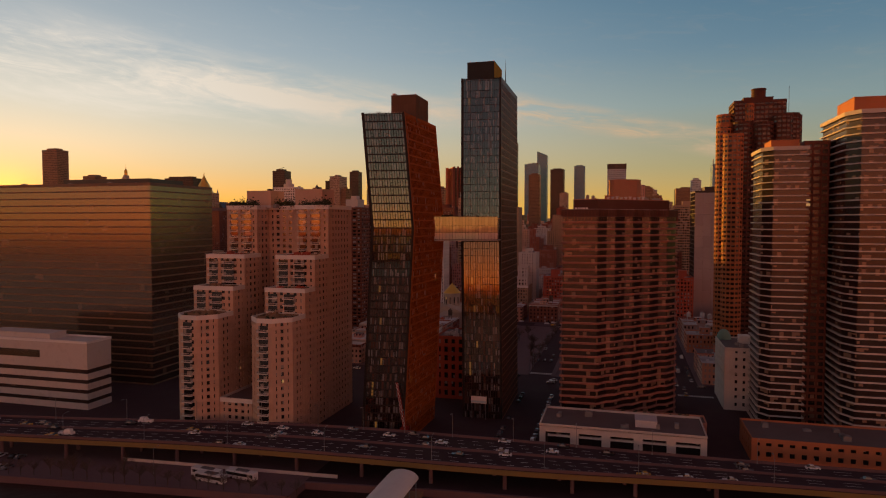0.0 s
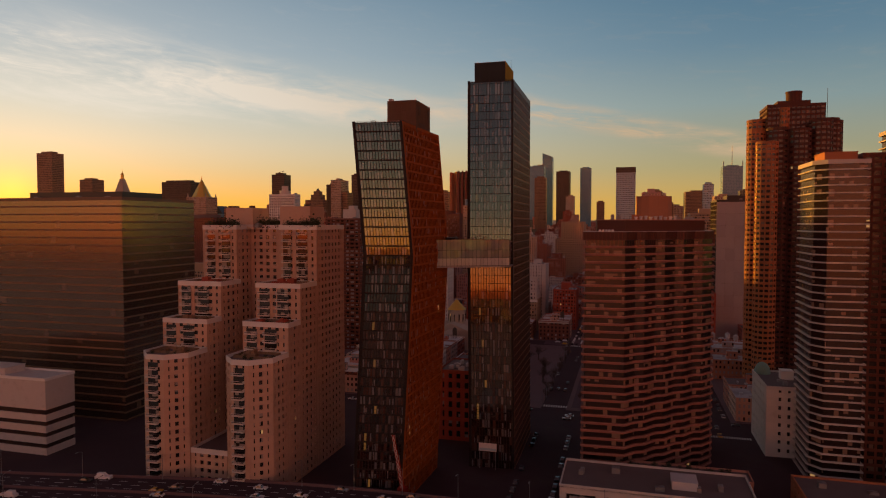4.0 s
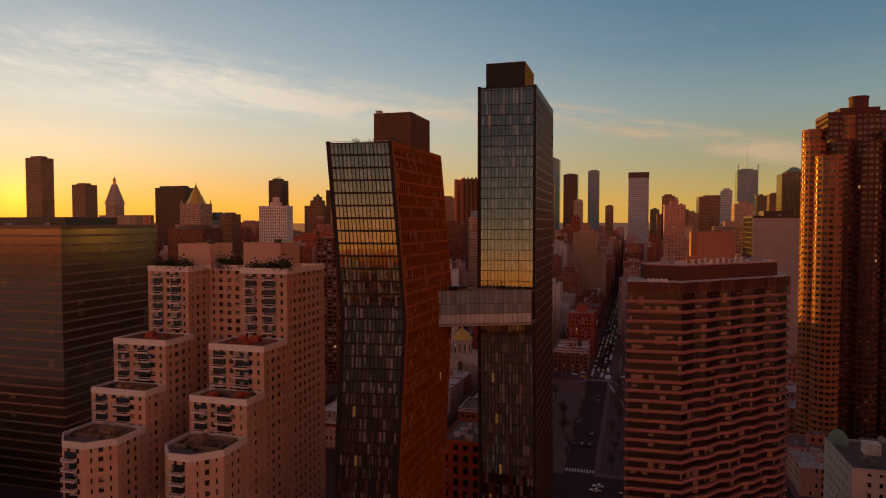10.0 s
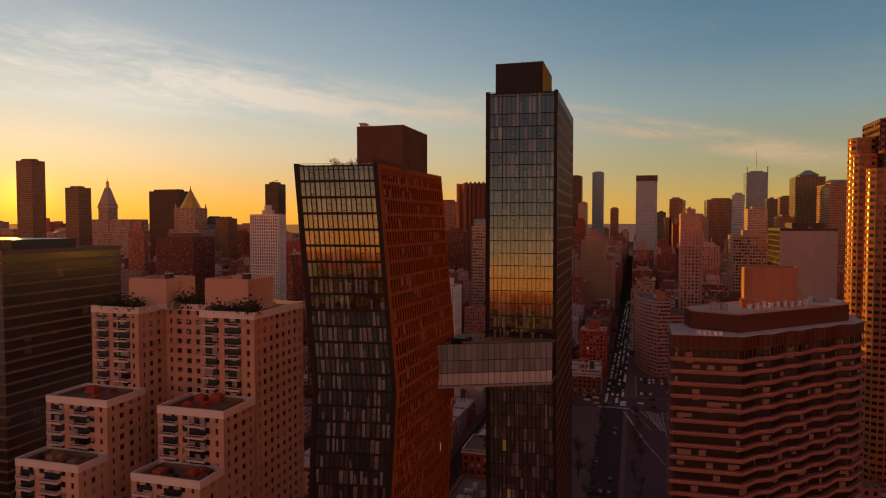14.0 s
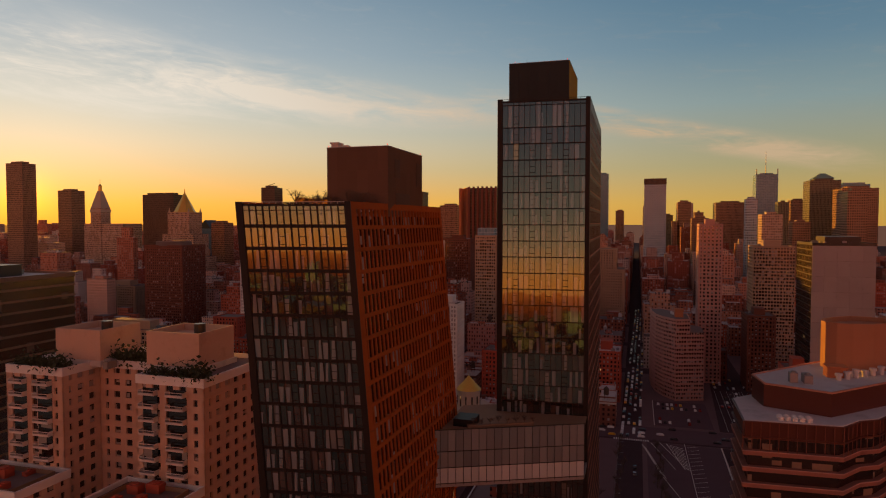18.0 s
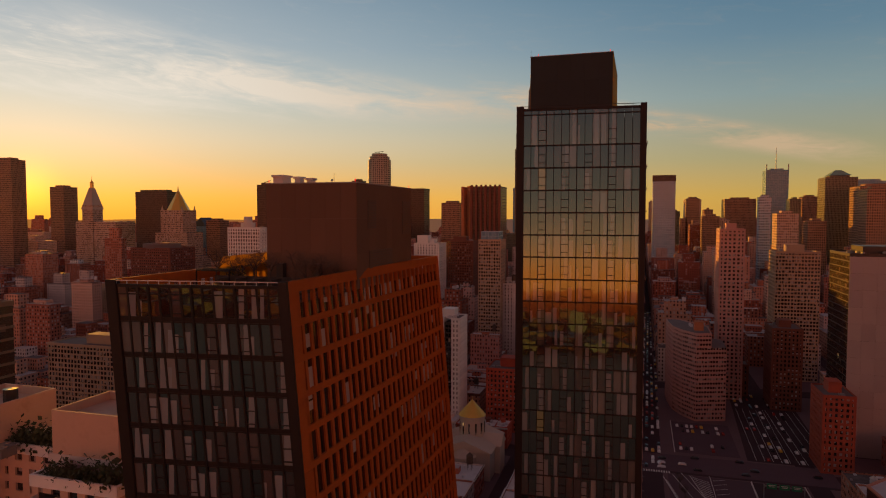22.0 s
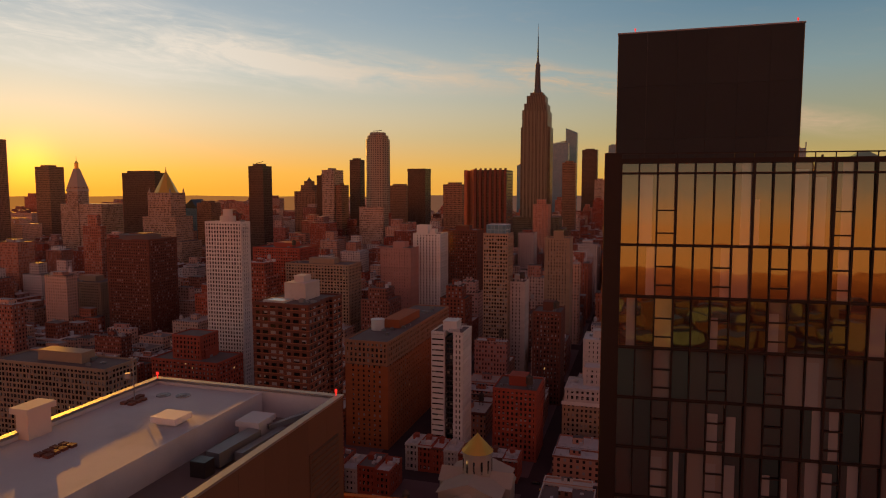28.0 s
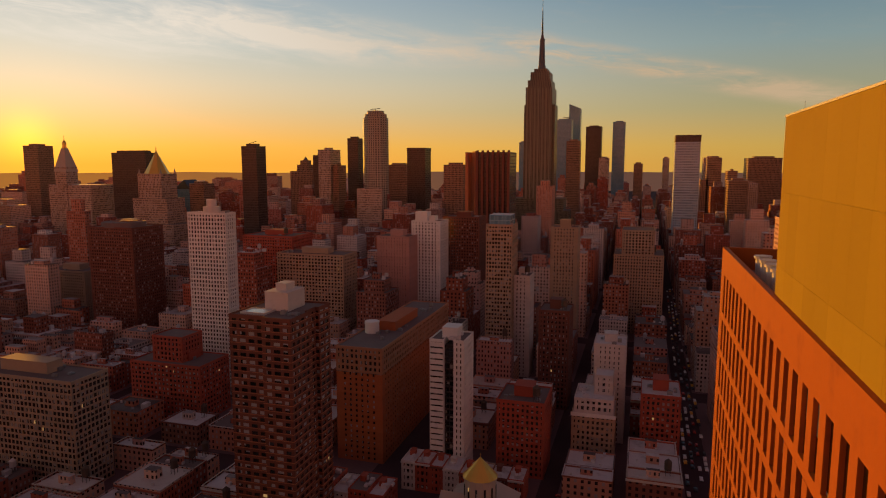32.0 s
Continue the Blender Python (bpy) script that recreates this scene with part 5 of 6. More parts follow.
# red brick house behind the towers
rb2 = thing("brick_house", "red brick building with tall windows and roof units", "building")
body(rb2, rect(-21.3, -2.6, 33, 60), 0, 31, 4.4, "red_brick", sill=1.7, bay=3.6, pier=1.9)
roof_units(rb2, -19, -6, 35, 55, 31.3, 7, rn, "roof_pale")

# domed church
ch = thing("church", "pale stone church with a gold conical dome", "church", (-70.5, 256, 0))
part("nave", Shape().box(-14, 14, -18, 16, 0, 15), "limestone", ch)
part("nave_roof", Shape().add([(-15, -19, 15), (15, -19, 15), (15, 17, 15), (-15, 17, 15), (0, -19, 20.5), (0, 17, 20.5)], [(0, 1, 4), (1, 2, 5, 4), (2, 3, 5), (3, 0, 4, 5), (3, 2, 1, 0)]), "limestone", ch)
part("transept", Shape().box(-17, 17, -6, 6, 0, 15).add([(-17.6, -6.6, 15), (17.6, -6.6, 15), (17.6, 6.6, 15), (-17.6, 6.6, 15), (-17.6, 0, 20), (17.6, 0, 20)], [(0, 1, 5, 4), (1, 2, 5), (2, 3, 4, 5), (3, 0, 4), (3, 2, 1, 0)]), "limestone", ch)
part("apse", Shape().cyl(0, -18, 6.5, 0, 13, 16).cyl(0, -18, 7, 13, 17, 16, 0.3), "limestone", ch)
part("drum", Shape().cyl(0, 0, 7.0, 17, 29, 16).cyl(0, 0, 7.5, 28.6, 29.4, 16), "limestone", ch)
for i in range(12):
    a = i * math.pi / 6
    part("slit_window", Shape().box(-0.4, 0.4, -0.2, 0.2, 20, 26), "window_glass", ch, at=(6.95 * math.cos(a), 6.95 * math.sin(a), 0)).rotation_euler[2] = a + math.pi / 2
part("gold_cone", Shape().cyl(0, 0, 7.6, 29.4, 37.6, 16, 0.15).cyl(0, 0, 0.12, 37.6, 39.4, 6), "gold_leaf", ch, "gold-leafed conical dome")

# ---- mid-town blocks that stand out ----


def block(label, x0, x1, y0, y1, z, wall, glass="city_glass", h=3.0, sill=1.35, bay=2.6, pier=1.35, deep=0.25, top=None, tank=False, units=2, name="apartment_tower", parapet=1.1, roof="roof_tar", boxes=1):
    ob = thing(name, label, "building")
    body(ob, rect(x0, x1, y0, y1), 0, z, h, wall, glass, sill, bay, pier, deep, roof=roof, parapet=parapet)
    w, d = x1 - x0, y1 - y0
    if boxes:
        roof_box(ob, x0 + w * 0.3, x0 + w * 0.7, y0 + d * 0.35, y0 + d * 0.75, z + 0.2, z + rn.uniform(4, 7), top or wall)
    roof_units(ob, x0 + 1, x1 - 1, y0 + 1, y1 - 1, z + 0.2, units, rn)
    if tank:
        water_tank(ob, x0 + w * 0.8, y0 + d * 0.2, z + 0.2)
    return ob


b1 = thing("apartment_tower", "brown brick apartment tower with a rooftop pool", "building")
B1 = [(-166.7, 219), (-150.5, 219), (-150.5, 217.4), (-137.7, 217.4), (-137.7, 233), (-139.4, 233), (-139.4, 241), (-137.7, 241), (-137.7, 251), (-166.7, 251)]
body(b1, B1, 0, 101, 2.97, "brown_brick", "paired_window", sill=1.45, bay=4.4, pier=1.3, deep=0.3)
roof_units(b1, -150, -140, 222, 230, 101.2, 3, rn)
part("pool_water", Shape().box(-163.5, -153.5, 224, 231, 101.2, 101.9), "pool_blue", b1)
part("pool_edge", Shape().ring(rect(-164.2, -152.8, 223.3, 231.7), 0.7, 101.2, 102.1), "white_concrete", b1)
me = Shape().ring(inset(B1, -0.25), 0.35, 0, 0.16).mesh("floor_line", "orange_brick")
for i in range(1, 34):
    piece("floor_line", me, b1, (0, 0, i * 2.97 + 1.2))
roof_box(b1, -158, -147, 232, 246, 101.2, 109, "white_concrete", "plant_room", "pale rooftop plant room")
roof_box(b1, -155, -150, 236, 243, 109.2, 112, "white_concrete", "plant_room")
os = block("long orange brick slab with pale upper storeys", -165, -138, 311, 436, 50, "slab_brick", h=2.94, sill=1.5, bay=3.6, pier=2.2, units=0, name="apartment_slab", boxes=0, parapet=0)
body(os, rect(-165, -138, 311, 436), 50.3, 63.5, 3.3, "buff_render", "city_glass", sill=1.3, bay=2.7, pier=1.3, deep=0.3)
roof_box(os, -157, -146, 352, 392, 63.7, 69, "slab_brick")
roof_units(os, -163, -140, 314, 430, 63.7, 14, rn)
bs = thing("roof_drum", "white round tank standing on a brick roof", "tank", (-158, 345, 63.7))
part("shell", Shape().cyl(0, 0, 4.2, 0, 6.5, 20).cyl(0, 0, 4.4, 6.5, 6.9, 20), "white_paint", bs)
wr = block("white concrete residential tower with balcony ribs", -312, -281, 381, 393, 128, "white_paint", h=2.9, sill=1.1, bay=2.4, pier=0.9, deep=0.7, boxes=0)
part("roof_drum", Shape().cyl(-296, 387, 5.8, 128, 133, 20).cyl(-296, 387, 3.5, 133, 138, 16), "white_concrete", wr)
block("tan brick apartment slab with rows of windows", -324, -258, 516, 545, 82, "tan_brick", bay=3.2, units=4)
block("red-brown brick apartment block with ledges", -375, -322, 540, 580, 94, "red_brick", units=4, tank=True)
block("pale plastered apartment house", -245, -213, 562, 590, 95, "pink_concrete", pier=2.2)
wtl = block("slender white tower with stepped top", -219, -190, 585, 612, 108, "white_paint", pier=2.0, bay=3.4)
roof_box(wtl, -216, -204, 588, 600, 108, 117, "white_paint")
gl = block("slender glass and brick tower under a blue crown", -119, -99, 470, 492, 117, "tan_brick", bay=2.2, pier=0.8, boxes=0)
part("crown", Shape().box(-117, -101, 472, 490, 117.3, 125), "glass_wall", gl, "blue glass crown")
wn = thing("narrow_white_tower", "narrow white concrete tower with dark balcony strip", "building")
body(wn, rect(-109, -101.6, 304, 324), 0, 73.4, 3.0, "white_paint", sill=2.2, bay=7, pier=5.4)
body(wn, rect(-101.5, -96.6, 306.5, 324), 0, 70, 3.0, "dark_panel", sill=0.9, bay=2.5, pier=0.2)
body(wn, rect(-96.5, -91, 304.5, 324), 0, 73.4, 3.0, "white_paint", sill=1.2, bay=2.5, pier=1.4)
roof_box(wn, -104, -96, 310, 320, 73.6, 79, "white_paint")
roof_units(wn, -108, -93, 306, 320, 73.6, 4, rn, "roof_pale")
block("red brick walk-up block with stepped roof", -77, -52, 318, 345, 40, "red_brick", tank=True, units=6)
block("brown apartment tower behind low roofs", -198, -161, 620, 650, 110, "brown_brick", units=3)
block("white brick setback house", -101, -87, 480, 500, 78, "white_concrete", pier=2.0, tank=True)
st2 = block("stepped brick apartment house", -321, -268, 330, 360, 36, "red_brick", bay=3.0, units=4)
body(st2, rect(-308, -285, 336, 356), 36, 52, 3.0, "red_brick", sill=1.3, bay=3.0, pier=1.5)
block("long beige apartment slab with a window grid", -345, -268, 235, 258, 57, "tan_brick", bay=2.6, pier=0.7, sill=1.0, name="apartment_slab", units=5)
dr = block("dark brick office block with round roof", -500, -450, 480, 520, 104, "brown_brick", units=3)
part("round_roof", Shape().cyl(-475, 498, 19, 104.3, 109, 24), "roof_tar", dr)
block("pale brick apartment house", -604, -549, 520, 550, 53, "tan_brick", units=3)
zz = block("tan brick stepped apartment block", -33, 13, 640, 690, 76, "tan_brick", tank=True, units=4)
body(zz, rect(-26, 4, 645, 685), 76, 99, 3.0, "tan_brick", sill=1.3, bay=3.0, pier=1.6)
block("grey brick loft block", -83, -60, 560, 585, 108, "tan_brick", pier=1.8, tank=True)
block("brown brick mid-rise with roof tank", -71, -51, 420, 445, 66, "brown_brick", tank=True)
block("red brick tenement block", -5, 16, 360, 388, 36, "red_brick", units=5, roof="roof_pale")
cb = block("cream brick stepped house with white cornice", -41, -18, 345, 373, 27, "tan_brick", units=2, roof="roof_pale", boxes=0)
body(cb, rect(-40, -19, 348, 373), 27.3, 34.5, 3.6, "white_concrete", "city_glass", sill=1.5, bay=3.0, pier=1.6, roof="roof_pale")
body(cb, rect(-30, -20, 358, 372), 34.8, 45, 3.4, "white_concrete", "city_glass", sill=1.6, bay=3.2, pier=2.0, roof="roof_pale")
part("cornice", Shape().box(-41.4, -17.6, 344.5, 345.2, 26.2, 28.2), "white_paint", cb)
roof_units(cb, -39, -31, 350, 370, 34.8, 5, rn, "roof_pale")
block("white loft house with roof sheds", -32, -14, 376, 400, 58, "white_concrete", pier=2.0, units=4, roof="roof_pale")
pc = thing("apartment_tower", "pale curved apartment house with balcony bands", "building")
PC = [(54.3, 376), (74, 383), (74, 410), (46, 440), (37, 440), (38, 421), (40.5, 402), (46, 388)]
body(pc, PC, 0, 50, 2.95, "pink_concrete", "city_glass", sill=1.55, bay=1.9, pier=0.4, deep=0.3, parapet=0)
body(pc, [(54.3, 376.1), (64, 379.6), (64, 410), (46, 439.9), (37.1, 439.9), (38.1, 421), (40.6, 402), (46.1, 388)], 50, 59, 3.0, "pink_concrete", "city_glass", sill=1.55, bay=1.9, pier=0.4, deep=0.3)
roof_box(pc, 54, 60, 392, 400, 59.2, 65, "orange_brick")
roof_units(pc, 46, 60, 396, 420, 59.2, 4, rn, "roof_pale")
low_shop = thing("corner_shop", "low dark building with a lit yellow billboard", "building")
body(low_shop, rect(78, 98, 452, 470), 0, 24, 4.0, "brown_brick", sill=1.6, bay=3.5, pier=1.6)
part("billboard", Shape().box(80, 88, 451.2, 451.7, 9, 14), "taxi_yellow", low_shop, "yellow billboard panel")
part("billboard", Shape().box(80.5, 88.5, 451.2, 451.7, 4.5, 8.6), "white_paint", low_shop, "pale billboard panel")
block("slender pale residential tower", 74, 92, 440, 462, 128, "pink_concrete", bay=2.8, pier=1.4, units=1)
sp = block("striped beige residential tower", 126, 160, 515, 545, 108, "tan_brick", sill=1.25, bay=2.4, pier=0.6, units=2)
block("orange-brown brick office house", 108, 128, 420, 450, 58, "brown_brick", units=4)
block("red brick corner house", 112, 128, 300, 326, 42, "red_brick", units=3)

# low rows round the church
lr = random.Random(8)
LOW = dict(glass="city_glass", sill=1.5, bay=2.3, pier=1.2, deep=0.2, parapet=0.8)
x = -119.0
while x < -60:
    w = lr.uniform(6.5, 9.5)
    z, wl = lr.uniform(11.5, 14.5), lr.choice(("white_concrete", "red_brick", "brown_brick", "red_brick", "tan_brick"))
    ob = thing("town_house", "low brick row house with a pale roof", "building", group="row houses by the church")
    body(ob, rect(x, x + w, 288.5, 303.2), 0, z, 3.3, "white_concrete" if x < -115 else wl, roof="roof_pale", **LOW)
    part("cornice", Shape().box(x - 0.1, x + w + 0.1, 287.9, 288.6, z - 0.5, z + 0.4), lr.choice(("white_concrete", "brown_brick")), ob)
    roof_box(ob, x + 2, x + 4.5, 296, 300, z + 0.2, z + 2.6, wl)
    roof_units(ob, x + 0.5, x + w, 290, 301, z + 0.2, 3, lr, "roof_pale")
    x += w + 0.1
x = -158.0
while x < -120:
    w = lr.uniform(7, 10)
    z, wl = lr.uniform(11, 14.5), lr.choice(("red_brick", "tan_brick", "red_brick", "white_concrete"))
    ob = thing("town_house", "low brick row house with a pale roof", "building", group="row houses by the church")
    body(ob, rect(x, x + w, 254.8, 273), 0, z, 3.3, wl, roof=lr.choice(("roof_pale", "roof_tar")), **LOW)
    roof_box(ob, x + 2, x + 4.5, 264, 268, z + 0.2, z + 2.6, wl)
    roof_units(ob, x + 0.5, x + w, 257, 271, z + 0.2, 5, lr, "roof_pale")
    x += w + 0.1

# ---- skyline ----


def tower(label, x0, x1, y0, z, wall, deep=None, name="skyscraper", cap=None):
    ob = thing(name, label, "skyscraper")
    d = deep or (x1 - x0)
    part("shaft", Shape().box(x0, x1, y0, y0 + d, 0, z), wall, ob)
    if cap:
        part("crown", Shape().box(x0 - 0.4, x1 + 0.4, y0 - 0.4, y0 + d + 0.4, z - cap, z + 0.8), "dark_wall", ob)
    else:
        part("plant_room", Shape().box(x0 + d * 0.2, x1 - d * 0.2, y0 + d * 0.2, y0 + d * 0.7, z, z + 3.5), wall, ob)
    return ob


tower("tall slim residential tower with flat top", -1102, -1064, 820, 240, "brown_wall", 30)
tower("slim dark residential tower in haze", -1173, -1137, 1000, 199, "brown_wall")
tower("broad dark glass office block", -866, -797, 900, 182, "dark_wall", 30)
t = tower("pale glass tower with a sloping roof", -825, -791, 1000, 118, "glass_wall")
part("sloping_roof", Shape().add([(-825, 1000, 118), (-791, 1000, 118), (-791, 1034, 118), (-825, 1034, 118), (-803, 1000, 135), (-803, 1034, 135)], [(0, 1, 4), (1, 2, 5, 4), (2, 3, 5), (3, 0, 4, 5)]), "tower_glass", t)
tower("brown masonry slab tower, flat roof", -753, -724, 950, 130, "brown_wall")
t = tower("slender dark residential tower with crane top", -594, -568, 870, 190, "dark_wall")
part("roof_crane", Shape().beam((-586, 880, 194), (-574, 880, 197), 0.8, 0.8), "black_metal", t)
t = tower("brown stone tower with stepped cap", -644, -600, 1100, 150, "brown_wall")
part("cap", Shape().box(-634, -610, 1108, 1132, 150, 162).box(-629, -615, 1112, 1128, 162, 170).cyl(-622, 1120, 5, 170, 177, 12, 0.5), "brown_wall", t)
tower("light concrete slab tower", -533, -511, 1000, 187, "stone_wall", 40)
tower("dark masonry slab tower, flat roof", -546, -534, 1006, 178, "dark_wall", 30)
tower("brown masonry slab tower, flat roof", -510, -499, 1006, 161, "brown_wall", 30)
tower("dark tower with vertical ribs", -596, -572, 1250, 216, "dark_wall")
t = thing("skyscraper", "pale glass tower with rounded stepped crown", "skyscraper")
for i, (r, z0, z1) in enumerate(((20.5, 0, 236), (18, 236, 242), (14, 242, 247))):
    part("tier", Shape().prism([(-423.5 + r * math.cos(6.28319 * (k + 0.5) / 12) * 0.98, 990 + r * math.sin(6.28319 * (k + 0.5) / 12)) for k in range(12)], z0, z1), "grey_grid", t)
part("base_block", Shape().box(-446, -404, 962, 968, 0, 125), "stone_wall", t)
part("roof_crane", Shape().beam((-430, 985, 249.5), (-414, 985, 250.5), 0.9, 0.9).cyl(-422, 985, 0.5, 247, 250, 6), "black_metal", t)
tower("brown glass office block, flat roof", -529, -487, 1300, 162, "brown_wall")
tower("dark bronze office tower", -429, -394, 1150, 192, "dark_wall", cap=5)
tower("brown brick tower, flat roof", -328, -294, 1050, 162, "brown_wall")
t = thing("skyscraper", "brown tower with deep vertical piers", "skyscraper")
part("shaft", Shape().prism([(-192, 727), (-153, 727), (-153, 770), (-201.5, 770), (-201.5, 748)], 0, 176), "dark_wall", t)
# piers of the sunward corner get orange brick as their sunlit colour
for i in range(4):
    p, q = Vector((-192.4, 726.2)).lerp(Vector((-202.4, 748)), i / 4 + 0.02), Vector((-192.4, 726.2)).lerp(Vector((-202.4, 748)), i / 4 + 0.15)
    part("pier", Shape().prism([(p.x, p.y), (q.x, q.y), (q.x + 2, q.y + 0.9), (p.x + 2, p.y + 0.9)], 0, 177), "orange_brick", t)
for i in range(7):
    x = -191 + i * 6.0
    part("pier", Shape().box(x, x + 2.6, 724.5, 728, 0, 168).add([(x, 724.5, 168), (x + 2.6, 724.5, 168), (x + 2.6, 728, 168), (x, 728, 168), (x, 727, 178), (x + 2.6, 727, 178), (x + 2.6, 728, 178), (x, 728, 178)], [(0, 1, 5, 4), (1, 2, 6, 5), (2, 3, 7, 6), (3, 0, 4, 7), (4, 5, 6, 7)]), "brown_brick", t)
# sunlit orange painted on the side piers too
for i in range(7):
    y = 729 + i * 6.0
    part("pier", Shape().box(-204.5, -201, y, y + 2.6, 0, 176), "orange_brick", t)
tower("slender blue glass tower", -431, -405, 2300, 240, "glass_wall")
tower("broad blue glass tower", -294, -241, 2200, 308, "glass_wall")
t = thing("skyscraper", "blue glass tower with a slanted top", "skyscraper")
part("shaft", Shape().prism(rect(-266, -227, 2350, 2390), 0, 340), "glass_wall", t)
part("slanted_top", Shape().add([(-266, 2350, 340), (-227, 2350, 340), (-227, 2390, 340), (-266, 2390, 340), (-266, 2350, 371), (-227, 2350, 355), (-227, 2390, 355), (-266, 2390, 371)], [(0, 1, 5, 4), (1, 2, 6, 5), (2, 3, 7, 6), (3, 0, 4, 7), (4, 5, 6, 7)]), "glass_wall", t)
part("deck", Shape().add([(-262, 2350, 322), (-285, 2345, 324), (-262, 2375, 322), (-262, 2350, 325), (-285, 2345, 326), (-262, 2375, 325)], [(0, 1, 4, 3), (1, 2, 5, 4), (3, 4, 5), (2, 1, 0), (0, 3, 5, 2)]), "dark_wall", t)
tower("dark brown masonry tower", -166, -138, 1400, 211, "brown_wall")
tower("dark glass office tower", -186, -139, 2100, 279, "dark_wall")
tower("stone tower with small top", -125, -99, 1800, 180, "stone_wall")
t = tower("slim gold-tinted glass tower", -111, -72, 2219, 299, "glass_wall")
tower("brown masonry tower, far off", -37, -13, 1900, 165, "brown_wall")
tower("grey stone tower, far off", 41, 59, 2000, 181, "stone_wall")
tower("white gridded office tower with dark crown", 37, 74, 1096, 207, "white_grid", 38, cap=10)
tower("brown masonry tower with setback", 110, 137, 1400, 175, "brown_wall")
tower("brown brick tower, plain top", 117, 145, 1100, 138, "brown_wall")
tower("wide pale masonry office tower", 198, 262, 1500, 176, "brown_wall")
t = tower("grey glass tower with roof antenna", 297, 345, 1600, 245, "glass_wall")
part("antenna", Shape().cyl(321, 1620, 1.2, 245, 300, 6, 0.3).box(297, 299, 1600, 1602, 245, 258).box(343, 345, 1600, 1602, 245, 258), "grey_steel", t)
t = tower("stone tower with green pyramid roof", 299, 345, 1092, 200, "grey_stone")
part("pyramid_roof", Shape().prism(rect(306, 338, 1099, 1131), 203, 212, rect(318, 326, 1111, 1119)), "green_copper", t)
tower("dark red office slab", 322, 371, 1000, 182, "brown_wall")
tower("slim striped residential tower", 189, 206, 1000, 167, "white_grid")
tower("far pale stone office tower", 119, 157, 1600, 178, "stone_wall")
# further towers to the north-west
tower("brown masonry tower, flat top", 137, 154, 1300, 151, "brown_wall", 34)
tower("pale stone block with small top", 140, 167, 1150, 132, "stone_wall", 34)
tower("grey stone tower, flat top", 309, 330, 1400, 173, "grey_stone", 34)
tower("brown masonry slab in the distance", 353, 384, 1500, 180, "brown_wall", 34)
tower("pale masonry block, flat roof", 196, 223, 900, 142, "stone_wall", 34)
tower("brown brick block, flat roof", 256, 281, 1000, 131, "brown_wall", 34)
tower("dark blue glass office tower", 397, 448, 1300, 203, "glass_wall", 34)
tower("red-brown office slab with flat roof", 303, 327, 900, 174, "brown_wall", 34)
tower("grey stone tower far off", 91, 115, 1700, 150, "grey_stone", 34)
tower("brown masonry tower far off", 99, 113, 1400, 133, "brown_wall", 34)
# clock tower with lantern
t = thing("clock_tower", "stone clock tower with a pyramid top and gold lantern", "skyscraper", (-959, 895, 0))
part("shaft", Shape().box(-12, 12, -12, 12, 0, 158), "stone_wall", t)
part("loggia", Shape().box(-13, 13, -13, 13, 150, 154), "limestone", t)
part("pyramid", Shape().prism(rect(-11.5, 11.5, -11.5, 11.5), 158, 190, rect(-3.6, 3.6, -3.6, 3.6)), "limestone", t)
part("lantern", Shape().cyl(0, 0, 3.2, 190, 199, 8).cyl(0, 0, 3.6, 199, 204, 8, 0.5).cyl(0, 0, 0.5, 204, 213, 6, 0.1), "gold_leaf", t)
part("wing", Shape().box(-30, 60, -10, 40, 0, 128), "stone_wall", t)
# pyramid-roofed tower
t = thing("pyramid_tower", "limestone tower with a gilded octagonal pyramid", "skyscraper", (-743, 858, 0))
part("base", Shape().box(-45, 45, -20, 30, 0, 70).box(-32, 32, -16, 26, 70, 110), "stone_wall", t)
part("shaft", Shape().box(-22, 22, -14, 22, 110, 148), "stone_wall", t)
part("pyramid", Shape().cyl(0, 4, 19, 148, 182, 8, 1.2).cyl(0, 4, 1.2, 182, 190, 8, 0.1), "gold_leaf", t)
for x, y in ((-20, -12), (20, -12), (20, 20), (-20, 20)):
    part("pinnacle", Shape().cyl(x, y, 2, 148, 156, 6, 0.2), "limestone", t)

# great stepped limestone tower with mast
t = thing("stepped_skyscraper", "limestone skyscraper with stepped crown, metal mast and spire", "skyscraper", (-181, 1140, 0))
part("base", Shape().box(-62, 62, -29, 29, 0, 26).box(-52, 52, -26, 26, 26, 85).box(-44, 44, -24, 24, 85, 105), "grey_stone", t)
part("shaft", Shape().box(-22, 22, -28.5, 28.5, 105, 290), "grey_stone", t)
part("shaft", Shape().box(-26, 26, -18, 18, 105, 262), "grey_stone", t)
part("setback", Shape().box(-19.5, 19.5, -24, 24, 290, 302).box(-16, 16, -19, 19, 302, 316).box(-11, 11, -12, 12, 316, 322), "grey_stone", t)
for i in range(7):
    x = -19 + i * 6.33
    part("pier", Shape().box(x - 1.1, x + 1.1, -29.3, -28.4, 105, 288), "weathered_stone", t)
part("mast", Shape().cyl(0, 0, 7.2, 322, 330, 12, 5.6).cyl(0, 0, 5.2, 330, 368, 12, 4.0).cyl(0, 0, 4.4, 368, 372, 12).cyl(0, 0, 3.4, 372, 381, 12, 1.5), "mast_metal", t)
for i in range(4):
    a = math.pi / 4 + i * math.pi / 2
    part("mast_fin", Shape().beam((5.8 * math.cos(a), 5.8 * math.sin(a), 326), (3.8 * math.cos(a), 3.8 * math.sin(a), 370), 0.8, 1.6), "mast_metal", t)
part("spire", Shape().cyl(0, 0, 1.6, 381, 400, 8, 1.2).cyl(0, 0, 1.0, 400, 420, 8, 0.7).cyl(0, 0, 0.45, 420, 443, 6, 0.15), "black_metal", t)

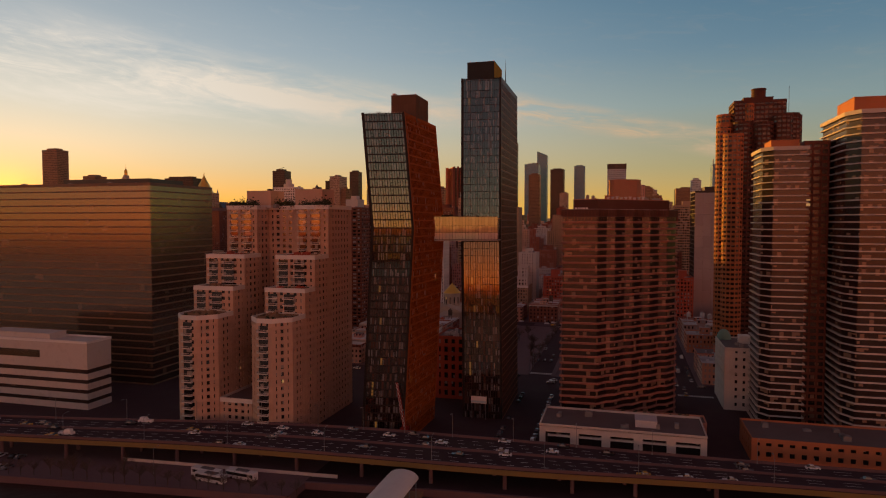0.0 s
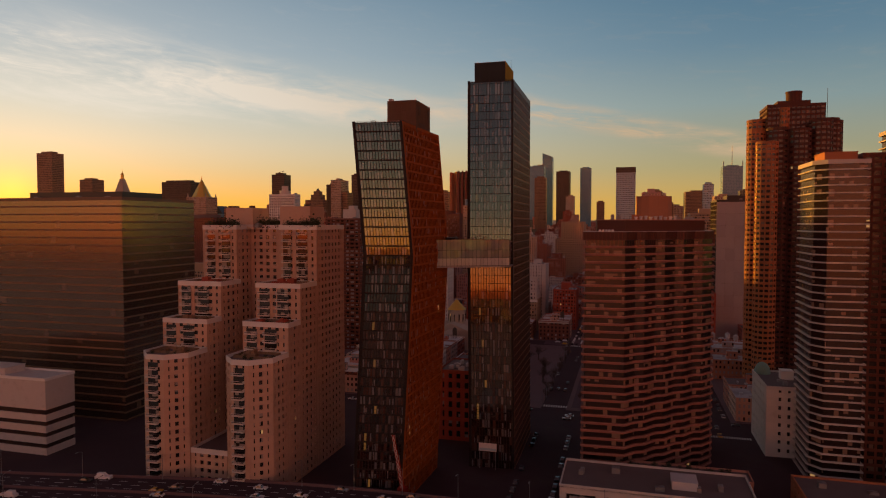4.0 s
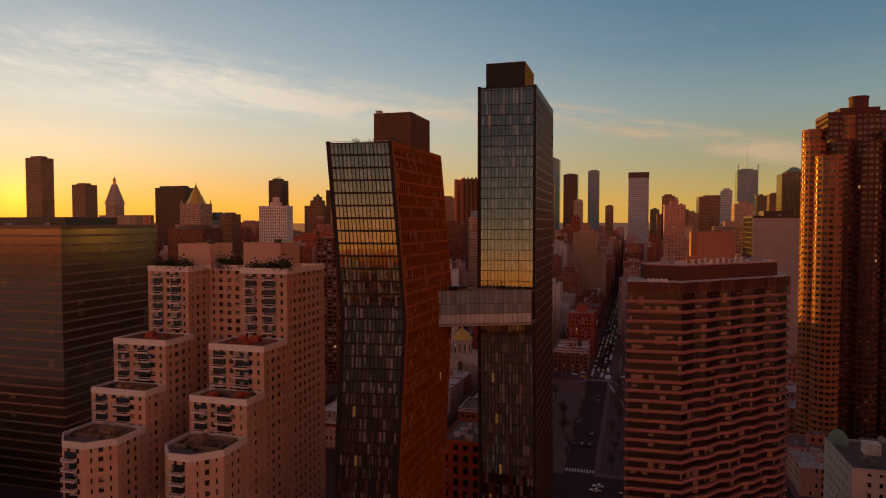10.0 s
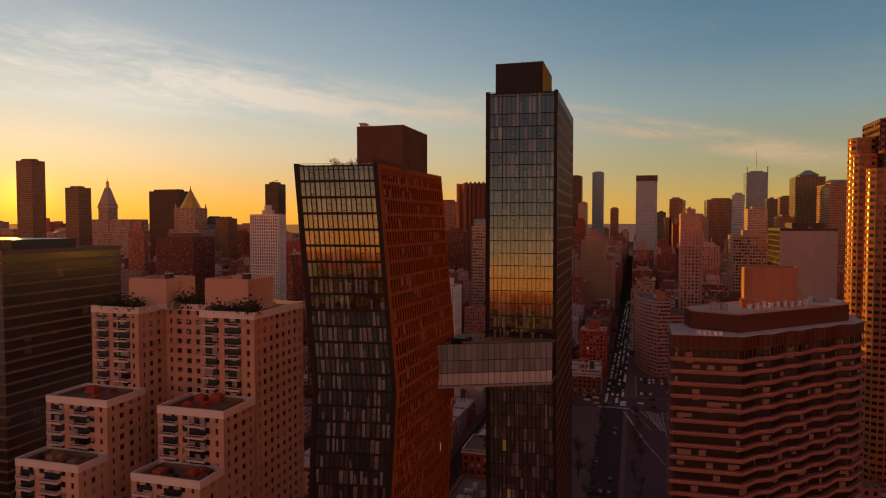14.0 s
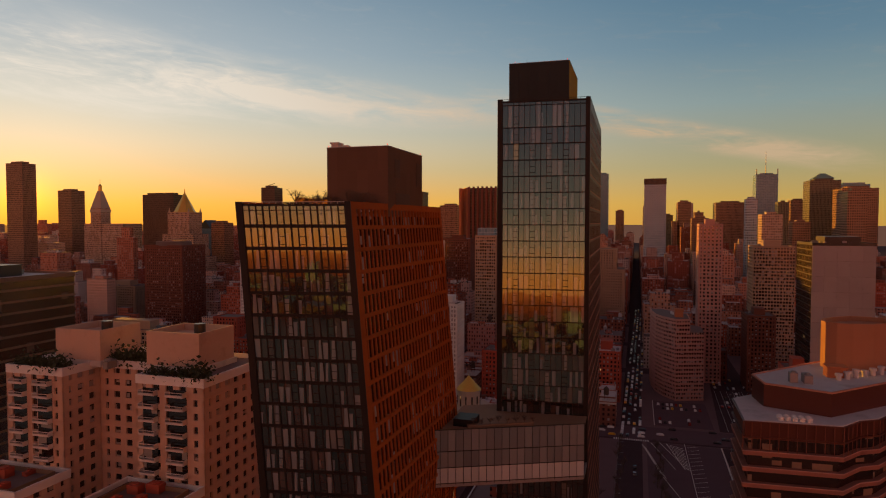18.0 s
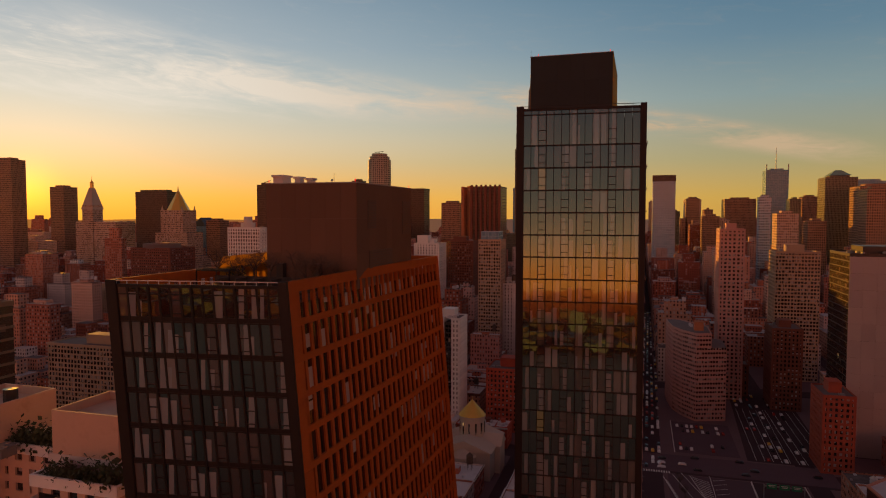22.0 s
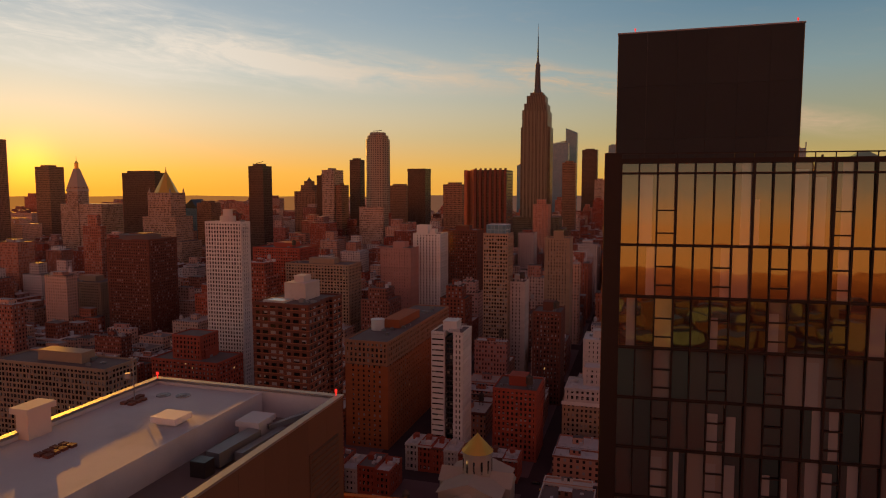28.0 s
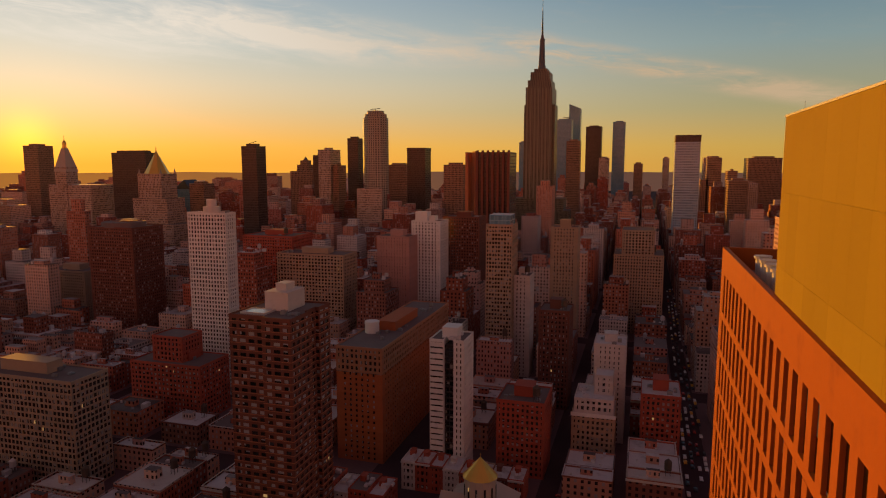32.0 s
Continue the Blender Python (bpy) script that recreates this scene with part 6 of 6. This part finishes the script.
# ---- streets and ordinary houses of the grid ----
KEEP = [(-170, -134, 215, 254), (-168, -136, 308, 440), (-310, -272, 378, 415), (-326, -256, 512, 548), (-378, -320, 537, 583), (-248, -210, 559, 593), (-222, -188, 582, 615),
        (-121, -97, 468, 495), (-112, -89, 301, 327), (-79, -50, 286, 347), (-120, -57, 286, 304), (-160, -116, 252, 276), (-7, 18, 357, 390), (-200, -159, 617, 653), (-103, -85, 478, 503), (-323, -266, 327, 363), (-348, -266, 232, 261), (-502, -448, 478, 523),
        (-606, -547, 518, 553), (-35, 15, 637, 693), (-85, -58, 558, 588), (-73, -49, 418, 448), (-43, -13, 340, 403), (34, 78, 300, 442), (72, 94, 438, 465), (124, 170, 512, 548),
        (106, 130, 298, 453), (128, 170, 328, 376), (-92, -50, 232, 278), (122, 182, 145, 190), (35, 104, 95, 328), (60, 105, 300, 472), (-206, -150, 722, 775), (-245, -110, 1108, 1172),
        (15, 37, 100, 280), (-30, 0, 95, 130)]
for a, b, c, d in ((-1180, -1130, 1000, 1040), (-980, -880, 880, 940), (-790, -680, 835, 890)):
    KEEP.append((a, b, c, d))


def clear(x0, x1, y0, y1):
    return all(x1 < a or x0 > b or y1 < c or y0 > d for a, b, c, d in KEEP)


rc = random.Random(42)
clutter = Shape()


def roof_things(x0, x1, y0, y1, z, n):
    """Small sheds, skylights, chimneys and tanks on a roof."""
    for _ in range(n):
        x, y = rk.uniform(x0 + 1, x1 - 2.5), rk.uniform(y0 + 1, y1 - 2.5)
        k = rk.random()
        if k < 0.12:
            for dx, dy in ((0.4, 0.4), (2.2, 0.4), (2.2, 2.2), (0.4, 2.2)):
                clutter.box(x + dx, x + dx + 0.2, y + dy, y + dy + 0.2, z, z + 2.6)
            clutter.cyl(x + 1.4, y + 1.4, 1.6, z + 2.6, z + 5.6, 10).cyl(x + 1.4, y + 1.4, 1.7, z + 5.6, z + 6.9, 10, 0.1)
        elif k < 0.35:
            clutter.box(x, x + rk.uniform(2, 3.5), y, y + rk.uniform(2, 3.5), z, z + rk.uniform(2.2, 3.2))
        else:
            clutter.box(x, x + rk.uniform(0.6, 2.0), y, y + rk.uniform(0.6, 2.0), z, z + rk.uniform(0.5, 1.6))


rk = random.Random(77)


def house(x0, x1, y0, y1, z, near):
    if near == 1:
        s = Shape().box(x0, x1, y0, y1, 0, z)
        w, d = (x1 - x0), (y1 - y0)
        if z > 40:
            s.box(x0 + w * 0.18, x1 - w * 0.18, y0 + d * 0.18, y1 - d * 0.18, z, z * 1.2)
        s.box(x0 + w * 0.35, x0 + w * 0.6, y0 + d * 0.4, y0 + d * 0.6, z, z * (1.2 if z > 40 else 1.0) + rc.uniform(2.4, 5.0))
        s.ring(rect(x0 - 0.1, x1 + 0.1, y0 - 0.1, y1 + 0.1), 0.5, z - 0.5, z + 0.9)
        roof_things(x0, x1, y0, y1, z * 1.2 if z > 40 else z, 5)
        tagged(new("apartment_house", s.mesh("apartment_house", "city_wall")), rc.choice(["brick house with rows of windows and a flat roof", "masonry building with flat tarred roof and parapet"]), "building", "houses of the grid")
        return
    ob = thing("town_house" if z < 26 else "apartment_house", rc.choice(["brick house with rows of windows and a flat roof", "masonry building with flat tarred roof and parapet", "plain brick building with roof bulkhead"]), "building", group="houses of the grid")
    s = Shape().box(x0, x1, y0, y1, 0, z)
    if z > 45 and rc.random() < 0.6:
        w, d = (x1 - x0) * 0.18, (y1 - y0) * 0.18
        s.box(x0 + w, x1 - w, y0 + d, y1 - d, z, z * 1.22)
        z2 = z * 1.22
    else:
        z2 = z
    part("wall", s, "city_wall", ob)
    if near > 1:
        part("parapet", Shape().ring(rect(x0 - 0.1, x1 + 0.1, y0 - 0.1, y1 + 0.1), 0.45, z, z + 0.9), "city_wall", ob)
        if rc.random() < 0.6:
            part("coping", Shape().ring(rect(x0 - 0.2, x1 + 0.2, y0 - 0.2, y1 + 0.2), 0.6, z + 0.9, z + 1.05), rc.choice(["white_concrete", "limestone", "roof_pale"]), ob)
        w, d = x1 - x0, y1 - y0
        part("bulkhead", Shape().box(x0 + w * 0.35, x0 + w * 0.6, y0 + d * 0.4, y0 + d * 0.6, z2, z2 + rc.uniform(2.4, 4.5)), "city_wall", ob)
        if near > 1:
            for k in range(rc.randint(2, 4)):
                ux, uy = rc.uniform(x0 + 1, x1 - 3), rc.uniform(y0 + 1, y1 - 3)
                part("roof_unit", Shape().box(ux, ux + rc.uniform(0.8, 2.2), uy, uy + rc.uniform(0.8, 2.2), z, z + rc.uniform(0.6, 1.8)), "roof_pale", ob)
            part("roof_sheet", Shape().box(x0 + 0.6, x1 - 0.6, y0 + 0.6, y1 - 0.6, z + 0.01, z + 0.06), rc.choice(["roof_pale", "roof_tar", "roof_pale", "roof_pale", "white_concrete"]), ob)
            if rc.random() < 0.35:
                water_tank(ob, x0 + w * 0.75, y0 + d * 0.75, z2, 1.7)
            if z < 26 and rc.random() < 0.7:
                part("cornice", Shape().box(x0 - 0.4, x1 + 0.4, y0 - 0.55, y0 + 0.1, z - 0.7, z + 0.3), rc.choice(["white_concrete", "brown_brick", "limestone"]), ob)


def fill():
    ys = AVENUES
    for bi in range(len(STREETS) - 1):
        xa, xb = STREETS[bi] + half(STREETS[bi]), STREETS[bi + 1] - half(STREETS[bi + 1])
        for ai in range(len(ys) - 1):
            ya, yb = ys[ai] + 13, ys[ai + 1] - 13
            cx, cy = (xa + xb) / 2, (ya + yb) / 2
            # outside the widest view
            ang = math.degrees(math.atan2(-(cx - 20), cy + 120))
            if not -24 < ang < 56 or (cx > 190 and cy < 300):
                continue
            far = cy > 640 or cx < -420
            if cy <= 880:
                setting("pavement", Shape().box(xa - 2.5, xb + 2.5, ya - 3, yb + 3, -0.3, 0.16), "paving", "concrete pavement round a city block", "pavement")
            mass = Shape()
            y = ya
            step = 30 if cy > 880 else (17 if cy < 470 else 24)
            while y < yb - 6:
                dy = min(rc.uniform(step * 0.6, step * 1.5), yb - y)
                for row in (0, 1):
                    x0, x1 = (xa, xa + (xb - xa) * 0.46) if row == 0 else (xa + (xb - xa) * 0.54, xb)
                    end = y < ya + 28 or y > yb - 40
                    r = rc.random()
                    if cy < 290:
                        z = rc.uniform(10, 18)
                    elif cy < 470:
                        z = rc.uniform(12, 20) if r < 0.84 else rc.uniform(24, 36) if r < 0.97 else rc.uniform(40, 52)
                    elif cy < 730:
                        z = rc.uniform(14, 24) if r < 0.62 else rc.uniform(26, 44) if r < 0.94 else rc.uniform(50, 68)
                    elif cy < 900:
                        z = rc.uniform(18, 32) if r < 0.5 else rc.uniform(32, 56) if r < 0.94 else rc.uniform(58, 80)
                    else:
                        z = rc.uniform(25, 50) if r < 0.6 else rc.uniform(48, 76) if r < 0.95 else rc.uniform(80, 105)
                    if end and cy > 290:
                        z *= 1.25
                    if cy < 470 and y < 345:
                        z = 11 + (z % 5)
                    if cx < -380 and cy < 600 and r > 0.8:
                        z *= 1.3
                    gx = rc.uniform(0, 3)
                    if not clear(x0, x1, y, y + dy):
                        continue
                    if far:
                        w = (x1 - x0)
                        mass.box(x0, x1 - gx, y, y + dy - rc.uniform(0, 3), 0, z)
                        if cy < 1000 and dy > 8:
                            roof_things(x0, x1 - gx, y, y + dy, z, 5)
                        mass.box(x0 + w * 0.2, x1 - w * 0.3, y + dy * 0.2, y + dy * 0.7, z, z + rc.uniform(3, 14))
                    else:
                        house(x0, x1 - gx, y, y + dy - rc.uniform(0, 0.6), z, 2 if cy < 480 and -300 < cx < 110 else 1)
                y += dy
            if far and mass.v:
                tagged(new("city_block", mass.mesh("city_block", "far_wall")), "dense far block of masonry buildings", "buildings", kind="stuff")


fill()
tagged(new("roof_clutter", clutter.mesh("roof_clutter", "roof_mixed")), "pale sheds, tanks and vents on city roofs", "roof fittings", kind="stuff")

# ---- cars ----


def car(paint, name="car", lab="", van=False):
    ob = thing(name, lab, "car", (0, 0, -50), "cars on the streets")
    L2, W2 = (2.3, 0.92) if not van else (2.9, 1.0)
    H = 0.78 if not van else 1.2
    s = Shape()
    s.prism([(-W2, -L2), (W2, -L2), (W2, L2), (-W2, L2)], 0.28, H, [(-W2 * 0.95, -L2 * 0.97), (W2 * 0.95, -L2 * 0.97), (W2 * 0.95, L2 * 0.97), (-W2 * 0.95, L2 * 0.97)])
    part("body", s, paint, ob)
    top = 1.45 if not van else 2.2
    c = Shape().prism([(-W2 * 0.92, -L2 * 0.75), (W2 * 0.92, -L2 * 0.75), (W2 * 0.92, L2 * 0.35), (-W2 * 0.92, L2 * 0.35)], H, top - 0.06,
                      [(-W2 * 0.75, -L2 * (0.45 if not van else 0.74)), (W2 * 0.75, -L2 * (0.45 if not van else 0.74)), (W2 * 0.75, L2 * 0.08), (-W2 * 0.75, L2 * 0.08)])
    part("cabin_glass", c, "window_glass" if not van else paint, ob)
    k = 0.45 if not van else 0.74
    part("roof_panel", Shape().box(-W2 * 0.76, W2 * 0.76, -L2 * k, L2 * 0.09, top - 0.06, top), paint, ob)
    for x in (-W2 + 0.06, W2 - 0.06):
        for y in (-L2 * 0.62, L2 * 0.62):
            w = Shape()
            w.prism([(0.33 * math.cos(a * 0.7854), 0.33 * math.sin(a * 0.7854)) for a in range(8)], -0.1, 0.1)
            o = part("wheel", w, "rubber", ob, at=(x, y, 0.33))
            o.rotation_euler[1] = radians(90)
    return ob


CARS = [car("white_car", "car", "white saloon car on the road"), car("dark_car", "car", "black car on the road"), car("grey_car", "car", "silver grey car on the road"),
        car("red_car", "car", "dark red car on the road"), car("white_car", "van", "white delivery van on the road", True), car("taxi_yellow", "taxi", "yellow taxi on the road")]


def place(x, y, z, turn, kind):
    return copy_thing(CARS[kind], pose(x, y, z, 0, 0, turn))


KINDS = [0, 0, 0, 1, 1, 2, 2, 1, 3, 4, 2, 0, 1, 5]
for k, spin in ((0.08, 90), (0.20, 90), (0.32, 90), (0.44, 90), (0.56, -90), (0.68, -90), (0.80, -90), (0.92, -90)):
    line = lerp_line(k)
    i = 8
    while i < 44:
        f = rc.random()
        p = line[i].lerp(line[i + 1], f)
        dv = line[i + 1] - line[i]
        if rc.random() < 0.22:
            place(p.x, p.y, p.z + 0.02, math.degrees(math.atan2(dv.y, dv.x)) + spin - 180 * 0, rc.choice(KINDS))
        i += 1
# parked rows on the quay and in the lots
for i in range(20):
    if rc.random() < 0.75:
        place(-200 + i * 2.9, -104 + i * 0.12 + rc.uniform(-0.3, 0.3), 0.02, rc.choice((0, 180)), rc.choice(KINDS[:8]))
    if rc.random() < 0.6:
        place(-205 + i * 2.9, -96 + i * 0.2, 0.02, 0, rc.choice(KINDS[:8]))
for i in range(12):
    y = 108 + i * 14 + rc.uniform(-3, 3)
    for x in (18.5, 22.5, 26.5):
        if rc.random() < 0.3:
            place(x, y + rc.uniform(-2, 2), 0.03, 0, rc.choice(KINDS))
for i in range(12):
    for x in (21.2, 36.0):
        if rc.random() < 0.75:
            place(x, -30 + i * 7.2, 0.03, 0, rc.choice(KINDS))
for i in range(16):
    y = 60 + i * 11
    for x in (103, 108.5):
        if rc.random() < 0.5:
            place(x, y + rc.uniform(-2, 2), 0.03, 0, rc.choice(KINDS))
for i in range(22):
    for y in (79, 84, 90):
        if rc.random() < 0.16:
            place(-120 + i * 11 + rc.uniform(-3, 3), y, 0.03, 90, rc.choice(KINDS))

# tunnel plaza: lots, cross road, approach lanes, markings, gantry signs
setting("pavement_plaza", Shape().box(33, 100, 100, 276, -0.2, 0.20), "worn_asphalt", "open asphalt approach plaza with worn markings", "pavement")
setting("road_cross", Shape().box(-4, 118, 280, 306, -0.2, 0.21), "worn_asphalt", "worn asphalt cross road over the approach", "road")
setting("pavement_lot", Shape().box(38, 74, 311, 372, -0.2, 0.22), "worn_asphalt", "open asphalt parking lot", "pavement")
setting("road_approach", Shape().prism([(77, 308), (121, 308), (126, 470), (84, 450)], -0.2, 0.20), "asphalt", "dark approach lanes to the tunnel", "road")
setting("road_ramp", Shape().box(74, 99, 150, 276, -0.2, 0.215), "asphalt", "dark sunken ramp lanes below the signs", "road")
marks = thing("road_marking", "worn white road markings on the plaza", "road marking", kind="structure")


def line(x0, y0, x1, y1, w=0.28):
    part("lane_line", Shape().beam((x0, y0, 0.235), (x1, y1, 0.235), w, 0.012), "line_paint", marks)


for i in range(14):
    k = i / 14
    part("hatch_line", Shape().beam((30.5 + 9.5 * k, 270 - 46 * k, 0.235), (33.2 + 9.5 * k, 263 - 46 * k, 0.235), 0.4, 0.012), "line_paint", marks)
    part("hatch_line", Shape().beam((44 + 7.5 * k, 275 - 38 * k, 0.235), (53 + 1.5 * k, 269 - 36 * k, 0.235), 0.4, 0.012), "line_paint", marks)
    part("bay_line", Shape().beam((55.4, 272 - i * 6.0, 0.235), (61.5, 275 - i * 6.0, 0.235), 0.25, 0.012), "line_paint", marks)
for a in ((30.5, 272, 40, 224), (40, 224, 52, 180), (35.5, 275, 47, 235), (44, 276, 52, 236), (54.2, 278, 55.2, 190), (74, 276, 73.6, 190), (40, 278, 50, 246)):
    line(*a)
for k in range(5):
    x = 82 + k * 4.4
    line(x, 310, x + 2.5, 416, 0.2)
    line(x + 22, 310, x + 22, 416, 0.2)
for i in range(16):
    part("crossing_bar", Shape().box(14 + i * 1.3, 14.7 + i * 1.3, 276.5, 279.5, 0.23, 0.242), "line_paint", marks)
    part("crossing_bar", Shape().box(99 + i * 1.1, 99.6 + i * 1.1, 69, 72, 0.03, 0.042), "line_paint", marks)
    part("crossing_bar", Shape().box(13 + i * 1.3, 13.7 + i * 1.3, 99, 103, 0.03, 0.042), "line_paint", marks)
for x0 in (38, 74, 99):
    part("kerb_line", Shape().box(x0, x0 + 0.5, 311 if x0 == 38 else 160, 372 if x0 == 38 else 276, 0.1, 0.6), "white_concrete", marks, "pale concrete kerb")
# lines of traffic too far to tell apart
traffic = {"white_car": Shape(), "dark_car": Shape(), "red_car": Shape(), "taxi_yellow": Shape()}
rq = random.Random(9)


def far_car(x, y, along):
    s = traffic[rq.choice(("white_car", "white_car", "dark_car", "dark_car", "red_car", "dark_car", "white_car", "taxi_yellow"))]
    a, b = (0.9, 2.2) if along else (2.2, 0.9)
    s.box(x - a, x + a, y - b, y + b, 0.4, 0.95)
    s.prism(rect(x - a * 0.85, x + a * 0.85, y - b * 0.7, y + b * 0.6), 0.95, 1.55, rect(x - a * 0.7, x + a * 0.7, y - b * 0.45, y + b * 0.35))


for i in range(95):
    y = 284 + i * 6.4
    for x in (18.5, 22, 25.5, 29):
        if rq.random() < 0.5:
            far_car(x + (y - 280) * 0.012, y + rq.uniform(-1, 1), True)
for i in range(26):
    for x in (84, 88.4, 93, 97.5, 106, 111):
        if rq.random() < 0.28:
            far_car(x + i * 0.1, 312 + i * 5.6, True)
for i in range(30):
    for y in (284, 291, 298, 303):
        if rq.random() < 0.2:
            far_car(-60 + i * 6 + rq.uniform(-1, 1), y, False)
for i in range(10):
    for y in (318, 326, 352, 362):
        if rq.random() < 0.6:
            far_car(42 + i * 3.0, y, True)
for paint, s in traffic.items():
    tagged(new("traffic", s.mesh("traffic", paint)), "distant cars queued on the streets", "cars", kind="stuff")
gan = thing("sign_gantry", "steel gantry with three green road signs", "road sign", (86, 257, 0))
part("post", Shape().cyl(-9, 0, 0.3, 0, 7, 8).cyl(9, 0, 0.3, 0, 7, 8), "grey_steel", gan)
part("beam", Shape().beam((-9, 0, 6.4), (9, 0, 6.4), 0.4, 0.8), "grey_steel", gan)
for x in (-5.6, 0, 5.6):
    b = part("sign_panel", Shape().box(x - 2.2, x + 2.2, -0.5, -0.3, 5.2, 7.8), "sign_green", gan)
    part("text_bar", Shape().box(x - 1.6, x + 1.6, -0.53, -0.5, 6.9, 7.2).box(x - 1.3, x + 1.3, -0.53, -0.5, 6.2, 6.5), "white_paint", b)

# ---- quay: ferry shelter, buses, lot walls, trees, crane ----
fer = thing("ferry_shelter", "white curved ferry landing roof on posts", "shelter", (2, -88, 0))
s = Shape()
for i in range(10):
    a0, a1 = math.pi * i / 10, math.pi * (i + 1) / 10
    x0, z0, x1, z1 = 5.2 * math.cos(a0), 6.2 + 2.6 * math.sin(a0), 5.2 * math.cos(a1), 6.2 + 2.6 * math.sin(a1)
    s.add([(x0, -55, z0), (x1, -55, z1), (x1, 2, z1), (x0, 2, z0), (x0, -55, z0 - 0.15), (x1, -55, z1 - 0.15), (x1, 2, z1 - 0.15), (x0, 2, z0 - 0.15)],
          [(0, 1, 2, 3), (7, 6, 5, 4), (0, 4, 5, 1), (2, 6, 7, 3)])
part("roof_shell", s, "white_paint", fer, "white curved roof shell")
for i in range(9):
    for x in (-4.8, 4.8):
        part("post", Shape().cyl(x, -54 + i * 6.8, 0.18, -3, 6.4, 8), "grey_steel", fer)
part("deck", Shape().box(-5.5, 5.5, -56, 8, -1.2, 0.15), "wood_deck", fer)


def bus(x, y, turn):
    ob = thing("bus", "white city bus with dark window strip", "bus", (x, y, 0.02), "buses on the quay")
    part("body", Shape().box(-1.25, 1.25, -6, 6, 0.4, 3.1), "white_car", ob)
    part("window_strip", Shape().box(-1.28, 1.28, -5.6, 5.6, 1.5, 2.5), "window_glass", ob)
    part("roof_pod", Shape().box(-0.9, 0.9, -3, 2, 3.1, 3.4), "grey_car", ob)
    for yy in (-3.8, 3.6):
        for xx in (-1.2, 1.2):
            w = Shape().prism([(0.48 * math.cos(a * 0.628), 0.48 * math.sin(a * 0.628)) for a in range(10)], -0.14, 0.235)
            part("wheel", w, "rubber", ob, at=(xx, yy, 0.48)).rotation_euler[1] = radians(90)
    ob.rotation_euler[2] = radians(turn)
    return ob


b0 = bus(-70, -89.5, 83)
copy_thing(b0, pose(-57, -88.0, 0.02, 0, 0, 83))
copy_thing(b0, pose(-66, -93.0, 0.02, 0, 0, 83))
wall = thing("lot_wall", "low concrete wall along the parking lot", "wall", kind="structure")
part("wall_run", Shape().beam((-110, -84, 0.6), (-25, -78.5, 0.6), 0.4, 1.2), "white_concrete", wall)
tr = [bare_tree(-120, -97, 0, 9, 31, "quay_tree", "bare winter street tree on the quay"), bare_tree(-100, -95, 0, 8, 32, "quay_tree", "bare winter street tree on the quay")]
for i in range(22):
    copy_thing(tr[i % 2], pose(-140 + i * 5.2, -105 + i * 0.35 + rc.uniform(-1, 1), 0, 0, 0, 47 * i) @ Matrix.Scale(rc.uniform(0.7, 1.1), 4))
for i in range(26):
    copy_thing(tr[i % 2], pose(rc.uniform(17, 21) if i % 2 else rc.uniform(37, 42), 104 + i * 6.4, 0, 0, 0, 31 * i) @ Matrix.Scale(rc.uniform(0.8, 1.4), 4))
for i in range(30):
    copy_thing(tr[i % 2], pose(-46 + rc.uniform(0, 60), 110 + rc.uniform(0, 110), 0, 0, 0, 31 * i) @ Matrix.Scale(rc.uniform(0.9, 1.5), 4))
cr = thing("site_crane", "red and white lattice crane leaning by the drive", "crane", (-11.6, -44.5, 0))
base, tip = Vector((0, 0, 9)), Vector((-4.0, 2, 26))
for dx, dy in ((-0.5, -0.5), (0.5, -0.5), (0.5, 0.5), (-0.5, 0.5)):
    o = Vector((dx, dy, 0))
    part("chord", Shape().beam(base + o, tip + o * 0.5, 0.14, 0.235), "red_car", cr)
for i in range(10):
    p, q = base.lerp(tip, i / 10), base.lerp(tip, (i + 1) / 10)
    part("lacing", Shape().beam(p + Vector((-0.5, -0.5, 0)), q + Vector((0.5, -0.5, 0)), 0.09, 0.09).beam(p + Vector((0.5, -0.5, 0)), q + Vector((-0.5, -0.5, 0)), 0.09, 0.09), "white_paint", cr)
part("cab", Shape().box(-1.4, 1.4, -1.6, 1.6, 0, 9).box(-1.0, 1.0, -2.2, -1.6, 7, 9), "red_car", cr)
for c in CARS:
    c.location = (-190 + CARS.index(c) * 3.2, -90, 0.02)
copy_thing(lamp0, pose(-90, -92, 0, 0, 0, 0))
for i in range(10):
    copy_thing(lamp0, pose(17.5, 100 + i * 18, 0, 0, 0, -90))
